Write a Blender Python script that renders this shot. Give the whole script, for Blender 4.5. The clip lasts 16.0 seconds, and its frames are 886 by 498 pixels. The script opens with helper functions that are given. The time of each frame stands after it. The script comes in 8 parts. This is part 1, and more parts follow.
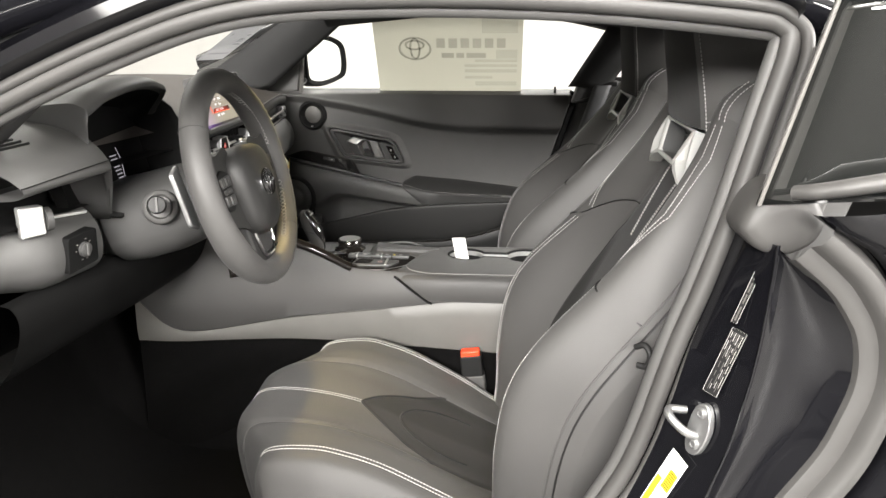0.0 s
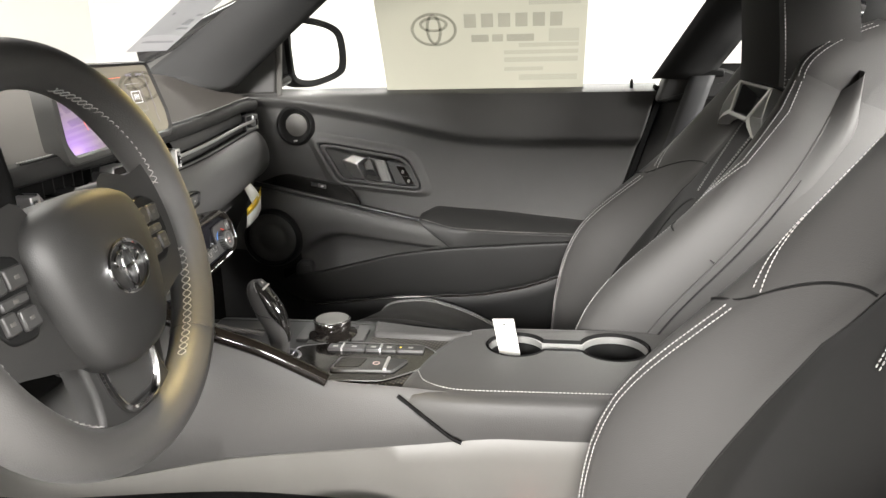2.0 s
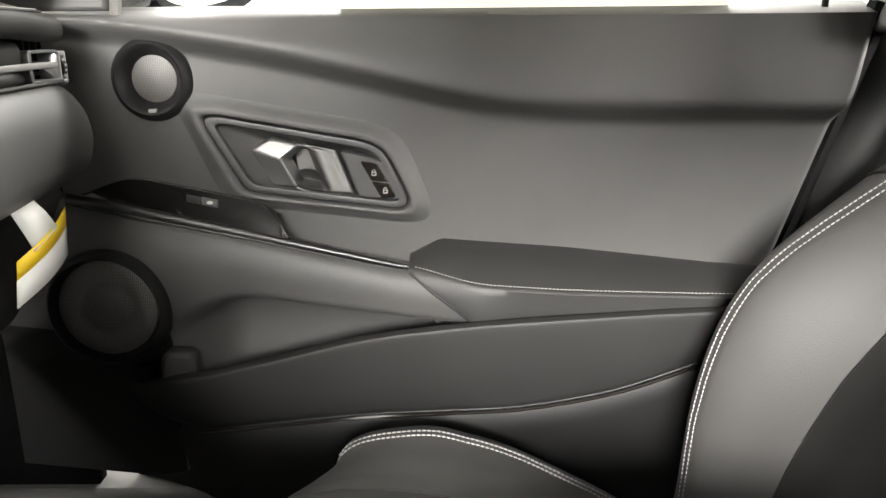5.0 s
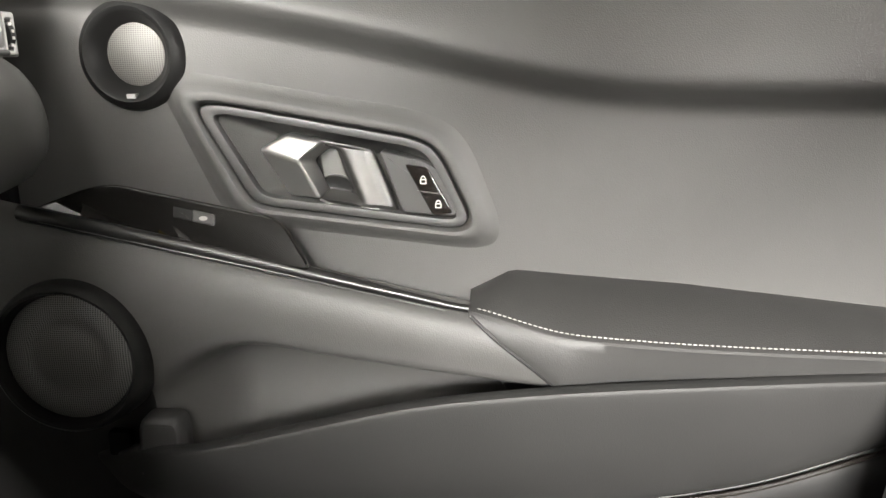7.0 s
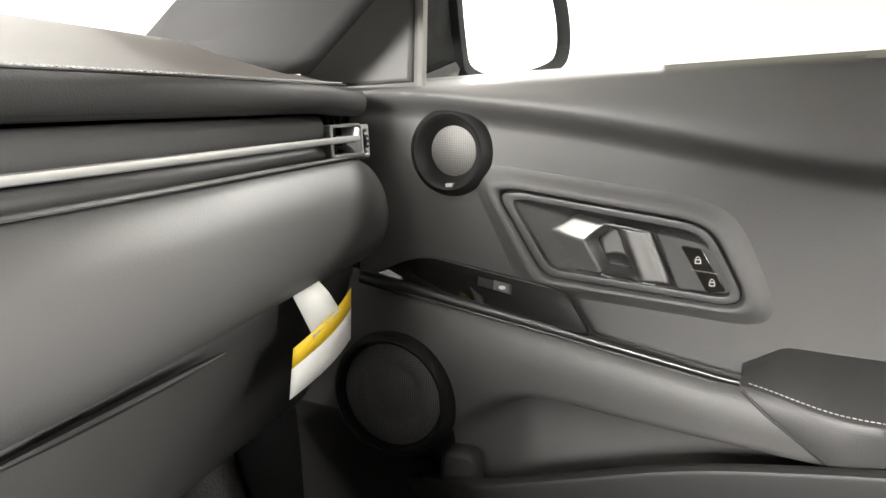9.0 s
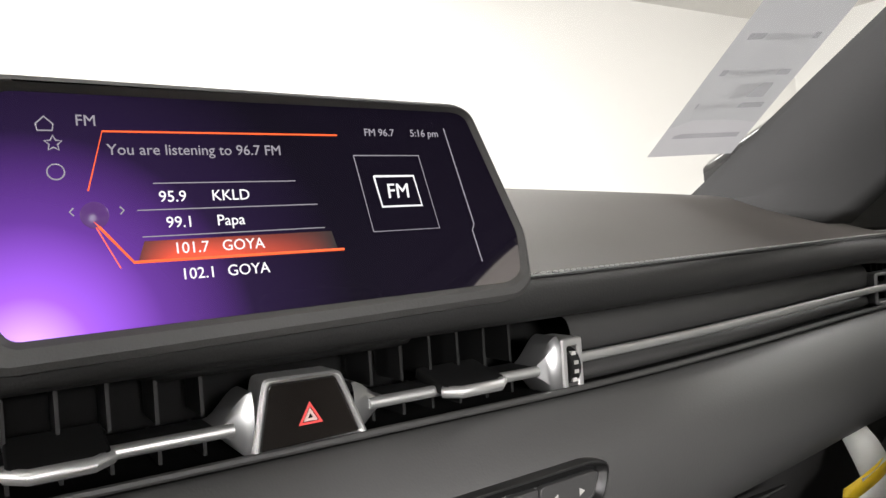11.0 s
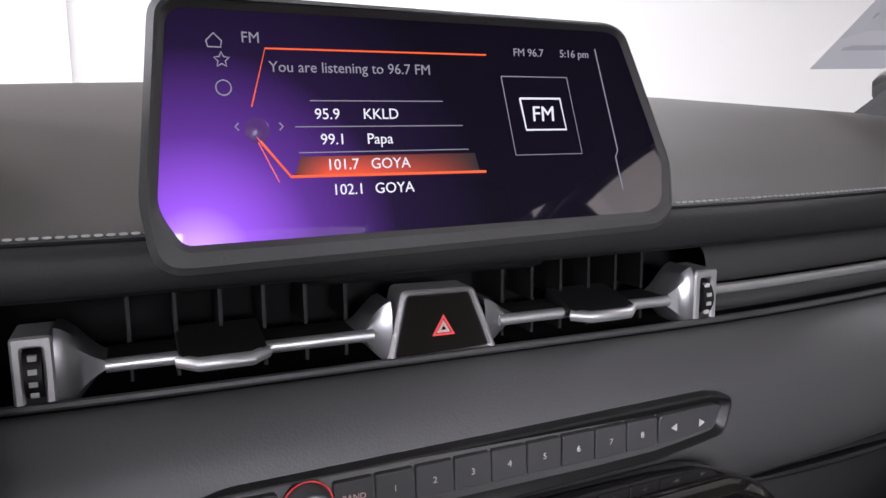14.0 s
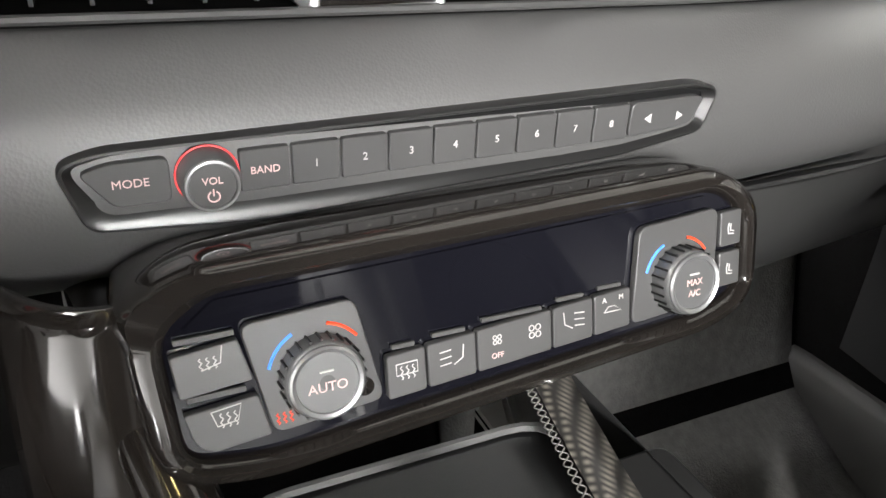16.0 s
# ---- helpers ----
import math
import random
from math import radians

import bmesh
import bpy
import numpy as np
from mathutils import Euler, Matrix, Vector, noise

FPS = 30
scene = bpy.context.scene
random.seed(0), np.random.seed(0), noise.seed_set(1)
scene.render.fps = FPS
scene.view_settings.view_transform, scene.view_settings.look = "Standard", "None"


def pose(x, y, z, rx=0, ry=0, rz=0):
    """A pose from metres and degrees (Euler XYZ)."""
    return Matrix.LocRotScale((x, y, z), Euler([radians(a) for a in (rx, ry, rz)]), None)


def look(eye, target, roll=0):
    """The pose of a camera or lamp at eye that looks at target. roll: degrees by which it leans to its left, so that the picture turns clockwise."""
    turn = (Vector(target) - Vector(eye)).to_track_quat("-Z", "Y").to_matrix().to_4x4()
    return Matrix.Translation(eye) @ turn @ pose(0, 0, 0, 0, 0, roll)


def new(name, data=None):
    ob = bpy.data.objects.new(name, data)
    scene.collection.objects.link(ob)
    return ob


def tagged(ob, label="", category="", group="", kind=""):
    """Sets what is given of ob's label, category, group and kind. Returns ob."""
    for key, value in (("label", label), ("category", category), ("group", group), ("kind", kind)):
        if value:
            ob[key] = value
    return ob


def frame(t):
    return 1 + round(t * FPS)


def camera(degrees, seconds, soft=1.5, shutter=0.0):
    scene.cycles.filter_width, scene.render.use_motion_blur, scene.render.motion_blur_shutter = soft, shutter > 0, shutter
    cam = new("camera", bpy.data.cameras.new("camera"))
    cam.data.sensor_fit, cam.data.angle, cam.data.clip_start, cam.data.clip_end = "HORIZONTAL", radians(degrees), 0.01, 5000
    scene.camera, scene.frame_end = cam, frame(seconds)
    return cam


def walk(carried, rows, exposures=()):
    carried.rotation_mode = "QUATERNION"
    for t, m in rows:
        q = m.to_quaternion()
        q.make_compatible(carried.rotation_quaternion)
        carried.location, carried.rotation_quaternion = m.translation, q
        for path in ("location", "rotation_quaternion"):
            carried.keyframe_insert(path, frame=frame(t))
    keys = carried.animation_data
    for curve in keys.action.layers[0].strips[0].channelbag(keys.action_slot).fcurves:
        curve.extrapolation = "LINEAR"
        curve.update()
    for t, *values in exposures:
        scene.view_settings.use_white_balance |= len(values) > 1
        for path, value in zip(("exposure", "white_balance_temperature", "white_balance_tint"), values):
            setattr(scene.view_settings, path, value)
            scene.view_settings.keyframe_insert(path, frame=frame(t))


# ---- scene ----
cam = camera(61.1, 16.0)
PATH = [
    (0.0, 0.092, -1.5286, 1.1421, 73.38, 0.12, 4.75),
    (0.5, 0.1553, -1.4144, 1.1381, 73.74, 0.65, 6.3),
    (1.0, 0.1344, -1.2778, 1.1175, 73.77, 1.25, 7.06),
    (1.5, 0.0725, -1.0993, 1.0978, 73.85, 1.26, 7.4),
    (2.0, 0.0344, -0.9039, 1.0747, 73.82, 1.43, 6.77),
    (2.5, -0.02, -0.7562, 1.0388, 73.64, 1.69, 5.43),
    (3.0, -0.0841, -0.6705, 1.0256, 73.55, 1.72, 2.92),
    (3.5, -0.1436, -0.5708, 0.984, 73.64, 1.35, -0.06),
    (4.0, -0.1614, -0.4123, 0.9608, 73.75, 0.45, -1.23),
    (6.5, -0.1818, 0.0843, 0.8868, 74.44, 0.68, 3.81),
    (7.0, -0.1906, 0.0885, 0.8767, 75.91, 0.79, 4.03),
    (7.5, -0.1814, 0.0945, 0.8925, 75.13, 0.85, 6.29),
    (8.0, -0.1847, 0.0862, 0.8767, 77.21, 1.1, 8.4),
    (8.5, -0.19, 0.0598, 0.8904, 78.23, 1.64, 13.88),
    (9.0, -0.1905, 0.0046, 0.9229, 79.73, 2.97, 23.54),
    (9.5, -0.1933, -0.056, 0.9395, 82.71, 3.7, 33.09),
    (10.0, -0.1891, -0.0967, 0.9576, 85.15, 4.02, 43.29),
    (12.5, -0.1499, -0.1358, 0.9856, 90.65, 2.68, 67.12),
    (13.0, -0.153, -0.138, 0.992, 88.28, 2.0, 67.28),
    (13.5, -0.1599, -0.1361, 0.9956, 85.58, 1.29, 67.41),
    (14.0, -0.1698, -0.1337, 0.9945, 80.98, 0.6, 67.69),
    (14.5, -0.1855, -0.1253, 0.9833, 73.43, -0.53, 67.69),
    (15.0, -0.2001, -0.1171, 0.9631, 68.18, -1.61, 66.63),
    (15.5, -0.2097, -0.1101, 0.9459, 64.97, -2.28, 65.57),
    (16.0, -0.2137, -0.1091, 0.9399, 62.49, -2.84, 64.91),
]
EXPOSURES = [(0.0, 0.6, 6500, 10), (1.0, 0.7, 6500, 10), (2.0, 0.9, 6500, 10), (3.0, 0.8, 6500, 10), (4.0, 1.1, 6500, 10), (6.5, 2.3, 6550, 9), (8.0, 2.3, 6650, 9), (9.0, 1.8, 6500, 10), (10.0, 1.4, 6400, 10), (12.5, -0.4, 6300, 17), (13.5, -0.4, 6000, 19), (14.5, 1.1, 5850, 20), (15.0, 1.5, 5900, 11), (16.0, 1.75, 6300, 10)]
walk(cam, [(t, pose(*p)) for t, *p in PATH], EXPOSURES)
LAMP_WATTS = 110

# ---- light ----
world = bpy.data.worlds.new("world")
world.use_nodes = True
world.node_tree.nodes["Background"].inputs[0].default_value = (0.9, 0.95, 1.0, 1)
world.node_tree.nodes["Background"].inputs[1].default_value = 0.02
scene.world = world


def area_lamp(name, place, target, sx, sy, watts, colour, spread=180):
    lamp = bpy.data.lights.new(name, "AREA")
    lamp.shape, lamp.size, lamp.size_y, lamp.energy, lamp.color = "RECTANGLE", sx, sy, watts, colour
    lamp.spread = radians(spread)
    ob = new(name, lamp)
    ob.matrix_world = look(place, target)
    return ob


# rows of ceiling luminaires in the white booth
for lx, ly, share in ((-3.0, 1.8, 0.55), (-1.4, -2.6, 0.7), (1.2, -2.6, 1.5), (0.2, 3.2, 1.3), (3.2, -1.6, 1.5), (3.2, 1.8, 1.5)):
    area_lamp("ceiling_lamp", (lx, ly, 2.96), (lx, ly, 0), 2.2, 0.7, LAMP_WATTS * share, (1.0, 0.97, 0.92))
# tall unseen lights on the wall behind the open door, the rearmost added fill
for lx, lz, share in ((3.4, 2.25, 1.8), (-0.45, 2.3, 2.5)):
    area_lamp("unseen_wall_lamp", (lx, -4.7, lz), (-0.3, 0.3, 0.85), 2.4, 0.7, LAMP_WATTS * share, (1.0, 0.97, 0.93), 130)
area_lamp("rear_wall_lamp", (4.7, -0.6, 1.85), (-0.5, -0.1, 0.85), 1.5, 0.9, LAMP_WATTS * 1.4, (1.0, 0.97, 0.93), 120)

# the map lamp over the driver
area_lamp("map_light", (-0.335, -0.13, 1.178), (-0.20, -0.34, 0.55), 0.04, 0.03, 0.42, (1.0, 0.76, 0.30), 62)

# ---- shape helpers ----
def smooth(t):
    t = max(0.0, min(1.0, t))
    return t * t * (3 - 2 * t)


def lerp_table(table, x):
    if x <= table[0][0]:
        return table[0][1]
    for (x0, y0), (x1, y1) in zip(table, table[1:]):
        if x <= x1:
            return y0 + (y1 - y0) * (x - x0) / (x1 - x0)
    return table[-1][1]


def soft_table(table, x, w=0.03):
    """A table's value with its corners rounded."""
    return sum(k * lerp_table(table, x + d * w) for d, k in ((-1, 0.12), (-0.5, 0.23), (0, 0.3), (0.5, 0.23), (1, 0.12)))


def spline(points, n, closed=False):
    """A Catmull-Rom curve through the points."""
    p = [Vector(q) for q in points]
    m = len(p) if closed else len(p) - 1
    out = []
    for i in range(n):
        t = i / (n if closed else n - 1) * m
        k = min(int(t), m - 1)
        f = t - k
        if closed:
            a, b, c, d = (p[(k + j) % len(p)] for j in (-1, 0, 1, 2))
        else:
            b, c = p[k], p[k + 1]
            a = p[k - 1] if k else b * 2 - c
            d = p[k + 2] if k + 2 < len(p) else c * 2 - b
        out.append(0.5 * (2 * b + (c - a) * f + (2 * a - 5 * b + 4 * c - d) * f * f + (3 * b - a - 3 * c + d) * f ** 3))
    return out


def rounded(points, r, n=5):
    """A polygon with its corners rounded."""
    p = [Vector(q) for q in points]
    out = []
    for i, b in enumerate(p):
        a, c = p[i - 1], p[(i + 1) % len(p)]
        ra = min(r, (a - b).length * 0.48)
        rc = min(r, (c - b).length * 0.48)
        s, e = b + (a - b).normalized() * ra, b + (c - b).normalized() * rc
        for k in range(n + 1):
            t = k / n
            out.append(s * (1 - t) ** 2 + b * 2 * t * (1 - t) + e * t * t)
    return out


def ellipse(a, b, rx, ry, n=40, turn=0.0):
    return [Vector((a + rx * math.cos(turn + 2 * math.pi * i / n), b + ry * math.sin(turn + 2 * math.pi * i / n))) for i in range(n)]


def grow(poly, d):
    """A 2D polygon (counter-clockwise) pushed outwards by d."""
    out = []
    n = len(poly)
    for i in range(n):
        a, b, c = poly[i - 1], poly[i], poly[(i + 1) % n]
        e1, e2 = (b - a), (c - b)
        n1 = Vector((e1.y, -e1.x)).normalized() if e1.length > 1e-9 else Vector((0, 0))
        n2 = Vector((e2.y, -e2.x)).normalized() if e2.length > 1e-9 else n1
        m = n1 + n2
        m = m.normalized() if m.length > 1e-6 else n1
        out.append(b + m * (d / max(0.5, m.dot(n1) if n1.length else 1)))
    return out


class Geo:
    """Collects vertices and faces of one mesh."""

    def __init__(self):
        self.v, self.f = [], []

    def grid(self, rows, close_u=False, close_v=False, flip=False):
        base, nr, nc = len(self.v), len(rows), len(rows[0])
        for row in rows:
            self.v += [tuple(q) for q in row]
        for i in range(nr if close_u else nr - 1):
            for j in range(nc if close_v else nc - 1):
                a, b = base + i * nc + j, base + i * nc + (j + 1) % nc
                c, d = base + (i + 1) % nr * nc + (j + 1) % nc, base + (i + 1) % nr * nc + j
                self.f.append((a, d, c, b) if flip else (a, b, c, d))
        return self

    def fan(self, ring, flip=False):
        base = len(self.v)
        self.v += [tuple(q) for q in ring]
        idx = list(range(base, base + len(ring)))
        self.f.append(tuple(reversed(idx)) if flip else tuple(idx))
        return self

    def prism(self, poly, frame_m, depth, chamfer=0.0, base=0.0, back=True):
        """An outline, counter-clockwise in the frame's first two axes, raised from base to depth along its third."""
        lift = lambda pl, c: [frame_m @ Vector((q[0], q[1], c)) for q in pl]
        poly = [Vector((q[0], q[1])) for q in poly]
        rows = [lift(poly, base), lift(poly, depth - chamfer)]
        top = poly
        if chamfer:
            rows.append(lift(grow(poly, -0.35 * chamfer), depth - 0.3 * chamfer))
            top = grow(poly, -chamfer)
            rows.append(lift(top, depth))
        self.grid(rows, close_v=True)
        self.fan(lift(top, depth))
        if back:
            self.fan(lift(poly, base), True)
        return self

    def ring(self, outer, inner, frame_m, depth, base=0.0, chamfer=0.0):
        """A frame between two outlines with as many points each."""
        lift = lambda pl, c: [frame_m @ Vector((q[0], q[1], c)) for q in pl]
        o, i = [Vector((q[0], q[1])) for q in outer], [Vector((q[0], q[1])) for q in inner]
        rows = [lift(o, base), lift(o, depth - chamfer), lift(grow(o, -chamfer), depth), lift(grow(i, chamfer), depth), lift(i, depth - chamfer), lift(i, base)]
        return self.grid(rows, close_v=True, close_u=True)

    def tube(self, path, r, n=8, closed=False, flat=1.0, caps=True):
        """A round bar along a path; r may be a function of 0 to 1."""
        p = [Vector(q) for q in path]
        m = len(p)
        rows, side = [], None
        for i, q in enumerate(p):
            a, b = (p[i - 1], p[(i + 1) % m]) if closed else (p[max(0, i - 1)], p[min(m - 1, i + 1)])
            t = (b - a).normalized()
            if side is None:
                side = t.orthogonal().normalized() if abs(t.z) > 0.9 else t.cross(Vector((0, 0, 1))).normalized()
            side = (side - t * side.dot(t)).normalized()
            up = side.cross(t)
            rr = r(i / (m - 1)) if callable(r) else r
            rows.append([q + (side * math.cos(2 * math.pi * k / n) + up * flat * math.sin(2 * math.pi * k / n)) * rr for k in range(n)])
        self.grid(rows, close_u=closed, close_v=True)
        if caps and not closed:
            self.fan(rows[0], True)
            self.fan(rows[-1])
        return self

    def revolve(self, profile, frame_m, n=40):
        """A profile of (radius, height) turned about the frame's third axis."""
        rows = [[frame_m @ Vector((r * math.cos(2 * math.pi * k / n), r * math.sin(2 * math.pi * k / n), h)) for k in range(n)] for r, h in profile]
        self.grid(rows, close_v=True)
        if profile[-1][0] > 1e-5:
            self.fan(rows[-1])
        return self

    def box(self, lo, hi, r=0.0, frame_m=Matrix()):
        """A box with chamfered edges."""
        cx, cy, cz = ((a + b) / 2 for a, b in zip(lo, hi))
        hx, hy, hz = ((b - a) / 2 for a, b in zip(lo, hi))
        m = frame_m @ Matrix.Translation((cx, cy, cz - hz))
        poly = [Vector(q) for q in ((-hx, -hy), (hx, -hy), (hx, hy), (-hx, hy))]
        if r:
            poly = rounded(poly, r, 3)
        self.prism(poly, m, 2 * hz, min(r, hz * 0.9) * 0.6)
        return self

    def dashes(self, path, pitch, length, r):
        """Stitches: short bars along a path."""
        p = [Vector(q) for q in path]
        gone, at = 0.0, 0.0
        for a, b in zip(p, p[1:]):
            seg = (b - a).length
            if seg < 1e-7:
                continue
            t = (b - a) / seg
            side = t.orthogonal().normalized()
            up = side.cross(t)
            while at < gone + seg:
                c = a + t * (at - gone)
                ring = lambda q, k: [q + side * k, q + up * k, q - side * k, q - up * k]
                rows = [ring(c - t * length / 2, r * 0.5), ring(c - t * length / 4, r), ring(c + t * length / 4, r), ring(c + t * length / 2, r * 0.5)]
                self.grid(rows, close_v=True)
                at += pitch
            gone += seg
        return self


def mesh_of(name, geo, material, flat=False, angle=40):
    me = bpy.data.meshes.new(name)
    me.from_pydata(geo.v, [], geo.f)
    me.materials.append(material)
    bm = bmesh.new()
    bm.from_mesh(me)
    bmesh.ops.recalc_face_normals(bm, faces=bm.faces)
    for f in bm.faces:
        f.smooth = not flat
    for e in bm.edges:
        if len(e.link_faces) == 2 and e.calc_face_angle(0) > radians(angle):
            e.smooth = False
    bm.to_mesh(me)
    bm.free()
    return me


def thing(name, place, label, category, group="", kind=""):
    ob = new(name)
    ob.location = place
    ob.empty_display_size = 0.05
    return tagged(ob, label, category, group, kind)


def part(name, geo, material, parent, label="", thick=0.0, flat=False, angle=40):
    """Links a shape as one mesh object under a thing or a part."""
    ob = new(name, mesh_of(name, geo, material, flat, angle))
    if parent:
        ob.parent = parent
        if parent.type == "EMPTY":
            ob.matrix_parent_inverse = Matrix.Translation(-parent.location)
    if thick:
        mod = ob.modifiers.new("thickness", "SOLIDIFY")
        mod.thickness, mod.offset = thick, -1
    if label:
        ob["label"] = label
    return ob


def solo(name, geo, material, label, category, kind="", thick=0.0, flat=False, group=""):
    return tagged(part(name, geo, material, None, "", thick, flat), label, category, group, kind)


def axes(origin, a, b, c):
    m = Matrix.Identity(4)
    for i, col in enumerate((a, b, c, origin)):
        for j in range(3):
            m[j][i] = col[j]
    return m


def facing_back(x, y=0.0, z=0.0, lean=0.0):
    """A frame for things on the dashboard: first axis to the car's right, second up, third to the rear; lean tips it to face up."""
    s, c = math.sin(radians(lean)), math.cos(radians(lean))
    return axes((x, y, z), (0, 1, 0), (-s, 0, c), (c, 0, s))


def facing_in(y, x=0.0, z=0.0):
    """A frame for things on the far door: first axis to the rear, second up, third into the cabin."""
    return axes((x, y, z), (1, 0, 0), (0, 0, 1), (0, -1, 0))


def lettering(text, size, frame_m, material, parent, name="lettering", align="CENTER", squash=1.0):
    cu = bpy.data.curves.new(name, "FONT")
    cu.body, cu.size, cu.align_x, cu.align_y, cu.extrude = text, size, align, "CENTER", 0.00012
    cu.resolution_u = 3
    tmp = new("tmp", cu)
    me = bpy.data.meshes.new_from_object(tmp.evaluated_get(bpy.context.evaluated_depsgraph_get()))
    bpy.data.objects.remove(tmp)
    bpy.data.curves.remove(cu)
    me.transform(frame_m @ Matrix.Diagonal((squash, 1, 1, 1)))
    me.name = name
    me.materials.clear()
    me.materials.append(material)
    ob = new(name, me)
    if parent:
        ob.parent = parent
        if parent.type == "EMPTY":
            ob.matrix_parent_inverse = Matrix.Translation(-parent.location)
    return ob

# ---- materials ----
def material(name, colour, rough=0.5, metal=0.0, grain=0.0, grain_size=0.001, wear=0.12, wear_size=0.05, sheen=0.0, coat=0.0,
             emit=None, emit_strength=0.0, clear=0.0, spec=0.5, cells=False, translucent=0.0):
    """A painted, moulded or woven surface: base colour with blotches of wear, uneven gloss and a fine grain."""
    m = bpy.data.materials.new(name)
    m.use_nodes = True
    nt = m.node_tree
    bsdf = nt.nodes["Principled BSDF"]

    def put(key, value):
        bsdf.inputs[key].default_value = value

    put("Roughness", rough), put("Metallic", metal), put("Specular IOR Level", spec)
    put("Sheen Weight", sheen), put("Coat Weight", coat), put("Coat Roughness", 0.04), put("Sheen Roughness", 0.5)
    if clear:
        put("Transmission Weight", clear)
    geo = nt.nodes.new("ShaderNodeNewGeometry")
    big = nt.nodes.new("ShaderNodeTexNoise")
    big.inputs["Scale"].default_value, big.inputs["Detail"].default_value = 1 / wear_size, 5
    nt.links.new(geo.outputs["Position"], big.inputs["Vector"])
    mix = nt.nodes.new("ShaderNodeMix")
    mix.data_type = "RGBA"
    c = Vector(colour)
    mix.inputs["A"].default_value = (*(c * (1 - wear)), 1)
    mix.inputs["B"].default_value = (*[min(1, k) for k in c * (1 + wear)], 1)
    nt.links.new(big.outputs["Fac"], mix.inputs["Factor"])
    nt.links.new(mix.outputs["Result"], bsdf.inputs["Base Color"])
    if metal < 0.5 and not clear:
        rr = nt.nodes.new("ShaderNodeMapRange")
        rr.inputs["To Min"].default_value, rr.inputs["To Max"].default_value = rough * 0.88, min(1, rough * 1.12)
        nt.links.new(big.outputs["Fac"], rr.inputs["Value"])
        nt.links.new(rr.outputs["Result"], bsdf.inputs["Roughness"])
    if grain:
        if cells:
            tex = nt.nodes.new("ShaderNodeTexVoronoi")
            tex.inputs["Scale"].default_value = 1 / grain_size
            out = tex.outputs["Distance"]
        else:
            tex = nt.nodes.new("ShaderNodeTexNoise")
            tex.inputs["Scale"].default_value, tex.inputs["Detail"].default_value = 1 / grain_size, 3
            out = tex.outputs["Fac"]
        nt.links.new(geo.outputs["Position"], tex.inputs["Vector"])
        bump = nt.nodes.new("ShaderNodeBump")
        bump.inputs["Strength"].default_value, bump.inputs["Distance"].default_value = grain, grain_size * 0.3
        nt.links.new(out, bump.inputs["Height"])
        nt.links.new(bump.outputs["Normal"], bsdf.inputs["Normal"])
    if emit:
        put("Emission Color", (*emit, 1)), put("Emission Strength", emit_strength)
    if translucent:
        tr = nt.nodes.new("ShaderNodeBsdfTranslucent")
        ms = nt.nodes.new("ShaderNodeMixShader")
        ms.inputs[0].default_value = translucent
        nt.links.new(mix.outputs["Result"], tr.inputs["Color"])
        nt.links.new(bsdf.outputs["BSDF"], ms.inputs[1]), nt.links.new(tr.outputs["BSDF"], ms.inputs[2])
        nt.links.new(ms.outputs["Shader"], nt.nodes["Material Output"].inputs["Surface"])
    return m


LEATHER = material("black_leather", (0.046, 0.0447, 0.0434), 0.56, spec=0.4, grain=0.35, grain_size=0.0012, cells=True, sheen=0.04, wear_size=0.09)
SUEDE = material("black_suede", (0.014, 0.0135, 0.013), 0.95, grain=0.3, grain_size=0.0008, sheen=0.07, wear=0.25, wear_size=0.03, spec=0.15)
SOFT = material("soft_black_plastic", (0.056, 0.0550, 0.0533), 0.54, spec=0.4, grain=0.3, grain_size=0.0011, cells=True)
DASH = material("dashboard_vinyl", (0.044, 0.0435, 0.0427), 0.50, grain=0.16, grain_size=0.0013, cells=True, wear_size=0.15, spec=0.45)
DASH_TOP = material("dashboard_top_vinyl", (0.058, 0.052, 0.047), 0.62, grain=0.22, grain_size=0.0013, cells=True, wear_size=0.15, spec=0.28)
HARD = material("grey_hard_plastic", (0.09, 0.086, 0.08), 0.5, grain=0.25, grain_size=0.0008)
DARK = material("dark_plastic", (0.008, 0.008, 0.008), 0.5, grain=0.2, grain_size=0.001, spec=0.25)
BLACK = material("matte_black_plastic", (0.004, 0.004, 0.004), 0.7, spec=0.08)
SOFT_DARK = material("dark_soft_plastic", (0.032, 0.0316, 0.031), 0.52, spec=0.4, grain=0.3, grain_size=0.0011, cells=True)
BUTTON = material("grey_button_plastic", (0.04, 0.0395, 0.039), 0.42, grain=0.15, grain_size=0.0006)
FRAME = material("satin_black_plastic", (0.010, 0.0099, 0.0098), 0.30, grain=0.05, grain_size=0.0008, wear=0.1)
POCKET = material("black_moulded_plastic", (0.018, 0.0178, 0.0175), 0.55, spec=0.3, grain=0.3, grain_size=0.0011, cells=True)
TINTED = material("tinted_glass", (0.010, 0.0105, 0.010), 0.03, wear=0.1, coat=1.0, spec=0.8)
PIANO = material("gloss_black", (0.010, 0.0085, 0.0075), 0.10, coat=0.15, wear=0.3)
TINTGLASS = material("dark_display_glass", (0.004, 0.004, 0.006), 0.05, coat=0.3)
CHROME = material("chrome", (0.75, 0.75, 0.76), 0.12, metal=1.0, wear=0.04)
SATIN = material("satin_silver", (0.56, 0.56, 0.55), 0.42, metal=0.85, grain=0.08, grain_size=0.0006, wear=0.05)
RIM_METAL = material("grey_satin_metal", (0.30, 0.30, 0.30), 0.35, metal=0.85, wear=0.05)
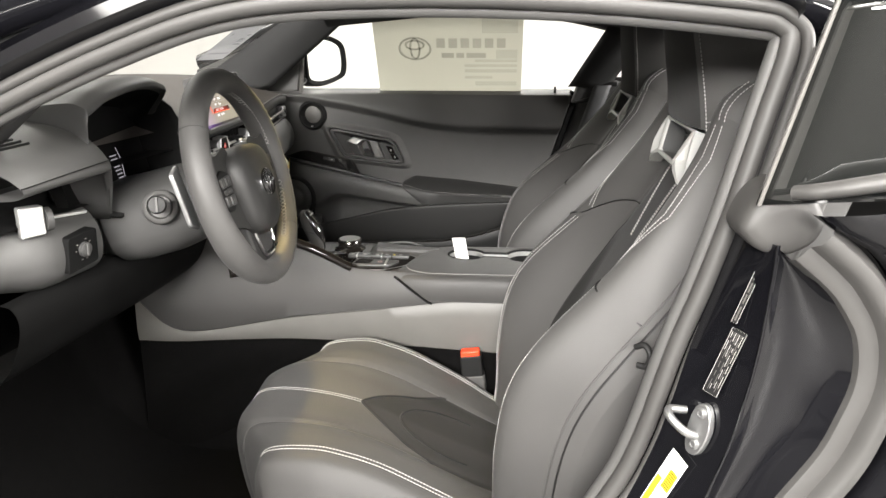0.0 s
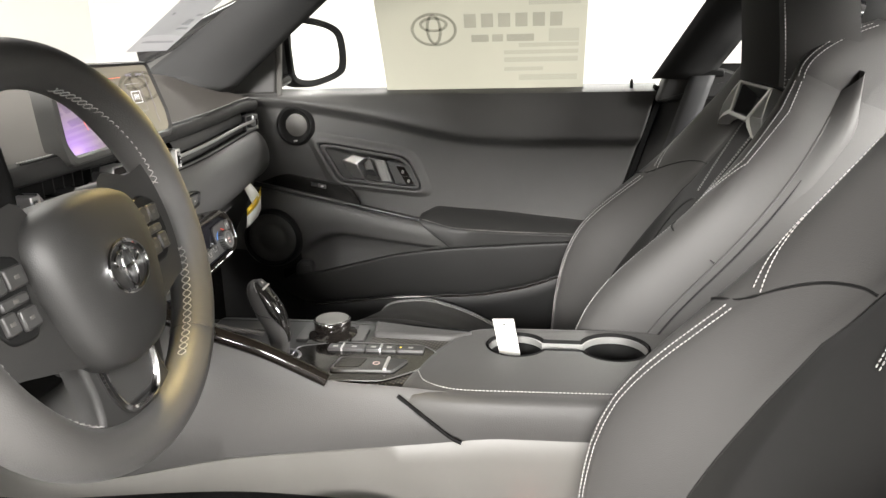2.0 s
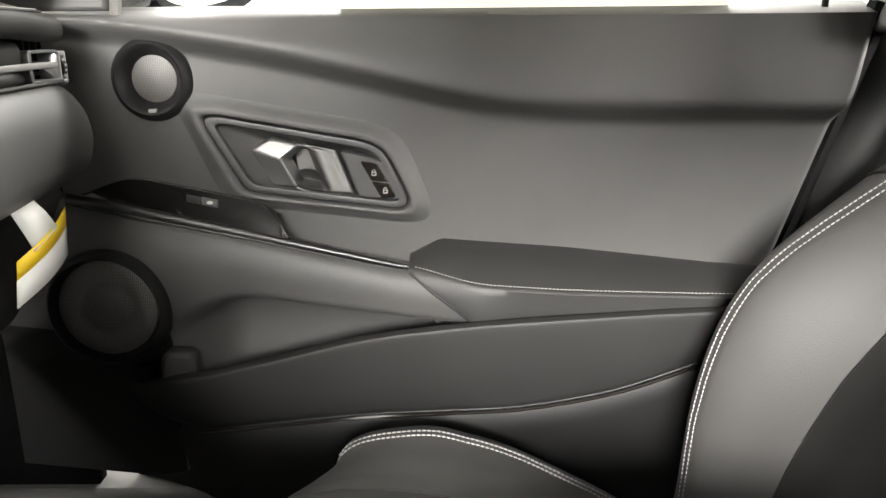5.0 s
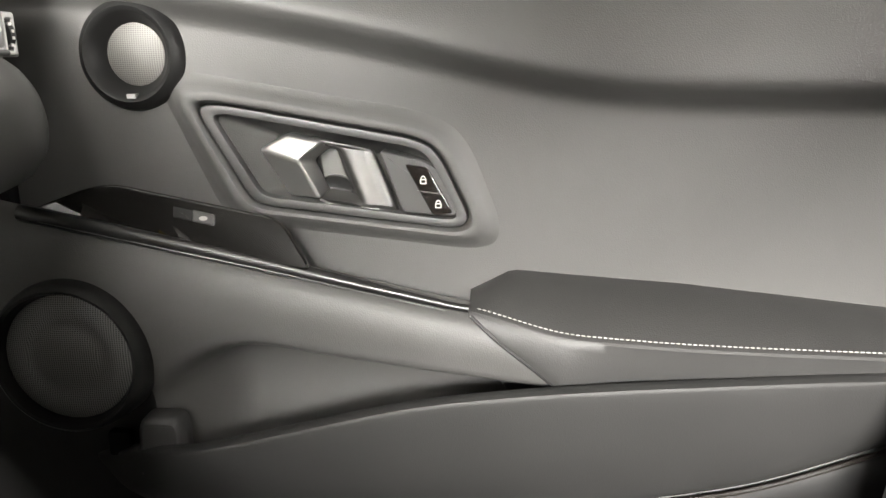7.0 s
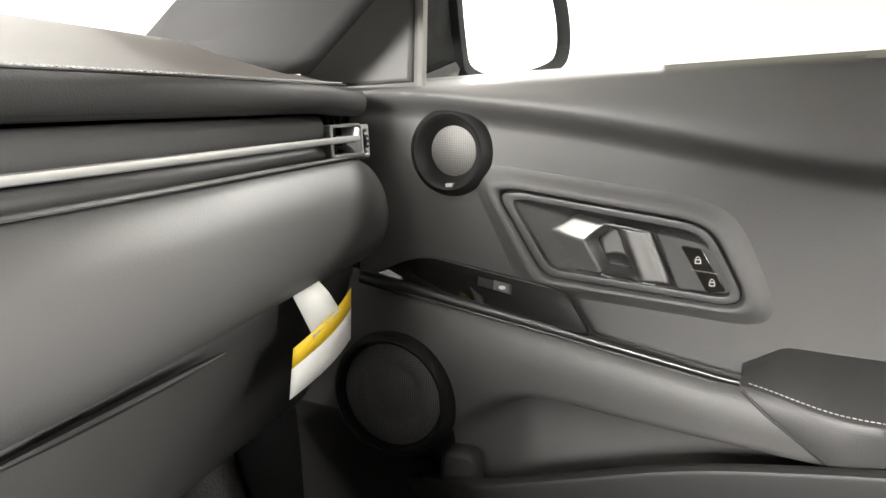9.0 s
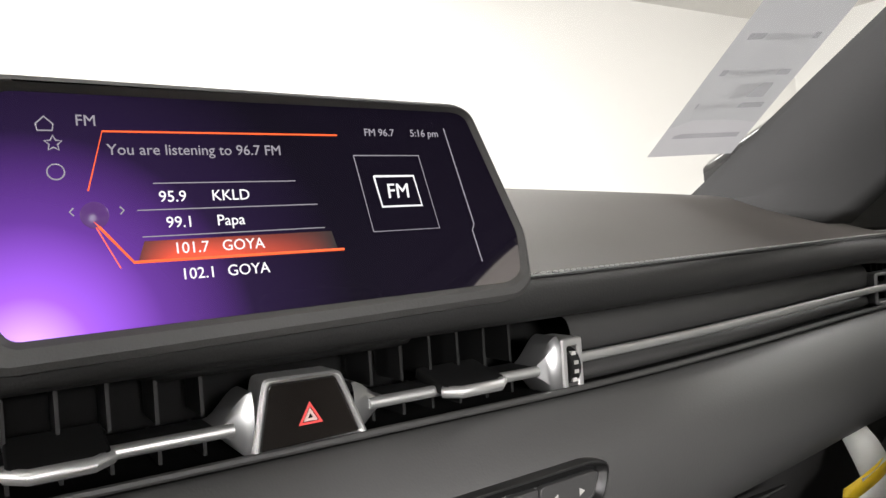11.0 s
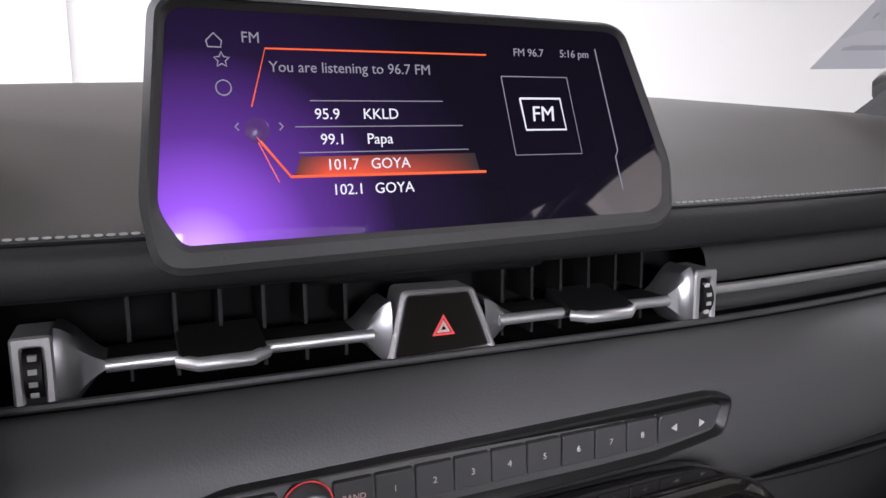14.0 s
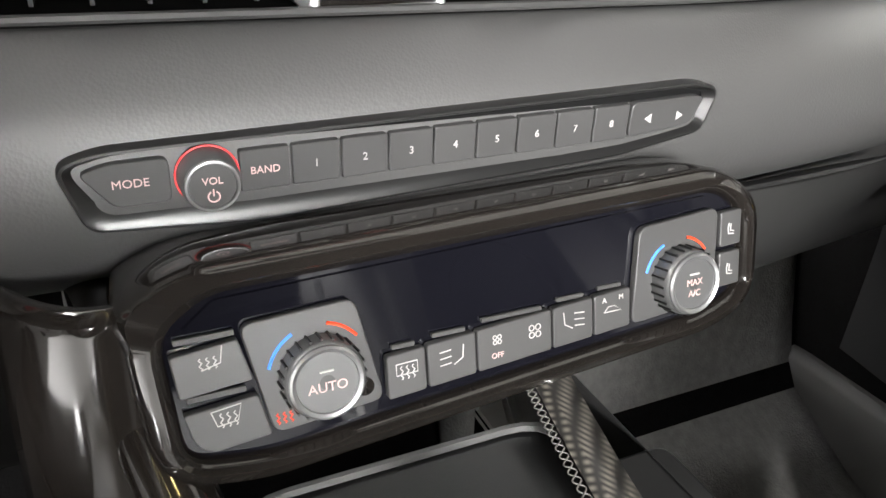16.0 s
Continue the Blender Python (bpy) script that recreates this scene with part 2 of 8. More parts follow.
SILVER = material("silver_painted_plastic", (0.50, 0.50, 0.485), 0.33, metal=0.3, wear=0.04)
# lever chrome in dark and bright copies, its reflections put into the tone
LEVER = material("shaded_satin_chrome", (0.17, 0.168, 0.163), 0.40, metal=0.9, wear=0.06)
BLOCK = material("lit_satin_chrome", (0.42, 0.417, 0.41), 0.34, metal=0.9, wear=0.06)
KNURL = material("dark_knurled_metal", (0.12, 0.12, 0.12), 0.35, metal=0.6)
# set darker than the pile, the driver footwell's shade put into its colour
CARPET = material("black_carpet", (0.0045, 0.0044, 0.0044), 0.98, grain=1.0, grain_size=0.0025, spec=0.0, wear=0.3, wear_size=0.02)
LINING = material("roof_lining_cloth", (0.03, 0.03, 0.03), 0.95, grain=0.5, grain_size=0.0012, spec=0.2)
RUBBER = material("rubber_seal", (0.040, 0.0385, 0.037), 0.55, grain=0.1, grain_size=0.001)
PAINT = material("black_car_paint", (0.004, 0.004, 0.005), 0.06, wear=0.2)
DULL_THREAD = material("grey_thread", (0.26, 0.255, 0.245), 0.8)
THREAD = material("pale_thread", (0.36, 0.356, 0.345), 0.8)
WEB = material("grey_belt_webbing", (0.045, 0.046, 0.048), 0.7, grain=0.5, grain_size=0.0015)
PAPER = material("window_paper", (0.44, 0.435, 0.365), 0.8, translucent=0.45, wear=0.03)
CARD = material("white_card", (0.66, 0.66, 0.63), 0.6, wear=0.03)
YELLOW = material("yellow_print", (0.75, 0.5, 0.01), 0.6, wear=0.05)
RED = material("red_plastic", (0.75, 0.05, 0.015), 0.35, wear=0.05)
WHITE_MARK = material("white_marking", (0.38, 0.37, 0.355), 0.5, wear=0.02)
PINK_MARK = material("lit_pink_marking", (0.46, 0.34, 0.32), 0.5, emit=(1.0, 0.5, 0.45), emit_strength=0.07, wear=0.02)
RED_MARK = material("lit_red_marking", (0.6, 0.05, 0.04), 0.5, emit=(1.0, 0.05, 0.08), emit_strength=0.14)
BLUE_MARK = material("blue_marking", (0.06, 0.22, 0.7), 0.5)
WALL = material("white_booth_wall", (0.72, 0.705, 0.68), 0.7, wear=0.02, wear_size=0.8)
FLOOR = material("grey_booth_floor", (0.15, 0.147, 0.142), 0.4, wear=0.1, wear_size=0.4, grain=0.1, grain_size=0.01)
WALL_GREY = material("grey_booth_wall", (0.07, 0.069, 0.067), 0.7, wear=0.15, wear_size=0.8)
MIRROR = material("mirror_glass", (0.92, 0.93, 0.93), 0.015, metal=1.0, wear=0.01)


def glass_material(name, tint):
    """Thin window glass: clear, with more gloss at a glancing angle."""
    m = bpy.data.materials.new(name)
    m.use_nodes = True
    nt = m.node_tree
    nt.nodes.remove(nt.nodes["Principled BSDF"])
    clear, gloss = nt.nodes.new("ShaderNodeBsdfTransparent"), nt.nodes.new("ShaderNodeBsdfGlossy")
    mix, facing = nt.nodes.new("ShaderNodeMixShader"), nt.nodes.new("ShaderNodeLayerWeight")
    clear.inputs["Color"].default_value, gloss.inputs["Roughness"].default_value = (*tint, 1), 0.01
    power, scale = nt.nodes.new("ShaderNodeMath"), nt.nodes.new("ShaderNodeMath")
    power.operation, scale.operation = "POWER", "MULTIPLY_ADD"
    power.inputs[1].default_value, scale.inputs[1].default_value, scale.inputs[2].default_value = 5.0, 0.6, 0.04
    more = nt.nodes.new("ShaderNodeMath")
    more.operation, more.use_clamp, more.inputs[1].default_value = "MULTIPLY", True, 1.7
    nt.links.new(facing.outputs["Facing"], power.inputs[0])
    nt.links.new(power.outputs[0], scale.inputs[0])
    nt.links.new(scale.outputs[0], mix.inputs[0])
    nt.links.new(clear.outputs[0], mix.inputs[1]), nt.links.new(gloss.outputs[0], mix.inputs[2])
    nt.links.new(mix.outputs[0], nt.nodes["Material Output"].inputs["Surface"])
    return m


def ink_material(name, colour, cover):
    """Thin print on paper: mostly see-through, so that the sheet still glows behind it."""
    m = bpy.data.materials.new(name)
    m.use_nodes = True
    nt = m.node_tree
    bsdf, clear, mix = nt.nodes["Principled BSDF"], nt.nodes.new("ShaderNodeBsdfTransparent"), nt.nodes.new("ShaderNodeMixShader")
    bsdf.inputs["Base Color"].default_value, bsdf.inputs["Roughness"].default_value = (*colour, 1), 0.85
    mix.inputs[0].default_value = cover
    nt.links.new(clear.outputs[0], mix.inputs[1]), nt.links.new(bsdf.outputs[0], mix.inputs[2])
    nt.links.new(mix.outputs[0], nt.nodes["Material Output"].inputs["Surface"])
    return m


INK = ink_material("grey_print", (0.20, 0.20, 0.17), 0.30)
GLASS = glass_material("window_glass", (0.93, 0.95, 0.94))


def carbon_material():
    """Woven twill under lacquer."""
    m = bpy.data.materials.new("carbon_weave")
    m.use_nodes = True
    nt = m.node_tree
    bsdf = nt.nodes["Principled BSDF"]
    geo = nt.nodes.new("ShaderNodeNewGeometry")
    turn = nt.nodes.new("ShaderNodeMapping")
    turn.inputs["Rotation"].default_value = (0.3, 0.5, 0.35)
    w1, w2 = nt.nodes.new("ShaderNodeTexWave"), nt.nodes.new("ShaderNodeTexWave")
    for w, d in ((w1, "X"), (w2, "DIAGONAL")):
        w.bands_direction = d
        w.inputs["Scale"].default_value = 80
        w.inputs["Distortion"].default_value = 0.4
        nt.links.new(turn.outputs[0], w.inputs["Vector"])
    nt.links.new(geo.outputs["Position"], turn.inputs[0])
    mul = nt.nodes.new("ShaderNodeMath")
    mul.operation = "MULTIPLY"
    nt.links.new(w1.outputs["Fac"], mul.inputs[0]), nt.links.new(w2.outputs["Fac"], mul.inputs[1])
    ramp = nt.nodes.new("ShaderNodeMix")
    ramp.data_type = "RGBA"
    ramp.inputs["A"].default_value, ramp.inputs["B"].default_value = (0.012, 0.011, 0.010, 1), (0.17, 0.155, 0.13, 1)
    nt.links.new(mul.outputs[0], ramp.inputs["Factor"])
    nt.links.new(ramp.outputs["Result"], bsdf.inputs["Base Color"])
    bsdf.inputs["Roughness"].default_value, bsdf.inputs["Coat Weight"].default_value, bsdf.inputs["Metallic"].default_value = 0.35, 0.8, 0.3
    return m


CARBON = carbon_material()


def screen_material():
    """A lit display: near-black, with a violet reflection painted as emission out of one corner."""
    m = bpy.data.materials.new("lit_display_reflection")
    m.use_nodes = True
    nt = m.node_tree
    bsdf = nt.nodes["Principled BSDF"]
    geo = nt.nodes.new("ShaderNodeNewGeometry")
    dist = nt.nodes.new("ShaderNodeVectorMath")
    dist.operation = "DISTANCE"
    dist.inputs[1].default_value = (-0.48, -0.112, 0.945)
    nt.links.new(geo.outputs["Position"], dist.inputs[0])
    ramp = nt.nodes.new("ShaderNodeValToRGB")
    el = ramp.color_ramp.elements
    # violet falloff: a reflection in the glass, put in as emission
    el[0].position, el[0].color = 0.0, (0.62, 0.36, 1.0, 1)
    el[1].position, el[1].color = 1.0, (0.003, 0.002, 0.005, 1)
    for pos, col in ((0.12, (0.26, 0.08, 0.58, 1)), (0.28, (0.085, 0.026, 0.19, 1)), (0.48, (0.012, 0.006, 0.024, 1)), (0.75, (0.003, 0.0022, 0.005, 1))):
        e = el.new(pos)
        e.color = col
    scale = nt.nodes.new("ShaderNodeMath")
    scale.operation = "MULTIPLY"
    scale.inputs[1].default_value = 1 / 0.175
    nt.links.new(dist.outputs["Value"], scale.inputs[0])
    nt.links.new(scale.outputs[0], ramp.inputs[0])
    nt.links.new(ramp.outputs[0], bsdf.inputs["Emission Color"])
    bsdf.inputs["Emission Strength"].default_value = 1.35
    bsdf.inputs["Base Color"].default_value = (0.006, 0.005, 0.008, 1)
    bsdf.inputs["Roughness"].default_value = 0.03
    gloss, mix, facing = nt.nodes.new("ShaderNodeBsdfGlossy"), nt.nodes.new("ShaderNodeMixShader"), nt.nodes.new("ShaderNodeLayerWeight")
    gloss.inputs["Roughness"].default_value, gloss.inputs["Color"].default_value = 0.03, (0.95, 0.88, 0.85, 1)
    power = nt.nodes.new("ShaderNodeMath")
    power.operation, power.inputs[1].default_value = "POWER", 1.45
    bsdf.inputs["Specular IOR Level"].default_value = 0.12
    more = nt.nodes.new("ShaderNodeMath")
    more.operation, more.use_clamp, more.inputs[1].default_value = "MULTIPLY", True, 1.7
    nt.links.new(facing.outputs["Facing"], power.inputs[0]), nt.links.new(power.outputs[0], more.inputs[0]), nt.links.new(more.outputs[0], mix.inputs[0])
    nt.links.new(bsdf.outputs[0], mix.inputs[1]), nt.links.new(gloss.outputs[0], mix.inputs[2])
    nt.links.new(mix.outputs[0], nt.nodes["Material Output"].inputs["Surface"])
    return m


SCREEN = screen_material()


def perforated(name, light, dark, pitch):
    """Sheet metal with rows of round holes."""
    m = material(name, light, 0.55, metal=0.25)
    nt = m.node_tree
    bsdf = nt.nodes["Principled BSDF"]
    geo = nt.nodes.new("ShaderNodeNewGeometry")
    turn = nt.nodes.new("ShaderNodeMapping")
    turn.inputs["Scale"].default_value = (1 / pitch, 0.0, 1.15 / pitch)
    vor = nt.nodes.new("ShaderNodeTexVoronoi")
    vor.inputs["Scale"].default_value, vor.inputs["Randomness"].default_value = 1.0, 0.0
    step = nt.nodes.new("ShaderNodeMapRange")
    step.inputs["From Min"].default_value, step.inputs["From Max"].default_value = 0.30, 0.38
    mix = nt.nodes.new("ShaderNodeMix")
    mix.data_type = "RGBA"
    mix.inputs["A"].default_value, mix.inputs["B"].default_value = (*dark, 1), (*light, 1)
    nt.links.new(geo.outputs["Position"], turn.inputs[0])
    nt.links.new(turn.outputs[0], vor.inputs["Vector"])
    nt.links.new(vor.outputs["Distance"], step.inputs["Value"])
    nt.links.new(step.outputs[0], mix.inputs["Factor"])
    nt.links.new(mix.outputs["Result"], bsdf.inputs["Base Color"])
    return m


MESH = perforated("speaker_mesh", (0.18, 0.177, 0.171), (0.010, 0.010, 0.010), 0.0019)
MESH_LIGHT = perforated("pale_speaker_mesh", (0.085, 0.082, 0.076), (0.012, 0.011, 0.010), 0.0019)

# ---- the booth ----
solo("floor", Geo().box((-6, -5, -0.08), (5, 8, 0.0)), FLOOR, "smooth grey painted booth floor", "floor", "structure")
solo("wall_front", Geo().box((-5.2, -5, 0), (-5.0, 8, 3.1)), WALL, "plain white booth wall", "wall", "structure")
solo("wall_rear", Geo().box((4.8, -5, 0), (5.0, 8, 3.1)), WALL, "plain white booth wall", "wall", "structure")
solo("wall_near", Geo().box((-5, -5.0, 0), (4.8, -4.8, 3.1)), WALL_GREY, "plain grey booth wall", "wall", "structure")
solo("wall_far", Geo().box((-5, 7.5, 0), (4.8, 7.7, 3.1)), WALL, "plain white booth wall", "wall", "structure")
solo("ceiling", Geo().box((-5, -4.8, 3.02), (4.8, 7.5, 3.1)), WALL, "plain white booth ceiling", "ceiling", "structure")

solo("wall_panel", Geo().box((-5.0, -4.8, 0), (-4.93, -0.42, 3.02)), WALL, "white wall panel standing proud of the booth wall", "wall panel", "structure")

# ---- car shell ----
for side in (-1, 1):
    rows = [[(x, side * (0.70 - 0.02 * smooth((-0.7 - x) / 0.2)), z) for z in (0.26, 0.45, 0.65, 0.80, 0.935)] for x in (-1.0, -0.85, -0.72, -0.64 if side < 0 else -0.60)]
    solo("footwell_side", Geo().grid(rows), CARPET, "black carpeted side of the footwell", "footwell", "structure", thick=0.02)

FLOOR_PAN = Geo().grid([[(x, y, 0.27 + 0.10 * smooth((-0.55 - x) / 0.25) + 0.33 * smooth((-0.72 - x) / 0.12) + (0.10 * smooth((0.14 - abs(y)) / 0.05)))
                         for y in [-0.70 + 0.05 * j for j in range(29)]] for x in [-0.95 + 0.05 * i for i in range(40)]])
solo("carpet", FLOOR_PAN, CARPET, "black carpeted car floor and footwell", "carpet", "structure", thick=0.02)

# added mat with the passenger footwell's light in its colour, following the floor's rise
MAT = material("lightened_mat_pile", (0.12, 0.118, 0.115), 0.97, grain=1.0, grain_size=0.003, spec=0.0, wear=0.35, wear_size=0.012)
mat_rows = [[(x, y, 0.276 + 0.10 * smooth((-0.55 - x) / 0.25) + 0.33 * smooth((-0.72 - x) / 0.12)) for y in [0.165 + 0.50 * k / 16 for k in range(17)]] for x in [-0.26 - 0.62 * k / 40 for k in range(41)]]
solo("lightened_mat", Geo().grid(mat_rows), MAT, "added carpet mat with the passenger footwell's light put into its grey", "floor mat", thick=-0.006)
# firewall, rear bulkhead and lower body
solo("firewall", Geo().box((-1.02, -0.80, 0.25), (-0.97, 0.80, 0.99), 0.01), DARK, "dark bulkhead ahead of the footwells", "bulkhead", "structure")
solo("rear_bulkhead", Geo().box((0.66, -0.74, 0.25), (0.70, 0.74, 0.74), 0.01), CARPET, "black carpeted bulkhead behind the seats", "bulkhead", "structure")
solo("load_floor", Geo().box((0.70, -0.74, 0.70), (1.36, 0.74, 0.74), 0.01), CARPET, "black carpeted load floor", "load floor", "structure")
solo("rear_panel", Geo().box((1.36, -0.74, 0.25), (1.40, 0.74, 0.98), 0.01), CARPET, "black tail panel behind the load floor", "tail panel", "structure")
hatch = solo("hatch_glass", Geo().grid([[(0.62 + 0.74 * t, y, 1.185 - 0.20 * t - 0.05 * y * y) for y in [-0.56 + 0.07 * j for j in range(17)]] for t in [i / 8 for i in range(9)]]), GLASS, "sloping rear hatch glass", "window", "structure")
hatch.visible_shadow = False
for side in (-1, 1):
    solo("sill", Geo().box((-0.95, min(side * 0.66, side * 0.84), 0.25), (0.95, max(side * 0.66, side * 0.84), 0.40), 0.02), PAINT if side < 0 else SOFT,
         "black door sill", "sill", "structure")

# roof lining: a shallow dome with dropped edges
rows = []
for i in range(25):
    x = -0.40 + 1.02 * i / 24
    edge = lerp_table([(-0.40, 0.58), (-0.1, 0.60), (0.4, 0.60), (0.9, 0.52)], x)
    crown = lerp_table([(-0.40, 1.205), (-0.1, 1.235), (0.2, 1.235), (0.5, 1.21), (0.9, 1.12)], x)
    rows.append([(x, edge * t, crown - 0.03 * t * t - 0.02 * smooth((abs(t) - 0.88) / 0.12)) for t in [-1 + 2 * j / 24 for j in range(25)]])
solo("ceiling_lining", Geo().grid(rows), LINING, "black cloth car roof lining", "roof lining", "structure", thick=0.02)
solo("roof_skin", Geo().grid([[(x, y * 1.12, z + 0.045) for x, y, z in row] for row in rows]), PAINT, "black painted car roof", "roof", "structure", thick=0.005)

# roof rails over the doors
for side in (-1, 1):
    line = spline([(-0.82, side * 0.70, 1.00), (-0.60, side * 0.675, 1.085), (-0.40, side * 0.645, 1.155), (-0.20, side * 0.625, 1.185), (0.10, side * 0.615, 1.185), (0.36, side * 0.62, 1.145), (0.62, side * 0.60, 1.05)], 40)
    if side > 0:
        solo("window_frame", Geo().tube(line, 0.016, 8, flat=1.2), RUBBER, "black rubber-edged door window frame", "window frame", "structure")
    solo("roof_rail", Geo().tube([q + Vector((0, -side * 0.01 + side * 0.03, 0.03)) for q in line], 0.030, 10), PAINT, "black painted roof rail", "roof rail", "structure")

# windscreen pillars, trimmed in cloth
for side in (-1, 1):
    rows = []
    for i in range(17):
        t = i / 16
        a = Vector((-0.815 + 0.36 * t - 0.06 * smooth((0.12 - t) / 0.12), side * (0.582 - 0.02 * t - 0.06 * smooth((0.12 - t) / 0.12)), 0.970 + 0.225 * t))
        b = Vector((-0.590 + 0.275 * t, side * (0.615 + 0.01 * t), 0.965 + 0.225 * t))
        bulge = Vector((0.008, -side * 0.022, 0.004))
        rows.append([a.lerp(b, k / 10) + bulge * math.sin(math.pi * k / 10) for k in range(11)])
    solo("pillar_trim", Geo().grid(rows), LINING, "black cloth windscreen pillar trim", "pillar trim", "structure", thick=0.02)

# windscreen
rows = []
for i in range(13):
    t = i / 12
    rows.append([(-1.0 + 0.56 * t + 0.07 * (u * u), u * (0.68 - 0.08 * t), 1.0 + 0.225 * t - 0.035 * u * u * (1 - t) - 0.02 * u * u) for u in [-1 + 2 * j / 16 for j in range(17)]])
glass = solo("windscreen", Geo().grid(rows), GLASS, "clear curved windscreen glass", "windscreen", "structure")
glass.visible_shadow = False

# ---- dashboard ----
dash = thing("dashboard", (-0.55, 0.0, 0.60), "black stitched dashboard with slim silver air vents", "dashboard")


def sweep_x(y):
    """How far the dashboard's front falls away towards the doors."""
    return -0.064 * smooth((abs(y) - 0.12) / 0.62)


def dash_loft(profile, y0, y1, n, shift=1.0):
    """A profile of (x, z) carried across the car."""
    rows = []
    for i in range(n + 1):
        y = y0 + (y1 - y0) * i / n
        rows.append([Vector((q.x + shift * sweep_x(y), y, q.y)) for q in spline([(a, b, 0) for a, b in profile], 4 * len(profile))])
    return rows


# top pad, crowned towards the windscreen
rows = []
for i in range(65):
    y = -0.66 + 1.30 * i / 64
    k = y / 0.62
    prof = [(-0.512, 0.929), (-0.497, 0.9285), (-0.4885, 0.9330), (-0.4860, 0.9415), (-0.4885, 0.9495), (-0.4970, 0.9535), (-0.535, 0.964), (-0.60, 0.987 - 0.006 * k * k), (-0.70, 1.016 - 0.015 * k * k), (-0.80, 1.034 - 0.030 * k * k), (-0.88, 1.035 - 0.04 * k * k)]
    rows.append([Vector((q.x + sweep_x(y) * (1 - smooth((-0.55 - q.x) / 0.2)), y, q.y - 0.004 * smooth((abs(k) - 0.9) / 0.12))) for q in spline([(a, b, 0) for a, b in prof], 60)])
top_pad = part("top_pad", Geo().grid([r[30:] for r in rows[21:]]), DASH_TOP, dash, "brown-black vinyl dashboard top")
part("pad_lip", Geo().grid([r[:31] for r in rows[21:]]), POCKET, dash, "black rolled edge of the dashboard top")
part("top_pad", Geo().grid([r[34:] for r in rows[:22]]), DASH_TOP, dash)
edge = [(-0.4955 + sweep_x(y), y, 0.9545) for y in [-0.19 + 0.80 * k / 90 for k in range(91)]]
part("stitching", Geo().dashes(edge, 0.0046, 0.0034, 0.0007), THREAD, top_pad, "pale stitching")
part("pad_seam", Geo().tube([(x + 0.003, y, z - 0.0022) for x, y, z in edge], 0.0012, 6), DARK, top_pad)

# recess that runs behind the vents, closed on the far side by a plain strip
part("vent_channel", Geo().grid(dash_loft([(-0.490, 0.931), (-0.512, 0.9295), (-0.545, 0.927), (-0.548, 0.907), (-0.545, 0.888), (-0.512, 0.8865), (-0.489, 0.8855)], -0.66, 0.655, 60)), BLACK, dash)
part("channel_strip", Geo().grid(dash_loft([(-0.53, 0.928), (-0.514, 0.926), (-0.508, 0.922), (-0.506, 0.912), (-0.508, 0.905), (-0.516, 0.903)], 0.168, 0.585, 40)), SOFT_DARK, dash)
part("channel_strip", Geo().grid(dash_loft([(-0.53, 0.900), (-0.512, 0.8985), (-0.507, 0.895), (-0.506, 0.890), (-0.51, 0.886)], 0.168, 0.585, 40)), SOFT_DARK, dash)
part("bright_line", Geo().tube([(-0.4975 + sweep_x(y), y, 0.9300) for y in [-0.19 + 0.83 * k / 60 for k in range(61)]], 0.0016, 8), BUTTON, dash)
part("silver_line", Geo().tube([(-0.4965 + sweep_x(y), y, 0.9035) for y in [0.163 + 0.475 * k / 40 for k in range(41)]], 0.0022, 8, flat=1.4), SATIN, dash, "thin satin silver line")

# lower pad, swelling out above the glovebox
rows = []
for i in range(73):
    y = -0.66 + 1.342 * i / 72
    tuck = smooth((abs(y) - (0.57 if y < 0 else 0.605)) / 0.085)
    prof = [(-0.520, 0.8845), (-0.496, 0.8850), (-0.4880, 0.8835), (-0.4800, 0.876), (-0.4705, 0.860), (-0.4660, 0.842), (-0.4655, 0.825), (-0.470, 0.808), (-0.482, 0.794), (-0.50, 0.786), (-0.52, 0.784)]
    rows.append([Vector((q.x + sweep_x(y) - 0.035 * tuck * tuck, y, q.y + (0.84 - q.y) * 0.25 * tuck)) for q in spline([(a, b, 0) for a, b in prof], 50)])
lower = part("lower_pad", Geo().grid(rows[24:]), DASH, dash)
part("lower_pad", Geo().grid(rows[:10]), DASH, dash)
part("pad_cheek", Geo().grid([[q, q + Vector((-0.03, 0.010, 0)), q + Vector((-0.10, 0.016, 0))] for q in rows[9]]), DARK, dash)
# shade under the column, put in as a blackened copy of the lower pad
part("column_shade", Geo().grid([[q + Vector((-0.03, 0, 0)) for q in r] for r in rows[9:25]]), BLACK, dash)
part("pad_piping", Geo().tube([(-0.4935 + sweep_x(y), y, 0.8868) for y in [-0.22 + 0.86 * k / 70 for k in range(71)]], 0.0022, 8), BUTTON, dash)

# glovebox and the dark underside
rows = dash_loft([(-0.520, 0.792), (-0.512, 0.786), (-0.512, 0.776), (-0.526, 0.745), (-0.552, 0.69), (-0.585, 0.64), (-0.64, 0.605)], 0.17, 0.61, 30, 0.8)
gbox = part("glovebox_lid", Geo().grid(rows), SOFT_DARK, dash)
part("glovebox_pull", Geo().tube(spline([(-0.506, 0.19, 0.776), (-0.502, 0.24, 0.779), (-0.504, 0.31, 0.780), (-0.512, 0.37, 0.778)], 20), lambda t: 0.0015 + 0.003 * math.sin(math.pi * t), 8, flat=0.7), DARK, gbox)
rows = dash_loft([(-0.515, 0.79), (-0.500, 0.785), (-0.492, 0.765), (-0.500, 0.73), (-0.53, 0.68), (-0.60, 0.64), (-0.70, 0.62)], -0.66, -0.13, 30, 0.8)
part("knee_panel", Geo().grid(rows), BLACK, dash)


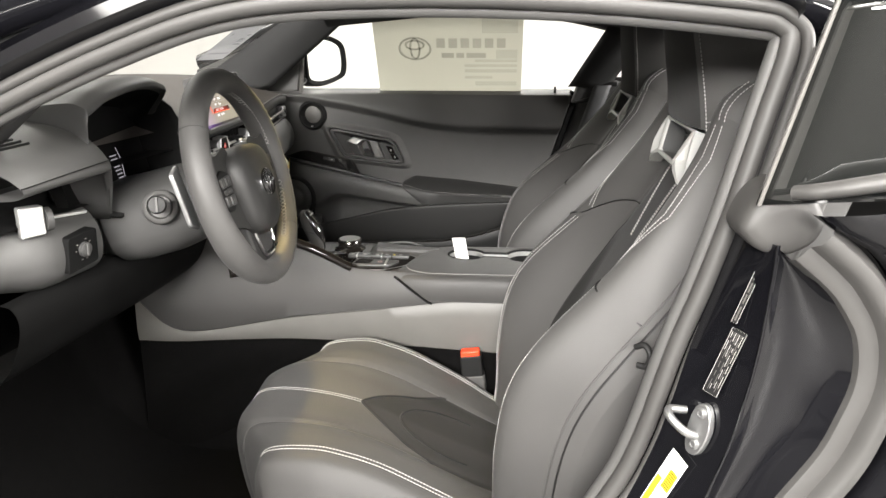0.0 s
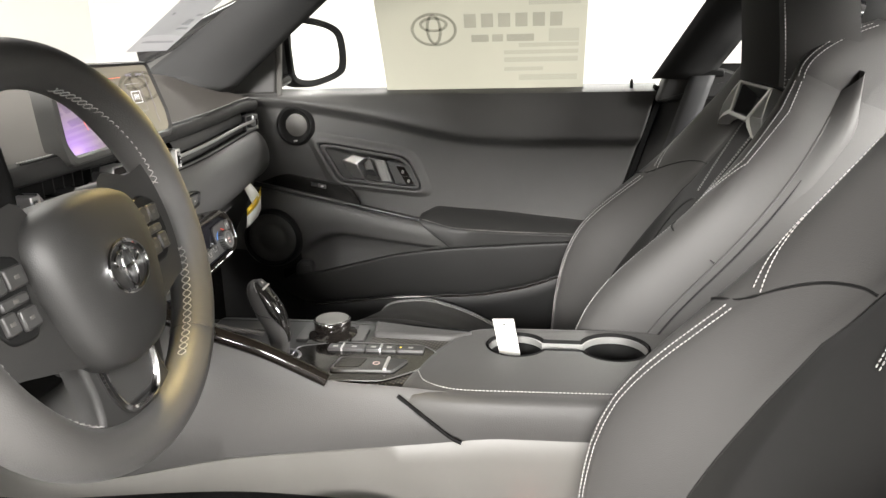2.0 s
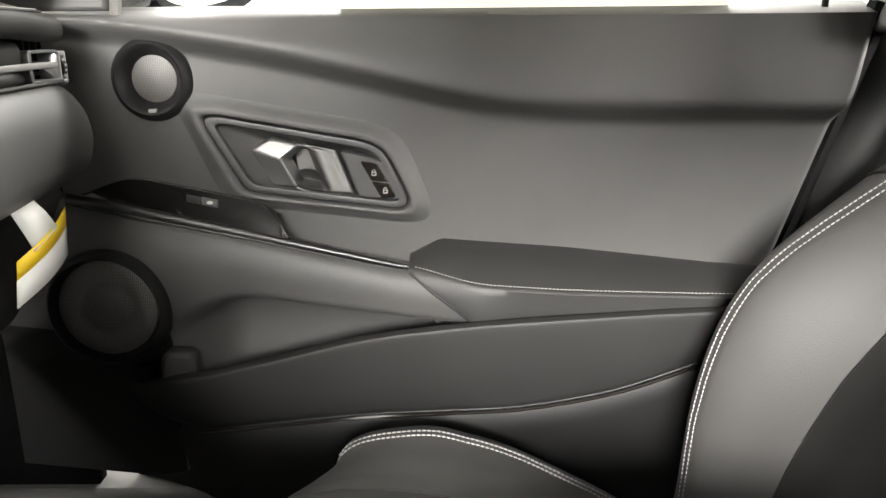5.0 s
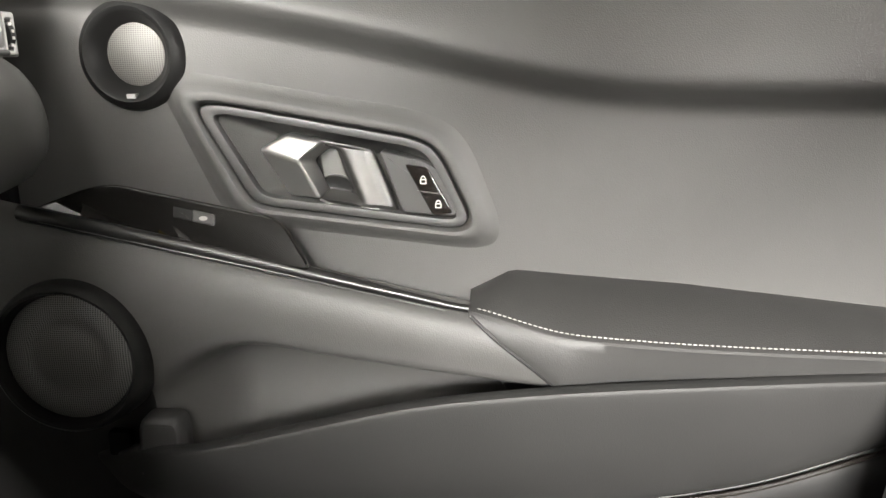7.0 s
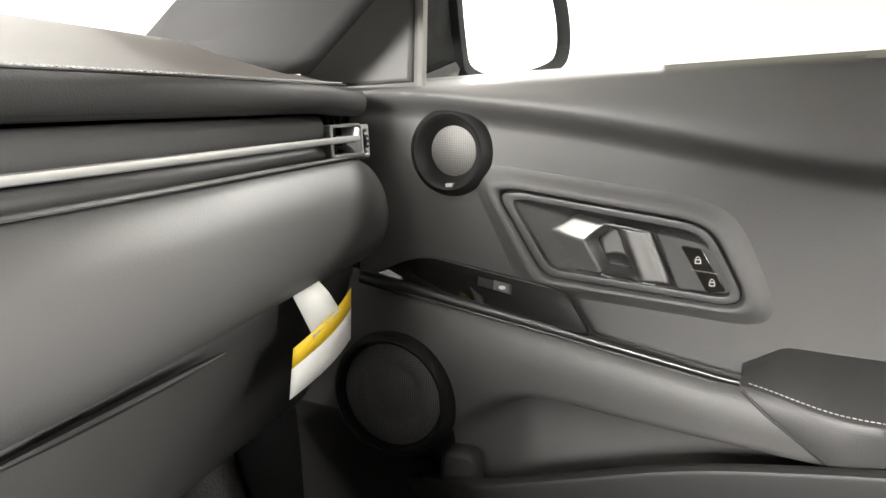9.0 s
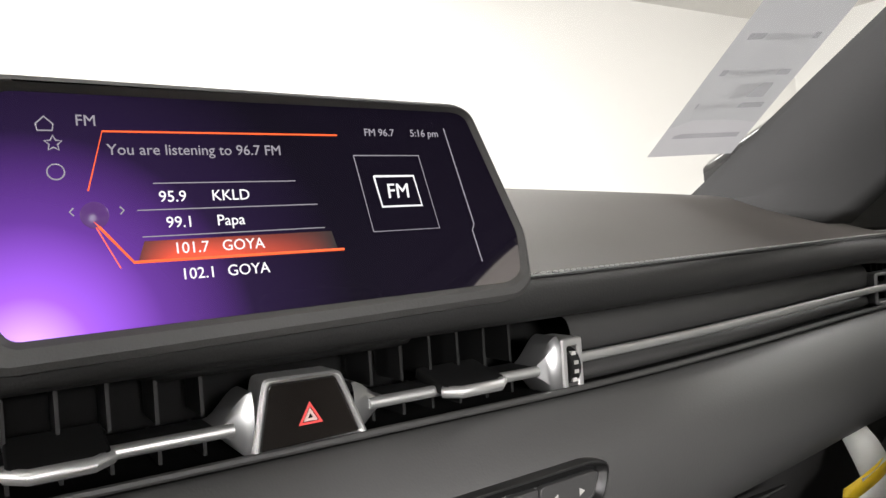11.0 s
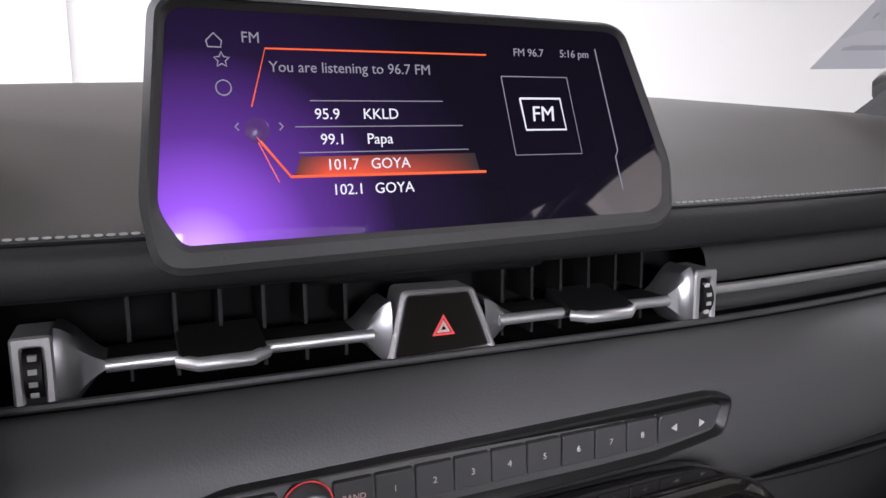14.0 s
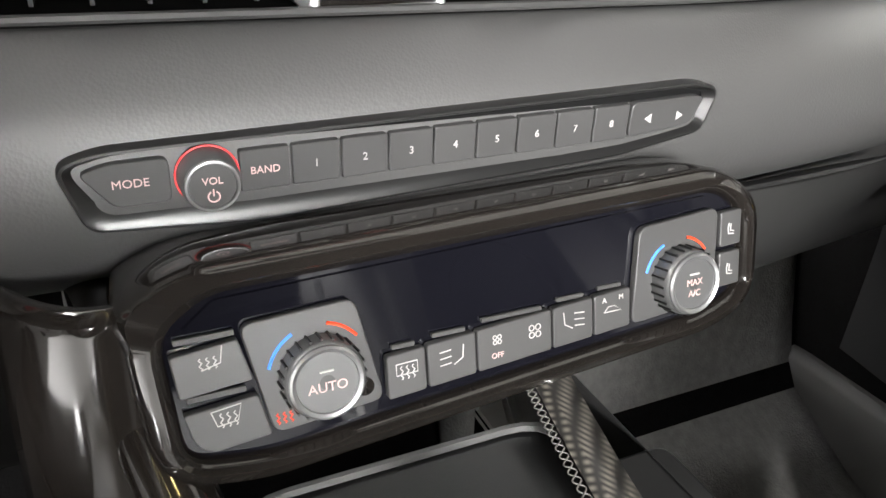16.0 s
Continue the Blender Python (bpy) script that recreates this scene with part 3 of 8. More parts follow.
def vent_end(y, mirror=1.0, x=-0.497):
    """A silver vent end with a thumb wheel."""
    x += sweep_x(y)
    m = facing_back(x, y, 0.9000)
    outer = rounded([(-0.0078, -0.0162), (0.0078, -0.0162), (0.0078, 0.0162), (-0.0078, 0.0162)], 0.002, 3)
    inner = rounded([(-0.0036, -0.0115), (0.0036, -0.0115), (0.0036, 0.0115), (-0.0036, 0.0115)], 0.0012, 3)
    end = part("vent_end", Geo().ring(outer, inner, m, 0.004, -0.02, 0.001), SATIN, dash, "satin silver vent end")
    # the side that narrows into the slim bar
    rows = []
    for i in range(9):
        t = i / 8
        h = 0.0155 * (1 - smooth(t)) + 0.0024
        d = 0.003 - 0.004 * smooth(t)
        a = mirror * (0.0078 + 0.020 * t)
        rows.append([m @ Vector((a, -h, -0.018)), m @ Vector((a, -h, d - 0.003)), m @ Vector((a, -h * 0.7, d)), m @ Vector((a, h * 0.7, d)), m @ Vector((a, h, d - 0.003)), m @ Vector((a, h, -0.018))])
    part("vent_shoulder", Geo().grid(rows), RIM_METAL, end)
    wheel_geo = Geo().tube([m @ Vector((-0.0033, 0, -0.004)), m @ Vector((0.0033, 0, -0.004))], 0.0108, 20)
    part("thumb_wheel", wheel_geo, DARK, end)
    for b in (-0.0075, -0.0025, 0.0025, 0.0075):
        part("wheel_mark", Geo().prism([(-0.0016, b - 0.0011), (0.0016, b - 0.0011), (0.0016, b + 0.0011), (-0.0016, b + 0.0011)], m, 0.0068 - 18 * b * b * 2, base=0.0), WHITE_MARK, end)
    return end


vent_end(-0.176)
vent_end(0.157, -1.0)
vent_end(0.646, -1.0, -0.497)
# the large silver vent end beside the driver's door
m = axes((-0.532, -0.612, 0.892), (0.62, 0.78, 0), (0, 0, 1), (0.78, -0.62, 0.0))
big = part("vent_end", Geo().prism(rounded([(-0.016, -0.021), (0.016, -0.019), (0.016, 0.020), (-0.016, 0.021)], 0.003), m, 0.002, 0.002, -0.012), SATIN, dash, "satin silver vent end")
part("thumb_wheel", Geo().tube([m @ Vector((0.017, 0, -0.006)), m @ Vector((0.025, 0, -0.006))], 0.016, 20), SOFT_DARK, big)
part("vent_blade", Geo().box((0.02, -0.002, -0.016), (0.075, 0.002, -0.008), 0.001, m), RIM_METAL, big)
m = axes((-0.5105, -0.546, 0.836), (0.20, 0.98, 0), (0.05, 0, 0.998), (0.98, -0.20, -0.05))
ls_ = part("light_switch_panel", Geo().prism(rounded([(-0.030, -0.030), (0.030, -0.024), (0.030, 0.026), (-0.026, 0.022)], 0.006), m, 0.004, 0.001, -0.03), BLACK, dash)
for k in range(10):  # ring of the rotary switch and its faint icons
    t = 2 * math.pi * k / 10
    if k % 3:
        part("switch_mark", Geo().box((0.002 + 0.015 * math.cos(t) - 0.0016, 0.015 * math.sin(t) - 0.001, 0.0036), (0.002 + 0.015 * math.cos(t) + 0.0016, 0.015 * math.sin(t) + 0.001, 0.0042), 0.0005, m), HARD, ls_)
part("switch_knob", Geo().revolve([(0.011, 0.003), (0.0105, 0.009), (0.008, 0.0105), (0.0001, 0.011)], m @ Matrix.Translation((0.002, 0, 0)), 28), SOFT_DARK, ls_)
part("switch_grip", Geo().box((0.000, -0.009, 0.010), (0.004, 0.009, 0.0125), 0.001, m), SOFT, ls_)
for i in range(5):
    part("demister_slat", Geo().tube([(-0.585 + 0.008 * i, -0.688 + 0.004 * i, 0.999 - 0.0022 * i), (-0.560 + 0.008 * i, -0.615 + 0.004 * i, 1.0075 - 0.003 * i)], 0.0020, 6), DARK, top_pad)

# slim bars between the vent ends, with a finger tab on each
for y0, y1, t0, t1 in ((-0.150, -0.036, -0.122, -0.086), (0.029, 0.133, 0.066, 0.103)):
    bar = part("vent_bar", Geo().box((y0, 0.898, -0.022), (y1, 0.903, 0.0), 0.0015, facing_back(-0.497)), DARK, dash)
    part("bar_face", Geo().tube([(-0.4965, y0, 0.9005), (-0.4965, y1, 0.9005)], 0.0029, 14), SATIN, bar, "satin silver bar")
    part("finger_tab", Geo().prism(rounded([(t0, -0.020), (t1, -0.020), (t1, 0.010), (t1 - 0.007, 0.017), (t0 + 0.007, 0.017), (t0, 0.010)], 0.002, 3), axes((-0.497, 0, 0.901), (0, 1, 0), (0.95, 0, -0.20), (0.20, 0, 0.95)), 0.0055, 0.001), DARK, bar)
    part("tab_edge", Geo().tube([(-0.4885, t0 + 0.0005, 0.901), (-0.481, t0 + 0.007, 0.901), (-0.481, t1 - 0.007, 0.901), (-0.4885, t1 - 0.0005, 0.901)], 0.0030, 14), SATIN, bar)
    n = 6
    for i in range(n):
        y = y0 + (y1 - y0) * (i + 0.5) / n
        for za, zb in ((0.8885, 0.900), (0.906, 0.9275)):
            part("vane", Geo().box((y - 0.0008, za, -0.040), (y + 0.0008, zb, -0.012), 0.0, facing_back(-0.497)), DARK, dash)
for i in range(3):
    y = 0.600 + 0.013 * i
    part("vane", Geo().box((y - 0.0008, 0.8885, -0.040), (y + 0.0008, 0.9275, -0.012), 0.0, facing_back(-0.497 + sweep_x(y))), DARK, dash)

# silver-edged mouth of the vent beside the passenger door
m = facing_back(-0.4990 + sweep_x(0.612))
part("vent_mouth", Geo().ring(rounded([(0.584, 0.8872), (0.640, 0.8872), (0.640, 0.9175), (0.584, 0.9175)], 0.004, 4), rounded([(0.589, 0.8900), (0.638, 0.8900), (0.638, 0.9148), (0.589, 0.9148)], 0.003, 4), m, 0.003, -0.012, 0.0008), RIM_METAL, dash, "thin silver edge of the side vent")

# hazard switch in its silver frame
m = facing_back(-0.4975, 0.003, -0.003)
outer = rounded([(-0.0335, 0.8875), (0.0245, 0.8885), (0.0115, 0.9225), (-0.0255, 0.9235)], 0.003, 4)
inner = rounded([(-0.0290, 0.8912), (0.0200, 0.8922), (0.0090, 0.9203), (-0.0230, 0.9208)], 0.002, 4)
hz = part("hazard_frame", Geo().ring(outer, inner, m, 0.0045, -0.014, 0.0012), SATIN, dash, "satin silver frame")
hs_ = part("hazard_switch", Geo().prism(inner, m, 0.0035, 0.001, -0.01), PIANO, hz, "gloss black hazard switch with a lit red triangle")
tri = lambda r: [Vector((-0.0045 + r * math.sin(a), 0.9035 + r * math.cos(a))) for a in (0, -2.094, 2.094)]
part("hazard_triangle", Geo().ring(tri(0.0068), tri(0.0048), m, 0.0039, 0.0030), RED_MARK, hs_)
part("hazard_triangle", Geo().ring(tri(0.0040), tri(0.0016), m, 0.0039, 0.0030), PINK_MARK, hs_)
for a0, sgn in ((-0.0335, -1), (0.0245, 1)):
    rows = []
    for i in range(9):
        t = i / 8
        h = (0.0125 if sgn < 0 else 0.0095) * (1 - smooth(t * 1.15)) + 0.0024
        a = (-0.0300 if sgn < 0 else 0.018) + sgn * 0.020 * t
        d = 0.003 - 0.003 * smooth(t)
        rows.append([m @ Vector((a, 0.9035 - h, -0.02)), m @ Vector((a, 0.9035 - h, d - 0.002)), m @ Vector((a, 0.9035 - 0.6 * h, d)), m @ Vector((a, 0.9035 + 0.6 * h, d)), m @ Vector((a, 0.9035 + h, d - 0.002)), m @ Vector((a, 0.9035 + h, -0.02))])
    part("hazard_shoulder", Geo().grid(rows), RIM_METAL, hz)

# ---- radio button strip ----
m = facing_back(-0.4680, 0, 0.0, 0)
radio = thing("radio_panel", (-0.47, 0.01, 0.83), "black radio button strip with a volume knob", "radio controls")
outer = rounded([(-0.116, 0.8235), (-0.06, 0.8195), (0.10, 0.8265), (0.145, 0.8335), (0.1515, 0.8540), (0.138, 0.8575), (-0.110, 0.8520), (-0.1235, 0.8480)], 0.006, 5)
inner = rounded([(-0.108, 0.8295), (-0.06, 0.8290), (0.10, 0.8325), (0.141, 0.8375), (0.1455, 0.8520), (0.134, 0.8540), (-0.106, 0.8488), (-0.119, 0.8455)], 0.004, 5)
o, i = [Vector(q) for q in outer], [Vector(q) for q in inner]
rows = [[m @ Vector((*q, c)) for q in pl] for pl, c in ((o, -0.006), (o, 0.0046), (grow(o, -0.0007), 0.0057), (grow(o, -0.0016), 0.0058), (grow(i, 0.0008), 0.0022), (i, 0.0014), (i, -0.006))]
part("strip_frame", Geo().grid(rows, close_v=True), FRAME, radio)
part("strip_back", Geo().prism(inner, m, 0.0006, 0, -0.006), BLACK, radio)


def radio_button(a0, a1, text, size, top_l=0.8480, low_l=0.8325, poly=None):
    slope = 0.018
    r = 0.0030 if poly else 0.0012
    poly = poly or [(a0, low_l + slope * a0), (a1, low_l + slope * a1), (a1, top_l + slope * a1), (a0, top_l + slope * a0)]
    ob = part("radio_button", Geo().prism(rounded(poly, r, 3), m, 0.0042, 0.0005), BUTTON, radio)
    mid = (low_l + top_l) / 2 + slope * (a0 + a1) / 2
    if text:
        lettering(text, size, m @ Matrix.Translation(((a0 + a1) / 2, mid - 0.0002, 0.0043)), PINK_MARK if len(text) > 1 else WHITE_MARK, ob)
    return ob, mid


radio_button(-0.1135, -0.0880, "MODE", 0.0042, 0.8490, 0.8335, [(-0.1065, 0.8310), (-0.0880, 0.8312), (-0.0880, 0.8472), (-0.1070, 0.8468), (-0.1165, 0.8442)])
radio_button(-0.0650, -0.0470, "BAND", 0.0039)
for i in range(8):
    radio_button(-0.0463 + 0.01872 * i, -0.0463 + 0.01872 * (i + 1) - 0.0007, str(i + 1), 0.0043)
ob, mid = radio_button(0.1040, 0.1400, "", 0, poly=[(0.1038, 0.8343), (0.1385, 0.8378), (0.1440, 0.8500), (0.1385, 0.8510), (0.1038, 0.8500)])
for a, s in ((0.1135, -1), (0.1310, 1)):
    tri = [(a - s * 0.0016, mid - 0.0021), (a + s * 0.0020, mid), (a - s * 0.0016, mid + 0.0021)]
    part("seek_mark", Geo().prism(tri if s > 0 else tri[::-1], m, 0.0044, base=0.004), WHITE_MARK, ob)
part("disc_slot", Geo().box((-0.056, 0.8293, 0.0), (0.098, 0.8318, 0.0015), 0.0005, axes((-0.468, 0, 0.0), (0, 1, 0.022), (0, 0, 1), (1, 0, 0))), PIANO, radio)
km = facing_back(-0.467, -0.0760, 0.8395)
knob = part("volume_knob", Geo().revolve([(0.0103, 0.0), (0.0101, 0.010), (0.0094, 0.0135), (0.0080, 0.0145), (0.0077, 0.0135)], km, 48), KNURL, radio, "dark volume knob with a red ring")
part("knob_glow_ring", Geo().tube([km @ Vector((0.0107 * math.cos(k), 0.0107 * math.sin(k), 0.0035)) for k in [2 * math.pi * i / 48 for i in range(48)]], 0.0003, 6, closed=True), RED_MARK, knob)
part("knob_rim", Geo().tube([km @ Vector((0.0086 * math.cos(k), 0.0086 * math.sin(k), 0.0140)) for k in [2 * math.pi * i / 48 for i in range(48)]], 0.0006, 6, closed=True), RIM_METAL, knob)
part("knob_cap", Geo().revolve([(0.0081, 0.012), (0.0079, 0.0137), (0.0001, 0.0140)], km, 40), BUTTON, knob)
lettering("VOL", 0.0036, km @ Matrix.Translation((0, 0.0018, 0.0141)), PINK_MARK, knob)
part("power_mark", Geo().tube([km @ Vector((0.0019 * math.sin(k), -0.0036 + 0.0019 * math.cos(k), 0.0142)) for k in [0.5 + (2 * math.pi - 1.0) * i / 16 for i in range(17)]], 0.0003, 5)
     .tube([km @ Vector((0, -0.0034, 0.0142)), km @ Vector((0, -0.0010, 0.0142))], 0.0003, 5), PINK_MARK, knob)

# ---- climate panel in its gloss hood ----
LEAN = 14
m = facing_back(-0.4155, -0.001, 0.7915, LEAN) @ Matrix.Translation((0, -0.79, 0))
clim = thing("climate_panel", (-0.42, 0.02, 0.75), "gloss black climate control panel with two dials", "climate controls")
hood_in = rounded([(-0.097, 0.7635), (-0.072, 0.7595), (0.115, 0.7720), (0.1335, 0.7790), (0.1335, 0.8140), (0.120, 0.8230), (-0.085, 0.8165), (-0.100, 0.8060)], 0.008, 6)
rows = []
for d, c in ((0.0, -0.001), (0.0012, 0.004), (0.004, 0.0062), (0.008, 0.004), (0.0105, -0.002), (0.011, -0.030), (0.009, -0.08)):
    # the upper corner beside the driver runs out towards the side trim
    out = lambda q: Vector((q.x - 0.008 * smooth((-0.060 - q.x) / 0.045) * smooth((q.y - 0.800) / 0.018) * smooth((d - 0.003) / 0.006), q.y))
    rows.append([m @ Vector((*out(q), c)) for q in grow(hood_in, d)])
part("panel_hood", Geo().grid(rows, close_v=True), PIANO, clim, "gloss black hood")
part("panel_back", Geo().prism(hood_in, m, -0.0005, 0, -0.03), TINTGLASS, clim)
# gloss trim that sweeps from the hood down to the console
rows = []
for i in range(17):
    t = i / 16
    rows.append([Vector((-0.432 - 0.034 * u ** 2.2 + 0.004 * math.sin(math.pi * u) + 0.016 * t, -0.100 - 0.046 * u - 0.004 * t, 0.816 - 0.006 * u - 0.15 * t)) for u in [k / 14 for k in range(15)]])
part("hood_cheek", Geo().grid(rows), PIANO, clim, "gloss black side trim", thick=0.004)
disp = [(-0.094, 0.806), (-0.041, 0.8085), (-0.036, 0.7895), (0.071, 0.7925), (0.0745, 0.815), (0.119, 0.8175), (0.116, 0.8215), (-0.083, 0.8145)]
part("climate_display", Geo().prism(rounded(disp, 0.001, 2), m, 0.0008), TINTGLASS, clim, "dark unlit climate display")


def cbutton(poly, nm="climate_button", h=0.0035):
    return part(nm, Geo().prism(rounded(poly, 0.0045 if nm == "dial_face" else 0.0014, 4), m, h, 0.0005), BUTTON, clim)


def mark(ob, segs, c=0.0036, r=0.00024, mt=None):
    g = Geo()
    for seg in segs:
        g.tube([m @ Vector((a, b, c)) for a, b in seg], r, 5)
    part("button_mark", g, mt or WHITE_MARK, ob)


def wavy(a, b, h, k=3):
    return [[(a + i * 0.0022 + 0.0005 * math.sin(j * 1.6), b + h * j / 8) for j in range(9)] for i in range(k)]


b1 = cbutton([(-0.0972, 0.7850), (-0.0740, 0.7868), (-0.0775, 0.8015), (-0.0985, 0.7995)])
mark(b1, wavy(-0.0895, 0.7935, 0.004) + [[(-0.0825, 0.8005), (-0.0835, 0.7950), (-0.0895, 0.7935)]])
b2 = cbutton([(-0.0948, 0.7705), (-0.0925, 0.7668), (-0.0885, 0.7650), (-0.0700, 0.7665), (-0.0733, 0.7815), (-0.0968, 0.7797)])
mark(b2, wavy(-0.0855, 0.7730, 0.005) + [[(-0.0885, 0.7790), (-0.0790, 0.7800), (-0.0805, 0.7745), (-0.0870, 0.7738), (-0.0885, 0.7790)]])
for lo in ((-0.0950, 0.7826), (-0.0965, 0.8022)):
    part("indicator", Geo().box((lo[0], lo[1], 0.0), (lo[0] + 0.0185, lo[1] + 0.0020, 0.0016), 0.0004, m), SOFT_DARK, clim)
face_l = cbutton([(-0.0692, 0.7660), (-0.0303, 0.7690), (-0.0385, 0.8075), (-0.0768, 0.8055)], "dial_face", 0.0030)
face_r = cbutton([(0.0762, 0.7738), (0.1195, 0.7770), (0.1205, 0.8165), (0.0800, 0.8135)], "dial_face", 0.0030)
for (a, b), face in (((-0.0525, 0.7840), face_l), ((0.1000, 0.7895), face_r)):
    k = m @ Matrix.Translation((a, b, 0))
    dial = part("temperature_dial", Geo().revolve([(0.0138, 0.002), (0.0136, 0.0095), (0.0130, 0.0115), (0.0122, 0.0122)], k, 60), KNURL, face, "dark dial with a bright rim")
    part("dial_rim", Geo().revolve([(0.0127, 0.0112), (0.0126, 0.0128), (0.0118, 0.0135), (0.0106, 0.0130), (0.0102, 0.0116)], k, 60), RIM_METAL, dial)
    part("dial_cap", Geo().revolve([(0.0104, 0.0106), (0.0100, 0.0119), (0.0001, 0.0123)], k, 48), BUTTON, dial)
    for i in range(24):
        t = 2 * math.pi * i / 24
        part("dial_ridge", Geo().tube([k @ Vector((0.0140 * math.cos(t), 0.0140 * math.sin(t), h)) for h in (0.003, 0.0100)], 0.0005, 5), DARK, dial)
    part("dial_bar", Geo().box((-0.0024, 0.0036, 0.0117), (0.0024, 0.0043, 0.0126), 0.0003, k), WHITE_MARK, dial)
    for i, w in enumerate(("AUTO",) if face is face_l else ("MAX", "A/C")):
        lettering(w, 0.0048 if face is face_l else 0.0038, k @ Matrix.Translation((0, (-0.0015 if face is face_l else 0.0006) - 0.0046 * i, 0.0125)), PINK_MARK, dial)
    arc = lambda t0, t1: [[(a + 0.0172 * math.cos(t0 + (t1 - t0) * i / 10), b + 0.0172 * math.sin(t0 + (t1 - t0) * i / 10)) for i in range(11)]]
    mark(face, arc(2.05, 2.85), 0.0030, 0.0006, BLUE_MARK)
    mark(face, arc(0.65, 1.35), 0.0030, 0.0006, RED)
part("sensor_dot", Geo().revolve([(0.0034, 0.002), (0.0032, 0.0042), (0.0001, 0.0046)], m @ Matrix.Translation((-0.0375, 0.7755, 0)), 20), PIANO, face_l)
mark(face_l, wavy(-0.0678, 0.7690, 0.0040), 0.0030, 0.00028, RED)
cuts = [-0.0295, -0.0140, 0.0060, 0.0385, 0.0575, 0.0755]
for i in range(5):
    a0, a1 = cuts[i] + 0.0004, cuts[i + 1] - 0.0004
    lo, hi = 0.7690 + 0.062 * (a0 + 0.03), 0.7690 + 0.062 * (a1 + 0.03)
    b = cbutton([(a0, lo - 0.0012), (a1, hi - 0.0012), (a1, hi + 0.0150), (a0, lo + 0.0150)])
    part("indicator", Geo().box((a0 + 0.003, (lo + hi) / 2 + 0.0158, 0.0), (a1 - 0.003, (lo + hi) / 2 + 0.0176, 0.0016), 0.0004, m), SOFT_DARK, clim)
    am, bm_ = (a0 + a1) / 2, (lo + hi) / 2 + 0.008
    if i == 0:
        mark(b, wavy(am - 0.002, bm_ - 0.003, 0.005) + [[(am - 0.004, bm_ + 0.003), (am + 0.004, bm_ + 0.0032), (am + 0.004, bm_ - 0.001), (am - 0.004, bm_ - 0.0012), (am - 0.004, bm_ + 0.003)]])
    elif i in (1, 3):
        s = 1 if i == 1 else -1
        mark(b, [[(am - s * 0.005, bm_ + k), (am - s * 0.0005, bm_ + k + 0.0004)] for k in (-0.0025, 0, 0.0025)] + [[(am + s * 0.0045, bm_ + 0.004), (am + s * 0.004, bm_ - 0.001), (am + s * 0.0005, bm_ - 0.003)]])
    elif i == 2:
        for a, r in ((a0 + 0.008, 0.0022), (a1 - 0.0075, 0.0032)):
            mark(b, [[(a + r * 0.35 * math.cos(t) + r * 0.62 * math.cos(q), bm_ + 0.001 + r * 0.35 * math.sin(t) + r * 0.62 * math.sin(q)) for t in [2 * math.pi * j / 10 for j in range(11)]] for q in (0.8, 2.37, 3.94, 5.5)])
        lettering("OFF", 0.0030, m @ Matrix.Translation((a0 + 0.008, bm_ - 0.0052, 0.0037)), PINK_MARK, b)
    else:
        mark(b, [[(am - 0.004, bm_ - 0.001), (am - 0.002, bm_ + 0.0012), (am + 0.001, bm_ + 0.0012), (am + 0.004, bm_ - 0.001), (am - 0.004, bm_ - 0.001)]])
        lettering("A", 0.0030, m @ Matrix.Translation((am - 0.004, bm_ + 0.0040, 0.0037)), WHITE_MARK, b)
        lettering("M", 0.0030, m @ Matrix.Translation((am + 0.004, bm_ + 0.0043, 0.0037)), WHITE_MARK, b)
for (a0, b0) in ((0.1215, 0.7990), (0.1215, 0.7815)):
    b = cbutton([(a0, b0), (a0 + 0.0115, b0 + 0.0005), (a0 + 0.0115, b0 + 0.0155), (a0, b0 + 0.0150)])
    mark(b, [[(a0 + 0.0048, b0 + 0.0100), (a0 + 0.0042, b0 + 0.0080), (a0 + 0.0045, b0 + 0.0055), (a0 + 0.0072, b0 + 0.0052)], [(a0 + 0.0058, b0 + 0.0096), (a0 + 0.0055, b0 + 0.0068), (a0 + 0.0074, b0 + 0.0064)]], r=0.0003)

# start button on the lower pad, left of the radio strip
km = facing_back(-0.4665, -0.1835, 0.8405)
start = thing("start_button", (-0.466, -0.1835, 0.8405), "round black engine start button with red lettering", "button")
part("button_ring", Geo().revolve([(0.0185, -0.006), (0.0182, 0.003), (0.0165, 0.005), (0.0150, 0.003), (0.0146, 0.0)], km, 48), SATIN, start)
cap = part("button_cap", Geo().revolve([(0.0148, -0.002), (0.0142, 0.0022), (0.0001, 0.0028)], km, 40), PIANO, start)
for i, w in enumerate(("START", "STOP", "ENGINE")):
    lettering(w, 0.0046, km @ Matrix.Translation((0, 0.0050 - 0.0055 * i, 0.0030)), RED_MARK, cap)

# ---- centre display ----
m = facing_back(-0.4790, 0.001, 0.9388, 9) @ Matrix.Diagonal((1.006, 1.022, 1, 1)) @ Matrix.Translation((0, -0.94, 0))
disp = thing("centre_display", (-0.50, -0.006, 0.94), "wide centre touch display showing a radio station list", "display screen")
OUT = [(-0.1225, 0.9395), (0.108, 0.9445), (0.1185, 0.952), (0.1190, 0.978), (0.0965, 1.0415), (0.088, 1.0460), (-0.117, 1.0500), (-0.1250, 1.0450), (-0.1335, 0.9680), (-0.1300, 0.9455)]
IN = [(-0.1180, 0.9510), (0.104, 0.9535), (0.1120, 0.9580), (0.1135, 0.978), (0.0920, 1.0390), (0.086, 1.0415), (-0.1140, 1.0435), (-0.1185, 1.0400), (-0.1265, 0.9680), (-0.1245, 0.9620)]
outer, inner = rounded(OUT, 0.006, 4), rounded(IN, 0.004, 4)
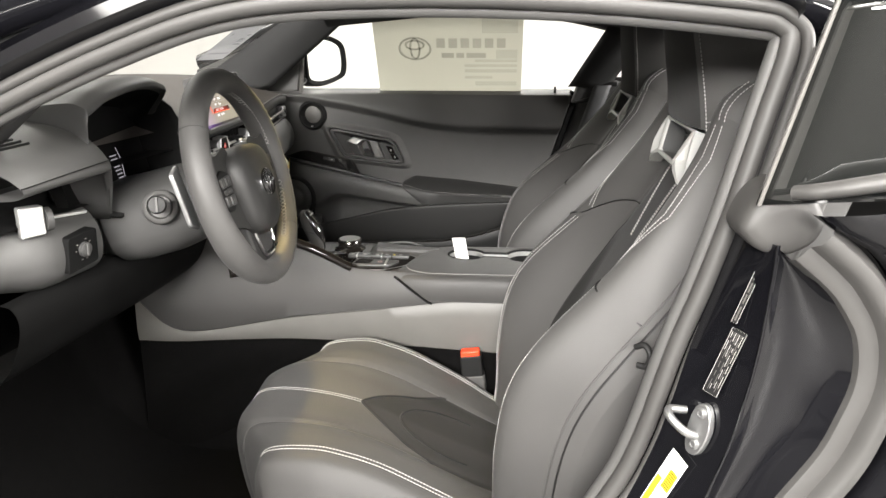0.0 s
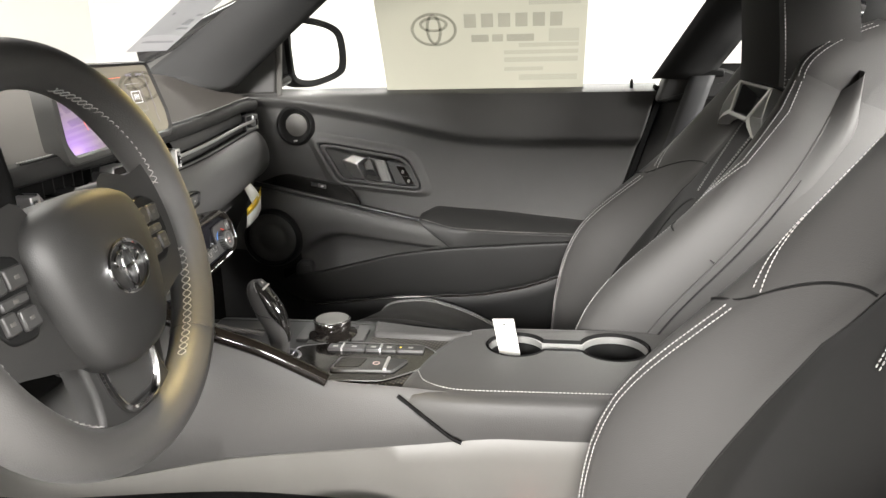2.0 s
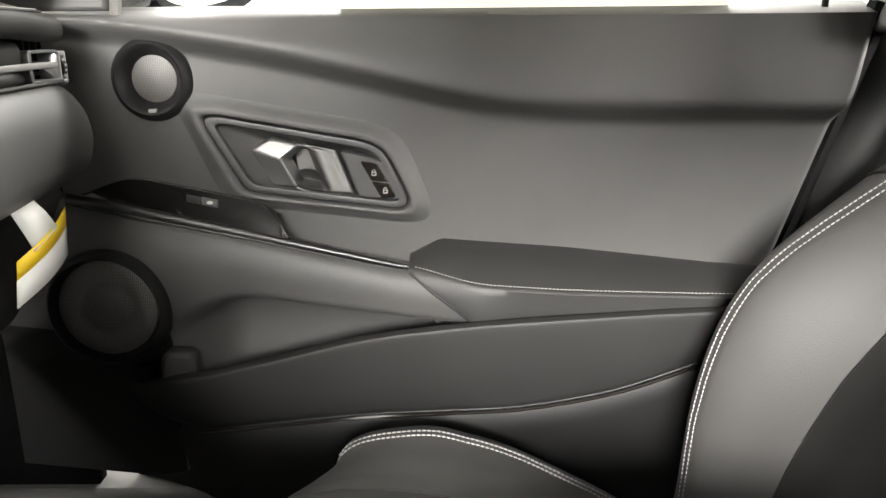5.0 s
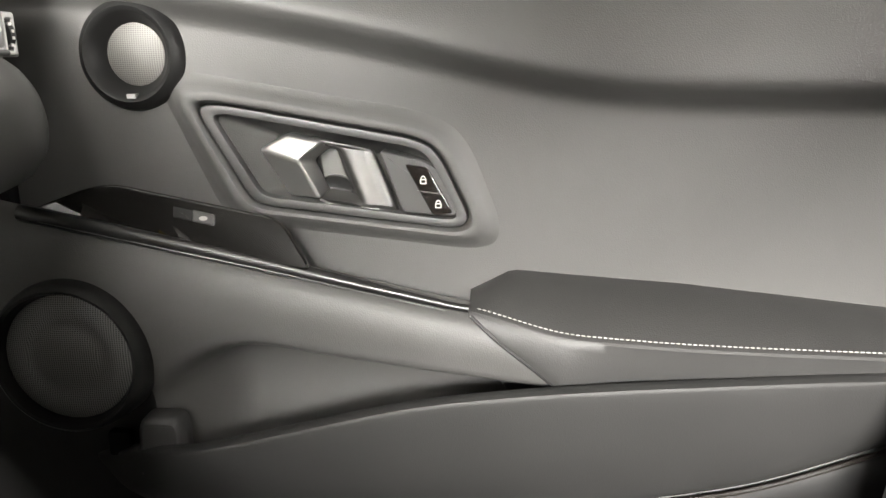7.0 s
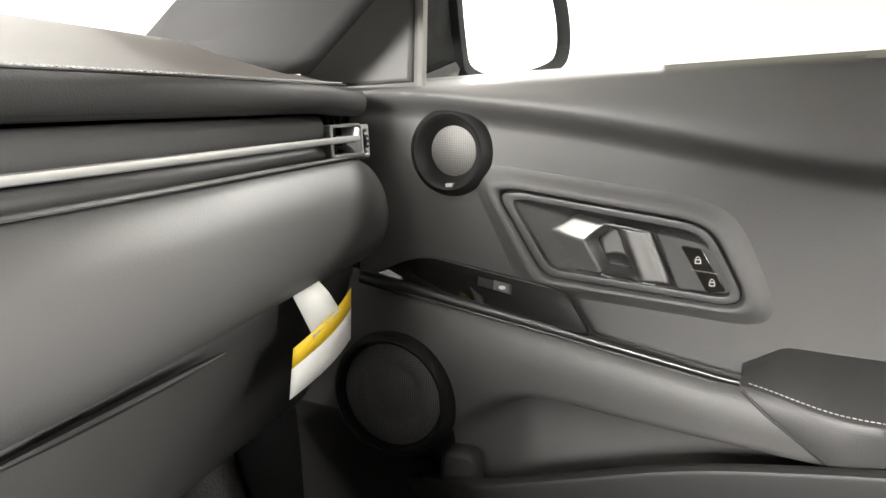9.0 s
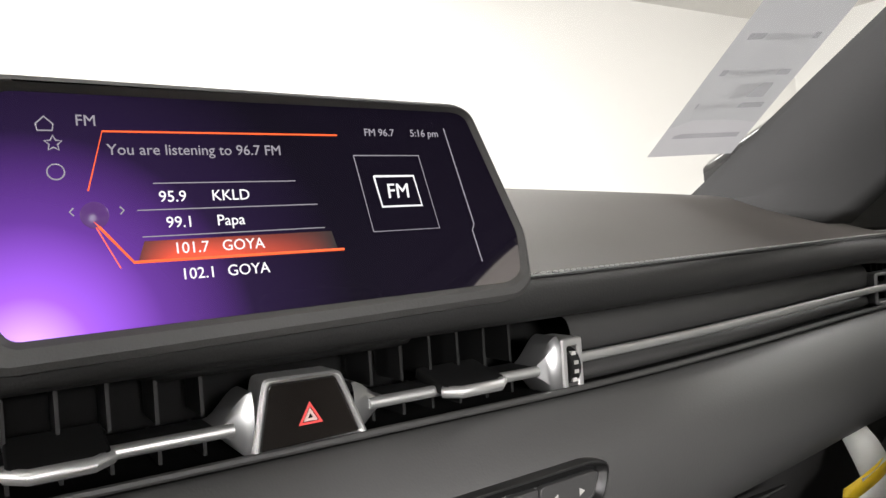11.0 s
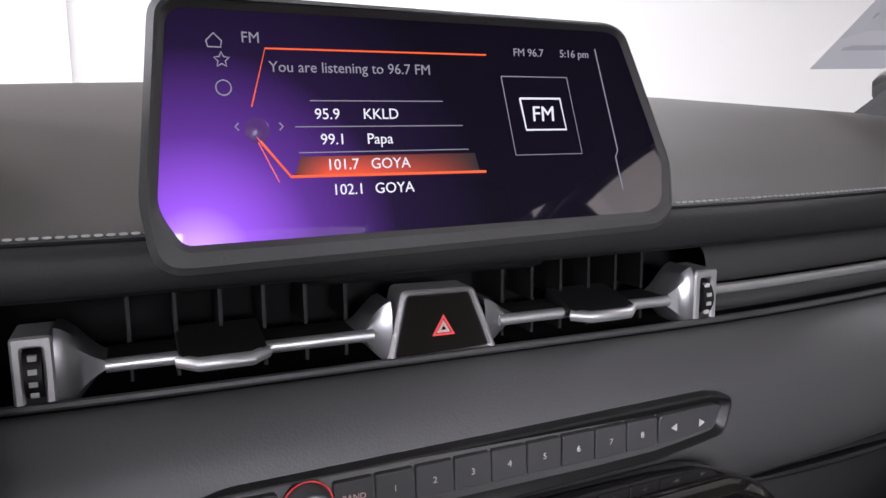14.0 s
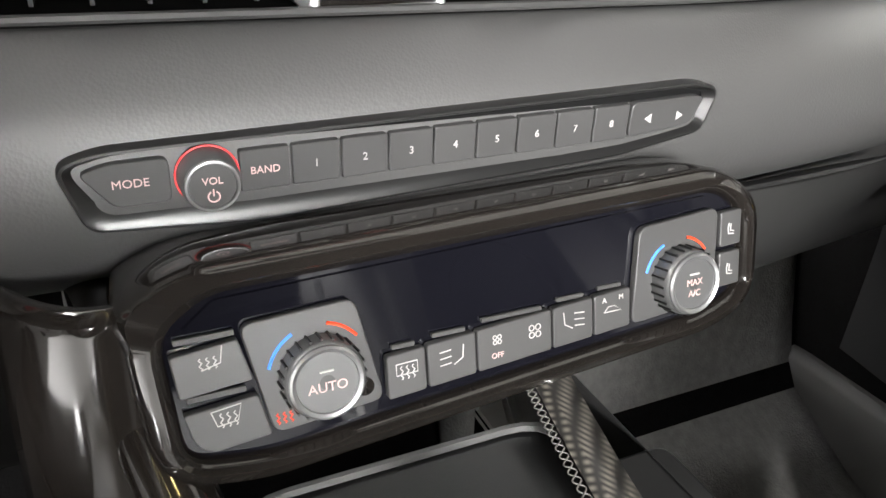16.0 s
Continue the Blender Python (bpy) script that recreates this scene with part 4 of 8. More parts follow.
part("display_case", Geo().ring(outer, inner, m, 0.0040, -0.014, 0.0028), SOFT, disp, "black display case")
part("case_back", Geo().prism(grow(outer, -0.001), m, -0.012, 0, -0.024), SOFT, disp)
part("display_foot", Geo().box((-0.07, 0.93, -0.06), (0.06, 0.985, -0.02), 0.01, m), DARK, disp)
glass = part("screen", Geo().prism(inner, m, 0.0015, 0, -0.010), SCREEN, disp, "lit dark screen with a violet reflection painted into its emission")


def lit(name, colour, strength):
    return material(name, (0.01, 0.01, 0.01), 0.3, emit=colour, emit_strength=strength, wear=0.0)


UI_WHITE, UI_RED, UI_GREY = lit("screen_white", (1.0, 0.98, 0.97), 0.80), lit("screen_orange", (1.0, 0.13, 0.03), 0.95), lit("screen_grey", (0.62, 0.58, 0.64), 0.40)


def line(path, r, mt, nm="screen_line"):
    part(nm, Geo().tube([m @ Vector((a, b, 0.0016)) for a, b in path], r, 4), mt, glass)


def words(text, a, b, size, mt=None, align="LEFT"):
    lettering(text, size, m @ Matrix.Translation((a, b, 0.0017)), mt or UI_WHITE, glass, "screen_text", align)


for i, (f, s) in enumerate((("95.9", "KKLD"), ("99.1", "Papa"), ("101.7", "GOYA"), ("102.1", "GOYA"))):
    words(f, -0.0625 + 0.0018 * i, 1.0018 - 0.0105 * i, 0.0064)
    words(s, -0.0415 + 0.0010 * i, 1.0018 - 0.0105 * i, 0.0064)
words("You are listening to 96.7 FM", -0.0800, 1.0210, 0.0062, UI_GREY)
words("FM", -0.0905, 1.0325, 0.0062, UI_GREY)
words("FM 96.7", 0.0330, 1.0300, 0.0050, UI_GREY)
words("5:16 pm", 0.0580, 1.0300, 0.0050, UI_GREY)
line([(-0.0880, 1.0050), (-0.0810, 1.0285), (0.0190, 1.0285)], 0.0004, UI_RED)
line([(-0.0870, 0.9930), (-0.0740, 0.9765), (0.0150, 0.9760)], 0.0006, UI_RED)
line([(-0.0865, 0.9910), (-0.0790, 0.9745)], 0.0003, UI_RED)
for b, a0, a1 in ((1.0075, -0.064, -0.004), (0.9968, -0.071, 0.005), (0.9862, -0.070, 0.007)):
    line([(a0, b), (a1, b)], 0.00022, UI_GREY)
line([(0.0780, 1.0330), (0.0875, 0.9840), (0.0860, 0.9810), (0.0890, 0.9650)], 0.0003, UI_GREY)
line([(0.026, 1.019), (0.061, 1.019), (0.067, 0.983), (0.031, 0.983), (0.026, 1.019)], 0.00025, UI_GREY)
line([(0.035, 1.0090), (0.0565, 1.0090), (0.0590, 0.9945), (0.0375, 0.9945), (0.035, 1.0090)], 0.0005, UI_WHITE)
words("FM", 0.0470, 1.0015, 0.0100, None, "CENTER")
line([(-0.104, 1.0310), (-0.101, 1.0340), (-0.098, 1.0310), (-0.0985, 1.0285), (-0.1035, 1.0285), (-0.104, 1.0310)], 0.0003, UI_GREY)
line([(-0.0985 + 0.003 * math.cos(t), 1.0125 + 0.003 * math.sin(t)) for t in [2 * math.pi * i / 16 for i in range(17)]], 0.0003, UI_GREY)
line([(-0.0985 + (0.0032 if i % 2 else 0.0015) * math.sin(math.pi * i / 5), 1.0235 - (0.0032 if i % 2 else 0.0015) * math.cos(math.pi * i / 5)) for i in range(11)], 0.0003, UI_GREY)
for s, a in ((-1, -0.0945), (1, -0.0765)):
    line([(a - s * 0.0008, 0.9985), (a + s * 0.0006, 0.9970), (a - s * 0.0008, 0.9955)], 0.0003, UI_GREY)


def bar_material():
    """The lit band behind the chosen station, fading to its end."""
    mt = bpy.data.materials.new("screen_band")
    mt.use_nodes = True
    nt = mt.node_tree
    b = nt.nodes["Principled BSDF"]
    geo, sep, mr = nt.nodes.new("ShaderNodeNewGeometry"), nt.nodes.new("ShaderNodeSeparateXYZ"), nt.nodes.new("ShaderNodeMapRange")
    nt.links.new(geo.outputs["Position"], sep.inputs[0])
    nt.links.new(sep.outputs["Y"], mr.inputs["Value"])
    mr.inputs["From Min"].default_value, mr.inputs["From Max"].default_value = 0.012, -0.045
    mr.inputs["To Min"].default_value, mr.inputs["To Max"].default_value = 0.0, 0.8
    b.inputs["Emission Color"].default_value = (1.0, 0.075, 0.015, 1)
    b.inputs["Base Color"].default_value = (0.01, 0.008, 0.01, 1)
    down, left, all_, both = nt.nodes.new("ShaderNodeMapRange"), nt.nodes.new("ShaderNodeMapRange"), nt.nodes.new("ShaderNodeMath"), nt.nodes.new("ShaderNodeMath")
    all_.operation = both.operation = "MULTIPLY"
    nt.links.new(sep.outputs["Z"], down.inputs["Value"]), nt.links.new(sep.outputs["Y"], left.inputs["Value"])
    down.inputs["From Min"].default_value, down.inputs["From Max"].default_value = 0.9870, 0.9765
    left.inputs["From Min"].default_value, left.inputs["From Max"].default_value = -0.073, -0.058
    nt.links.new(mr.outputs[0], both.inputs[0]), nt.links.new(down.outputs[0], both.inputs[1])
    nt.links.new(both.outputs[0], all_.inputs[0]), nt.links.new(left.outputs[0], all_.inputs[1])
    nt.links.new(all_.outputs[0], b.inputs["Emission Strength"])
    return mt


part("screen_band", Geo().prism([(-0.0725, 0.9767), (0.012, 0.9764), (0.010, 0.9845), (-0.0695, 0.9845)], m, 0.00155, base=0.0014), bar_material(), glass)
part("screen_ball", Geo().revolve([(0.0052, 0.0), (0.0046, 0.0004), (0.0001, 0.0008)], m @ Matrix.Translation((-0.0865, 0.9955, 0.0015)), 28), lit("screen_violet", (0.10, 0.035, 0.17), 0.8), glass)

# ---- instrument binnacle ----
binn = thing("instrument_binnacle", (-0.52, -0.37, 0.93), "black instrument hood over a dark digital cluster", "instrument cluster")
rows = []
for i in range(41):
    t = -1 + 2 * i / 40
    y = -0.378 + 0.134 * t
    drop = smooth((t - 0.80) / 0.20)
    h = 1.040 + 0.023 * (1 - t * t) - 0.006 * (1 - smooth((t + 1) / 0.3)) - 0.030 * drop
    lip = -0.496 + 0.018 * (1 - t * t) - 0.030 * drop
    prof = [(-0.580, h - 0.045), (lip - 0.03, h - 0.022), (lip, h - 0.016), (lip + 0.004, h - 0.009), (lip - 0.004, h - 0.001), (lip - 0.03, h + 0.004), (-0.60, h - 0.006), (-0.72, h - 0.035), (-0.80, h - 0.05)]
    rows.append([Vector((q.x, y, q.y)) for q in spline([(a, b, 0) for a, b in prof], 36)])
part("hood", Geo().grid([r[7:] for r in rows]), DASH, binn)
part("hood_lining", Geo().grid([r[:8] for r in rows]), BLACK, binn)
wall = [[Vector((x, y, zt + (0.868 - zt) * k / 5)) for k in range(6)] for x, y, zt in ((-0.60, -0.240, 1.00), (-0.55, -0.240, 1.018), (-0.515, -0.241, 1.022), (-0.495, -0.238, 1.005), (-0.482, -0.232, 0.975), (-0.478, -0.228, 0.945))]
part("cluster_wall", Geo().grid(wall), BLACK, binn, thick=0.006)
hood_left = rows[0]
part("hood_end", Geo().grid([[q.lerp(Vector((-0.64, -0.232, 0.985)), k / 4) + Vector((0, 0.006 * math.sin(math.pi * k / 4), 0)) for k in range(5)] for q in rows[-1][3:]]), DASH, binn)
# shoulder pad between the hood and the door, rolled over at its rear edge
SHOULDER = [(-0.80, 1.010), (-0.68, 1.018), (-0.58, 1.014), (-0.525, 1.003), (-0.492, 0.982), (-0.476, 0.963), (-0.470, 0.951), (-0.474, 0.943), (-0.490, 0.939), (-0.53, 0.938)]
rows = []
for j in range(17):
    y = -0.508 - 0.185 * j / 16
    fall = smooth((-0.508 - y) / 0.15)
    rows.append([Vector((q.x - 0.012 * fall, y, q.y - 0.42 * fall * max(0.0, q.y - 0.948))) for q in spline([(a, b, 0) for a, b in SHOULDER], 46)])
part("hood_shoulder", Geo().grid(rows), DASH, binn)
join = []
for q in hood_left[9:]:
    low = Vector((q.x, -0.520, lerp_table(SHOULDER[:6], q.x) - 0.002))
    join.append([q, q.lerp(low, 0.35) + Vector((0, -0.003, 0.001)), q.lerp(low, 0.7) + Vector((0, -0.002, 0)), low])
part("hood_join", Geo().grid(join), DASH, binn)
part("shoulder_seam", Geo().tube([r[27] + Vector((0.0006, 0, 0.0006)) for r in rows], 0.0009, 5), DARK, binn)
cheek = []
for q in rows[0][8:40]:
    low = Vector((min(q.x, -0.480) - 0.022, -0.466, 0.862))
    cheek.append([q, q.lerp(low, 0.12) + Vector((-0.001, 0.004, 0.002)), q.lerp(low, 0.4) + Vector((0, 0.004, 0)), q.lerp(low, 0.75), low])
part("cluster_cheek", Geo().grid(cheek), SOFT_DARK, binn, thick=0.004)
cm = facing_back(-0.560, -0.378, 0.955, 14)
part("cluster_panel", Geo().prism(rounded([(-0.128, -0.082), (0.150, -0.082), (0.148, 0.030), (0.11, 0.068), (-0.10, 0.070), (-0.126, 0.040)], 0.016), cm, 0.0, 0, -0.02), BLACK, binn, "dark cluster glass")
part("cluster_floor", Geo().grid([[(x, y, z) for x, z in ((-0.486, 0.868), (-0.52, 0.872), (-0.565, 0.876))] for y in (-0.47, -0.36, -0.235)]), BLACK, binn, thick=0.006)
for a, w in ((-0.052, 0.022), (-0.020, 0.016)):
    part("gauge_bar", Geo().box((a, -0.062, 0.0), (a + w, -0.058, 0.0012), 0, cm), UI_GREY, binn, "lit gauge bar")
for i in range(7):
    part("gauge_bar", Geo().box((0.028 - 0.0008 * i, -0.058 + 0.0062 * i, 0.0), (0.043, -0.0562 + 0.0062 * i, 0.0012), 0, cm), UI_GREY, binn, "lit gauge bar")
part("gauge_edge", Geo().tube([cm @ Vector((a, b, 0.001)) for a, b in ((0.047, -0.058), (0.053, -0.03), (0.048, -0.008))], 0.0006, 5), UI_GREY, binn)

# ---- steering column ----
WC, WT = Vector((-0.328, -0.3602, 0.9065)), 0.2574
wn, wv, wu = Vector((math.cos(WT), 0, math.sin(WT))), Vector((-math.sin(WT), 0, math.cos(WT))), Vector((0, 1, 0))
wheel_m = axes(WC, wu, wv, wn)
col = thing("steering_column", WC - wn * 0.10, "black steering column cover with a control stalk", "steering column")
rows = []
for h, rx, ry, dz in ((-0.035, 0.046, 0.044, -0.004), (-0.05, 0.066, 0.054, -0.010), (-0.08, 0.084, 0.062, -0.016), (-0.12, 0.096, 0.066, -0.019), (-0.17, 0.100, 0.067, -0.020), (-0.205, 0.099, 0.066, -0.018), (-0.215, 0.090, 0.058, -0.018), (-0.25, 0.070, 0.05, -0.016)):
    rows.append([wheel_m @ Vector((math.copysign(abs(math.cos(k)) ** 0.7, math.cos(k)) * rx, math.copysign(abs(math.sin(k)) ** 0.7, math.sin(k)) * ry + dz, h)) for k in [2 * math.pi * i / 32 for i in range(32)]])
part("column_cover", Geo().grid(rows, close_v=True).fan(rows[0]), SOFT_DARK, col)
for s in (-1, 1):
    root, tip = wheel_m @ Vector((s * 0.088, -0.004, -0.108)), wheel_m @ Vector((s * 0.150, 0.008, -0.080))
    boot = [(0.10, 0.027), (0.30, 0.026), (0.34, 0.024), (0.36, 0.019), (0.26, 0.016)]
    boot_m = (tip - root).to_track_quat("Z", "Y").to_matrix().to_4x4()
    boot_m.translation = root
    st = part("stalk", Geo().tube([root, root.lerp(tip, 0.5), root.lerp(tip, 0.75), tip], lambda t: 0.010 - 0.002 * math.sin(math.pi * t) + 0.003 * smooth((t - 0.7) / 0.3), 14), SOFT_DARK, col)
    part("stalk_boot", Geo().revolve([(r, h * (tip - root).length) for h, r in boot], boot_m, 32), SOFT, col)
    part("stalk_tip", Geo().revolve([(0.0125, -0.010), (0.0130, 0.002), (0.0115, 0.006), (0.0001, 0.007)], Matrix.Translation(tip) @ boot_m.to_3x3().to_4x4(), 24), DARK, st)
    part("stalk_ridge", Geo().box((-0.0016, -0.011, 0.004), (0.0016, 0.011, 0.010), 0.0008, Matrix.Translation(tip) @ boot_m.to_3x3().to_4x4()), SOFT, st)
    # shift paddles behind the rim
    pm = wheel_m @ Matrix.Translation((s * 0.146, 0.006, -0.042))
    part("shift_paddle", Geo().prism(rounded([(-0.014, -0.05), (0.012, -0.04), (0.016, 0.04), (-0.010, 0.05)] if s > 0 else [(-0.012, -0.04), (0.014, -0.05), (0.010, 0.05), (-0.016, 0.04)], 0.006), pm, 0.006, 0.002), RIM_METAL, col, "satin grey shift paddle")

# ---- steering wheel ----
sw = thing("steering_wheel", WC, "black leather steering wheel with stitched rim and round hub", "steering wheel")
RR, rr = 0.158, 0.0195


def rim_thick(t):
    a = 2 * math.pi * t
    return rr + 0.0025 * max(0, math.cos(2 * (a - 0.6))) ** 4


ring_rows = []
for i in range(97):
    a = 2 * math.pi * i / 96
    r2 = rim_thick(i / 96)
    ring_rows.append([wheel_m @ Vector(((RR + r2 * math.cos(b)) * math.cos(a), (RR + r2 * math.cos(b)) * math.sin(a), r2 * 1.08 * math.sin(b))) for b in [2 * math.pi * k / 20 for k in range(20)]])
part("rim", Geo().grid(ring_rows[:-1], close_u=True, close_v=True), LEATHER, sw, "black leather rim")
for a0, a1 in ((0.24, 1.30), (1.84, 2.90), (3.38, 4.20), (5.22, 6.04)):
    lacing = Geo()
    for k in range(2):
        lacing.tube([wheel_m @ Vector(((RR - rr * 0.98 - 0.0005) * math.cos(a), (RR - rr * 0.98 - 0.0005) * math.sin(a), 0.006 + 0.0042 * math.sin(a * 62 + math.pi * k))) for a in [a0 + (a1 - a0) * i / 180 for i in range(181)]], 0.0005, 5)
    part("lacing", lacing, DULL_THREAD, sw, "pale crossed lacing on the inside of the rim")
for a in (0.62, 2.52, 3.95, 5.47):
    part("rim_seam", Geo().tube([wheel_m @ Vector(((RR + (rr + 0.0012) * math.cos(b)) * math.cos(a), (RR + (rr + 0.0012) * math.cos(b)) * math.sin(a), (rr + 0.0012) * 1.06 * math.sin(b))) for b in [2 * math.pi * k / 24 for k in range(24)]], 0.0005, 5, closed=True), BUTTON, sw)
HUB = material("matte_hub_vinyl", (0.023, 0.0227, 0.0222), 0.5, grain=0.3, grain_size=0.0011, cells=True)
# hub: soft shield with a domed face
shield = spline([(0.0, -0.083, 0), (0.045, -0.070, 0), (0.066, -0.020, 0), (0.070, 0.025, 0), (0.052, 0.052, 0), (0.0, 0.060, 0), (-0.052, 0.052, 0), (-0.070, 0.025, 0), (-0.066, -0.020, 0), (-0.045, -0.070, 0)], 60, True)
shield = [Vector((q.x, q.y)) for q in shield]
rows = []
for f, h in ((1.0, -0.030), (1.03, 0.004), (1.01, 0.014), (0.96, 0.021), (0.86, 0.0265), (0.6, 0.0310), (0.3, 0.0335), (0.02, 0.034)):
    rows.append([wheel_m @ Vector((q.x * f, q.y * f - (1 - f) * 0.004 - 0.010, h)) for q in shield])
hub = part("hub_cover", Geo().grid(rows, close_v=True).fan(rows[-1]), HUB, sw, "matte black hub cover")
em = wheel_m @ Matrix.Translation((0, -0.016, 0.0335))
em_ob = part("emblem", Geo().ring(ellipse(0, 0, 0.0285, 0.0225, 48), ellipse(0, 0, 0.0248, 0.0188, 48), em, 0.0035, -0.002, 0.0012), CHROME, hub, "chrome oval emblem")
part("emblem_oval", Geo().ring(ellipse(0, 0.0065, 0.0185, 0.0085, 40), ellipse(0, 0.0065, 0.0155, 0.0058, 40), em, 0.0035, -0.001, 0.001), CHROME, em_ob)
part("emblem_oval", Geo().ring(ellipse(0, -0.0005, 0.0092, 0.0185, 40), ellipse(0, -0.0005, 0.0062, 0.0155, 40), em, 0.0037, -0.001, 0.001), CHROME, em_ob)
# side spokes with button pods
for s in (-1, 1):
    sp = spline([(s * 0.055, 0.050, 0), (s * 0.095, 0.044, 0), (s * 0.146, 0.048, 0), (s * 0.150, 0.0, 0), (s * 0.146, -0.040, 0), (s * 0.110, -0.052, 0), (s * 0.075, -0.062, 0), (s * 0.045, -0.066, 0), (s * 0.05, 0.0, 0)], 48, True)
    sp = [Vector((q.x, q.y)) for q in sp]
    if s < 0:
        sp.reverse()
    spoke = part("spoke", Geo().prism(sp, wheel_m, 0.004, 0.006, -0.024), HUB, sw)
    pod = [Vector((s * a, b)) for a, b in ((0.074, 0.022), (0.100, 0.030), (0.122, 0.020), (0.126, -0.012), (0.112, -0.034), (0.084, -0.036))]
    pod = rounded(pod if s < 0 else pod[::-1], 0.008)
    pod_ob = part("button_pod", Geo().prism(pod, wheel_m, 0.0065, 0.002), DARK, spoke)
    for a, b, w, h in ((0.088, 0.010, 0.010, 0.008), (0.108, 0.010, 0.008, 0.008), (0.098, -0.005, 0.014, 0.004), (0.090, -0.020, 0.009, 0.008), (0.109, -0.018, 0.007, 0.008)):
        btn = part("wheel_button", Geo().prism(rounded([(s * a - w, b - h), (s * a + w, b - h), (s * a + w, b + h), (s * a - w, b + h)], 0.003, 3), wheel_m, 0.0095, 0.0015), BUTTON, pod_ob)
        part("button_mark", Geo().box((s * a - 0.0025, b - 0.0014, 0.0090), (s * a + 0.0025, b + 0.0014, 0.0098), 0.0004, wheel_m), HARD, btn)
# lower spoke: two arms with a gloss insert edged in chrome
low = [Vector(q) for q in ((-0.052, -0.060), (-0.050, -0.110), (-0.062, -0.148), (0.062, -0.148), (0.050, -0.110), (0.052, -0.060))]
low_ob = part("lower_spoke", Geo().prism(rounded(low, 0.012), wheel_m, -0.002, 0.005, -0.022), HUB, sw)
ins = [Vector(q) for q in ((-0.036, -0.066), (-0.032, -0.108), (-0.022, -0.126), (0.022, -0.126), (0.032, -0.108), (0.036, -0.066))]
part("spoke_insert", Geo().prism(rounded(ins, 0.010), wheel_m, 0.0005, 0.002), BUTTON, low_ob)
part("chrome_edge", Geo().tube([wheel_m @ Vector((*q, 0.001)) for q in spline([(-0.038, -0.070, 0), (-0.034, -0.106, 0), (-0.022, -0.128, 0), (0.0, -0.132, 0), (0.022, -0.128, 0), (0.034, -0.106, 0), (0.038, -0.070, 0)], 40) for q in [(q.x, q.y)]], 0.0035, 8), CHROME, low_ob, "chrome edge")

# ---- centre console ----
con = thing("centre_console", (-0.15, 0.04, 0.30), "black leather centre console with carbon trim and armrest", "centre console")
SEAM = [(-0.70, 0.66), (-0.655, 0.605), (-0.605, 0.546), (-0.56, 0.530), (-0.48, 0.537), (-0.37, 0.554), (-0.055, 0.594), (-0.03, 0.599), (0.10, 0.604), (0.45, 0.61)]
TOPZ = [(-0.60, 0.80), (-0.46, 0.775), (-0.345, 0.722), (-0.222, 0.664), (-0.13, 0.660), (-0.05, 0.653), (0.13, 0.653), (0.45, 0.655)]

LOWER = [(-0.62, 0.511), (-0.49, 0.511), (-0.25, 0.506), (0.06, 0.488), (0.45, 0.47)]
FAR_Y = [(-0.55, 0.160), (-0.30, 0.158), (-0.20, 0.150), (-0.08, 0.128), (0.45, 0.128)]


def side_y(x):
    return -0.098 - 0.045 * smooth((-0.30 - x) / 0.35)


for side in (-1, 1):
    up, lo, tun = [], [], []
    for j in range(61):
        x = -0.66 + 1.10 * j / 60
        y = side_y(x) if side < 0 else soft_table(FAR_Y, x, 0.03)
        zs, zt = soft_table(SEAM, x, 0.03), soft_table(TOPZ, x, 0.03)
        zt = zt if side < 0 else min(zt, 0.650 if x < -0.1 else zt)
        inw = -side
        up.append([Vector((x, y + inw * d, zs + (zt - zs) * k)) for d, k in ((0.004, 0.0), (-0.001, 0.03), (-0.003, 0.25), (-0.001, 0.5), (0.005, 0.75), (0.010, 0.93), (0.014, 1.0))])
        zl = min(zs - 0.002, soft_table(LOWER, x, 0.03))
        lo.append([Vector((x, y + inw * d, zs + (zl - zs) * k)) for d, k in ((0.010, -0.03), (0.004, 0.04), (0.002, 0.3), (0.000, 0.7), (0.002, 0.96), (0.008, 1.0))])
        tun.append([Vector((x, y + inw * d, zl + (0.27 - zl) * k)) for d, k in ((0.006, -0.02), (0.004, 0.2), (0.0, 0.6), (-0.012, 1.0))])
    part("side_pad", Geo().grid(up), LEATHER, con)
    part("side_panel", Geo().grid(lo), HARD, con, "grey plastic lower side panel")
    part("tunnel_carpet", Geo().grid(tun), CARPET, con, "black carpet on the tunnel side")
part("seam", Geo().tube(spline([(-0.128, -0.094, 0.652), (-0.10, -0.099, 0.632), (-0.065, -0.1065, 0.607), (-0.05, -0.107, 0.599)], 16), 0.0024, 6), BLACK, con)
# gloss edge that runs down from the climate panel
rail = spline([(-0.50, -0.118, 0.800), (-0.43, -0.108, 0.765), (-0.36, -0.0915, 0.7290), (-0.29, -0.087, 0.7020), (-0.218, -0.082, 0.6640)], 40)
part("gloss_rail", Geo().tube(rail, lambda t: 0.0125 - 0.003 * t, 24, flat=0.9), PIANO, con, "gloss black rail")
# carbon flank inside the rail
rows = [[q + Vector((0, d, -h)) for d, h in ((0.006, 0.0), (0.014, 0.010), (0.020, 0.03), (0.03, 0.10))] for q in rail]
part("carbon_flank", Geo().grid(rows), CARBON, con, "woven carbon flank")
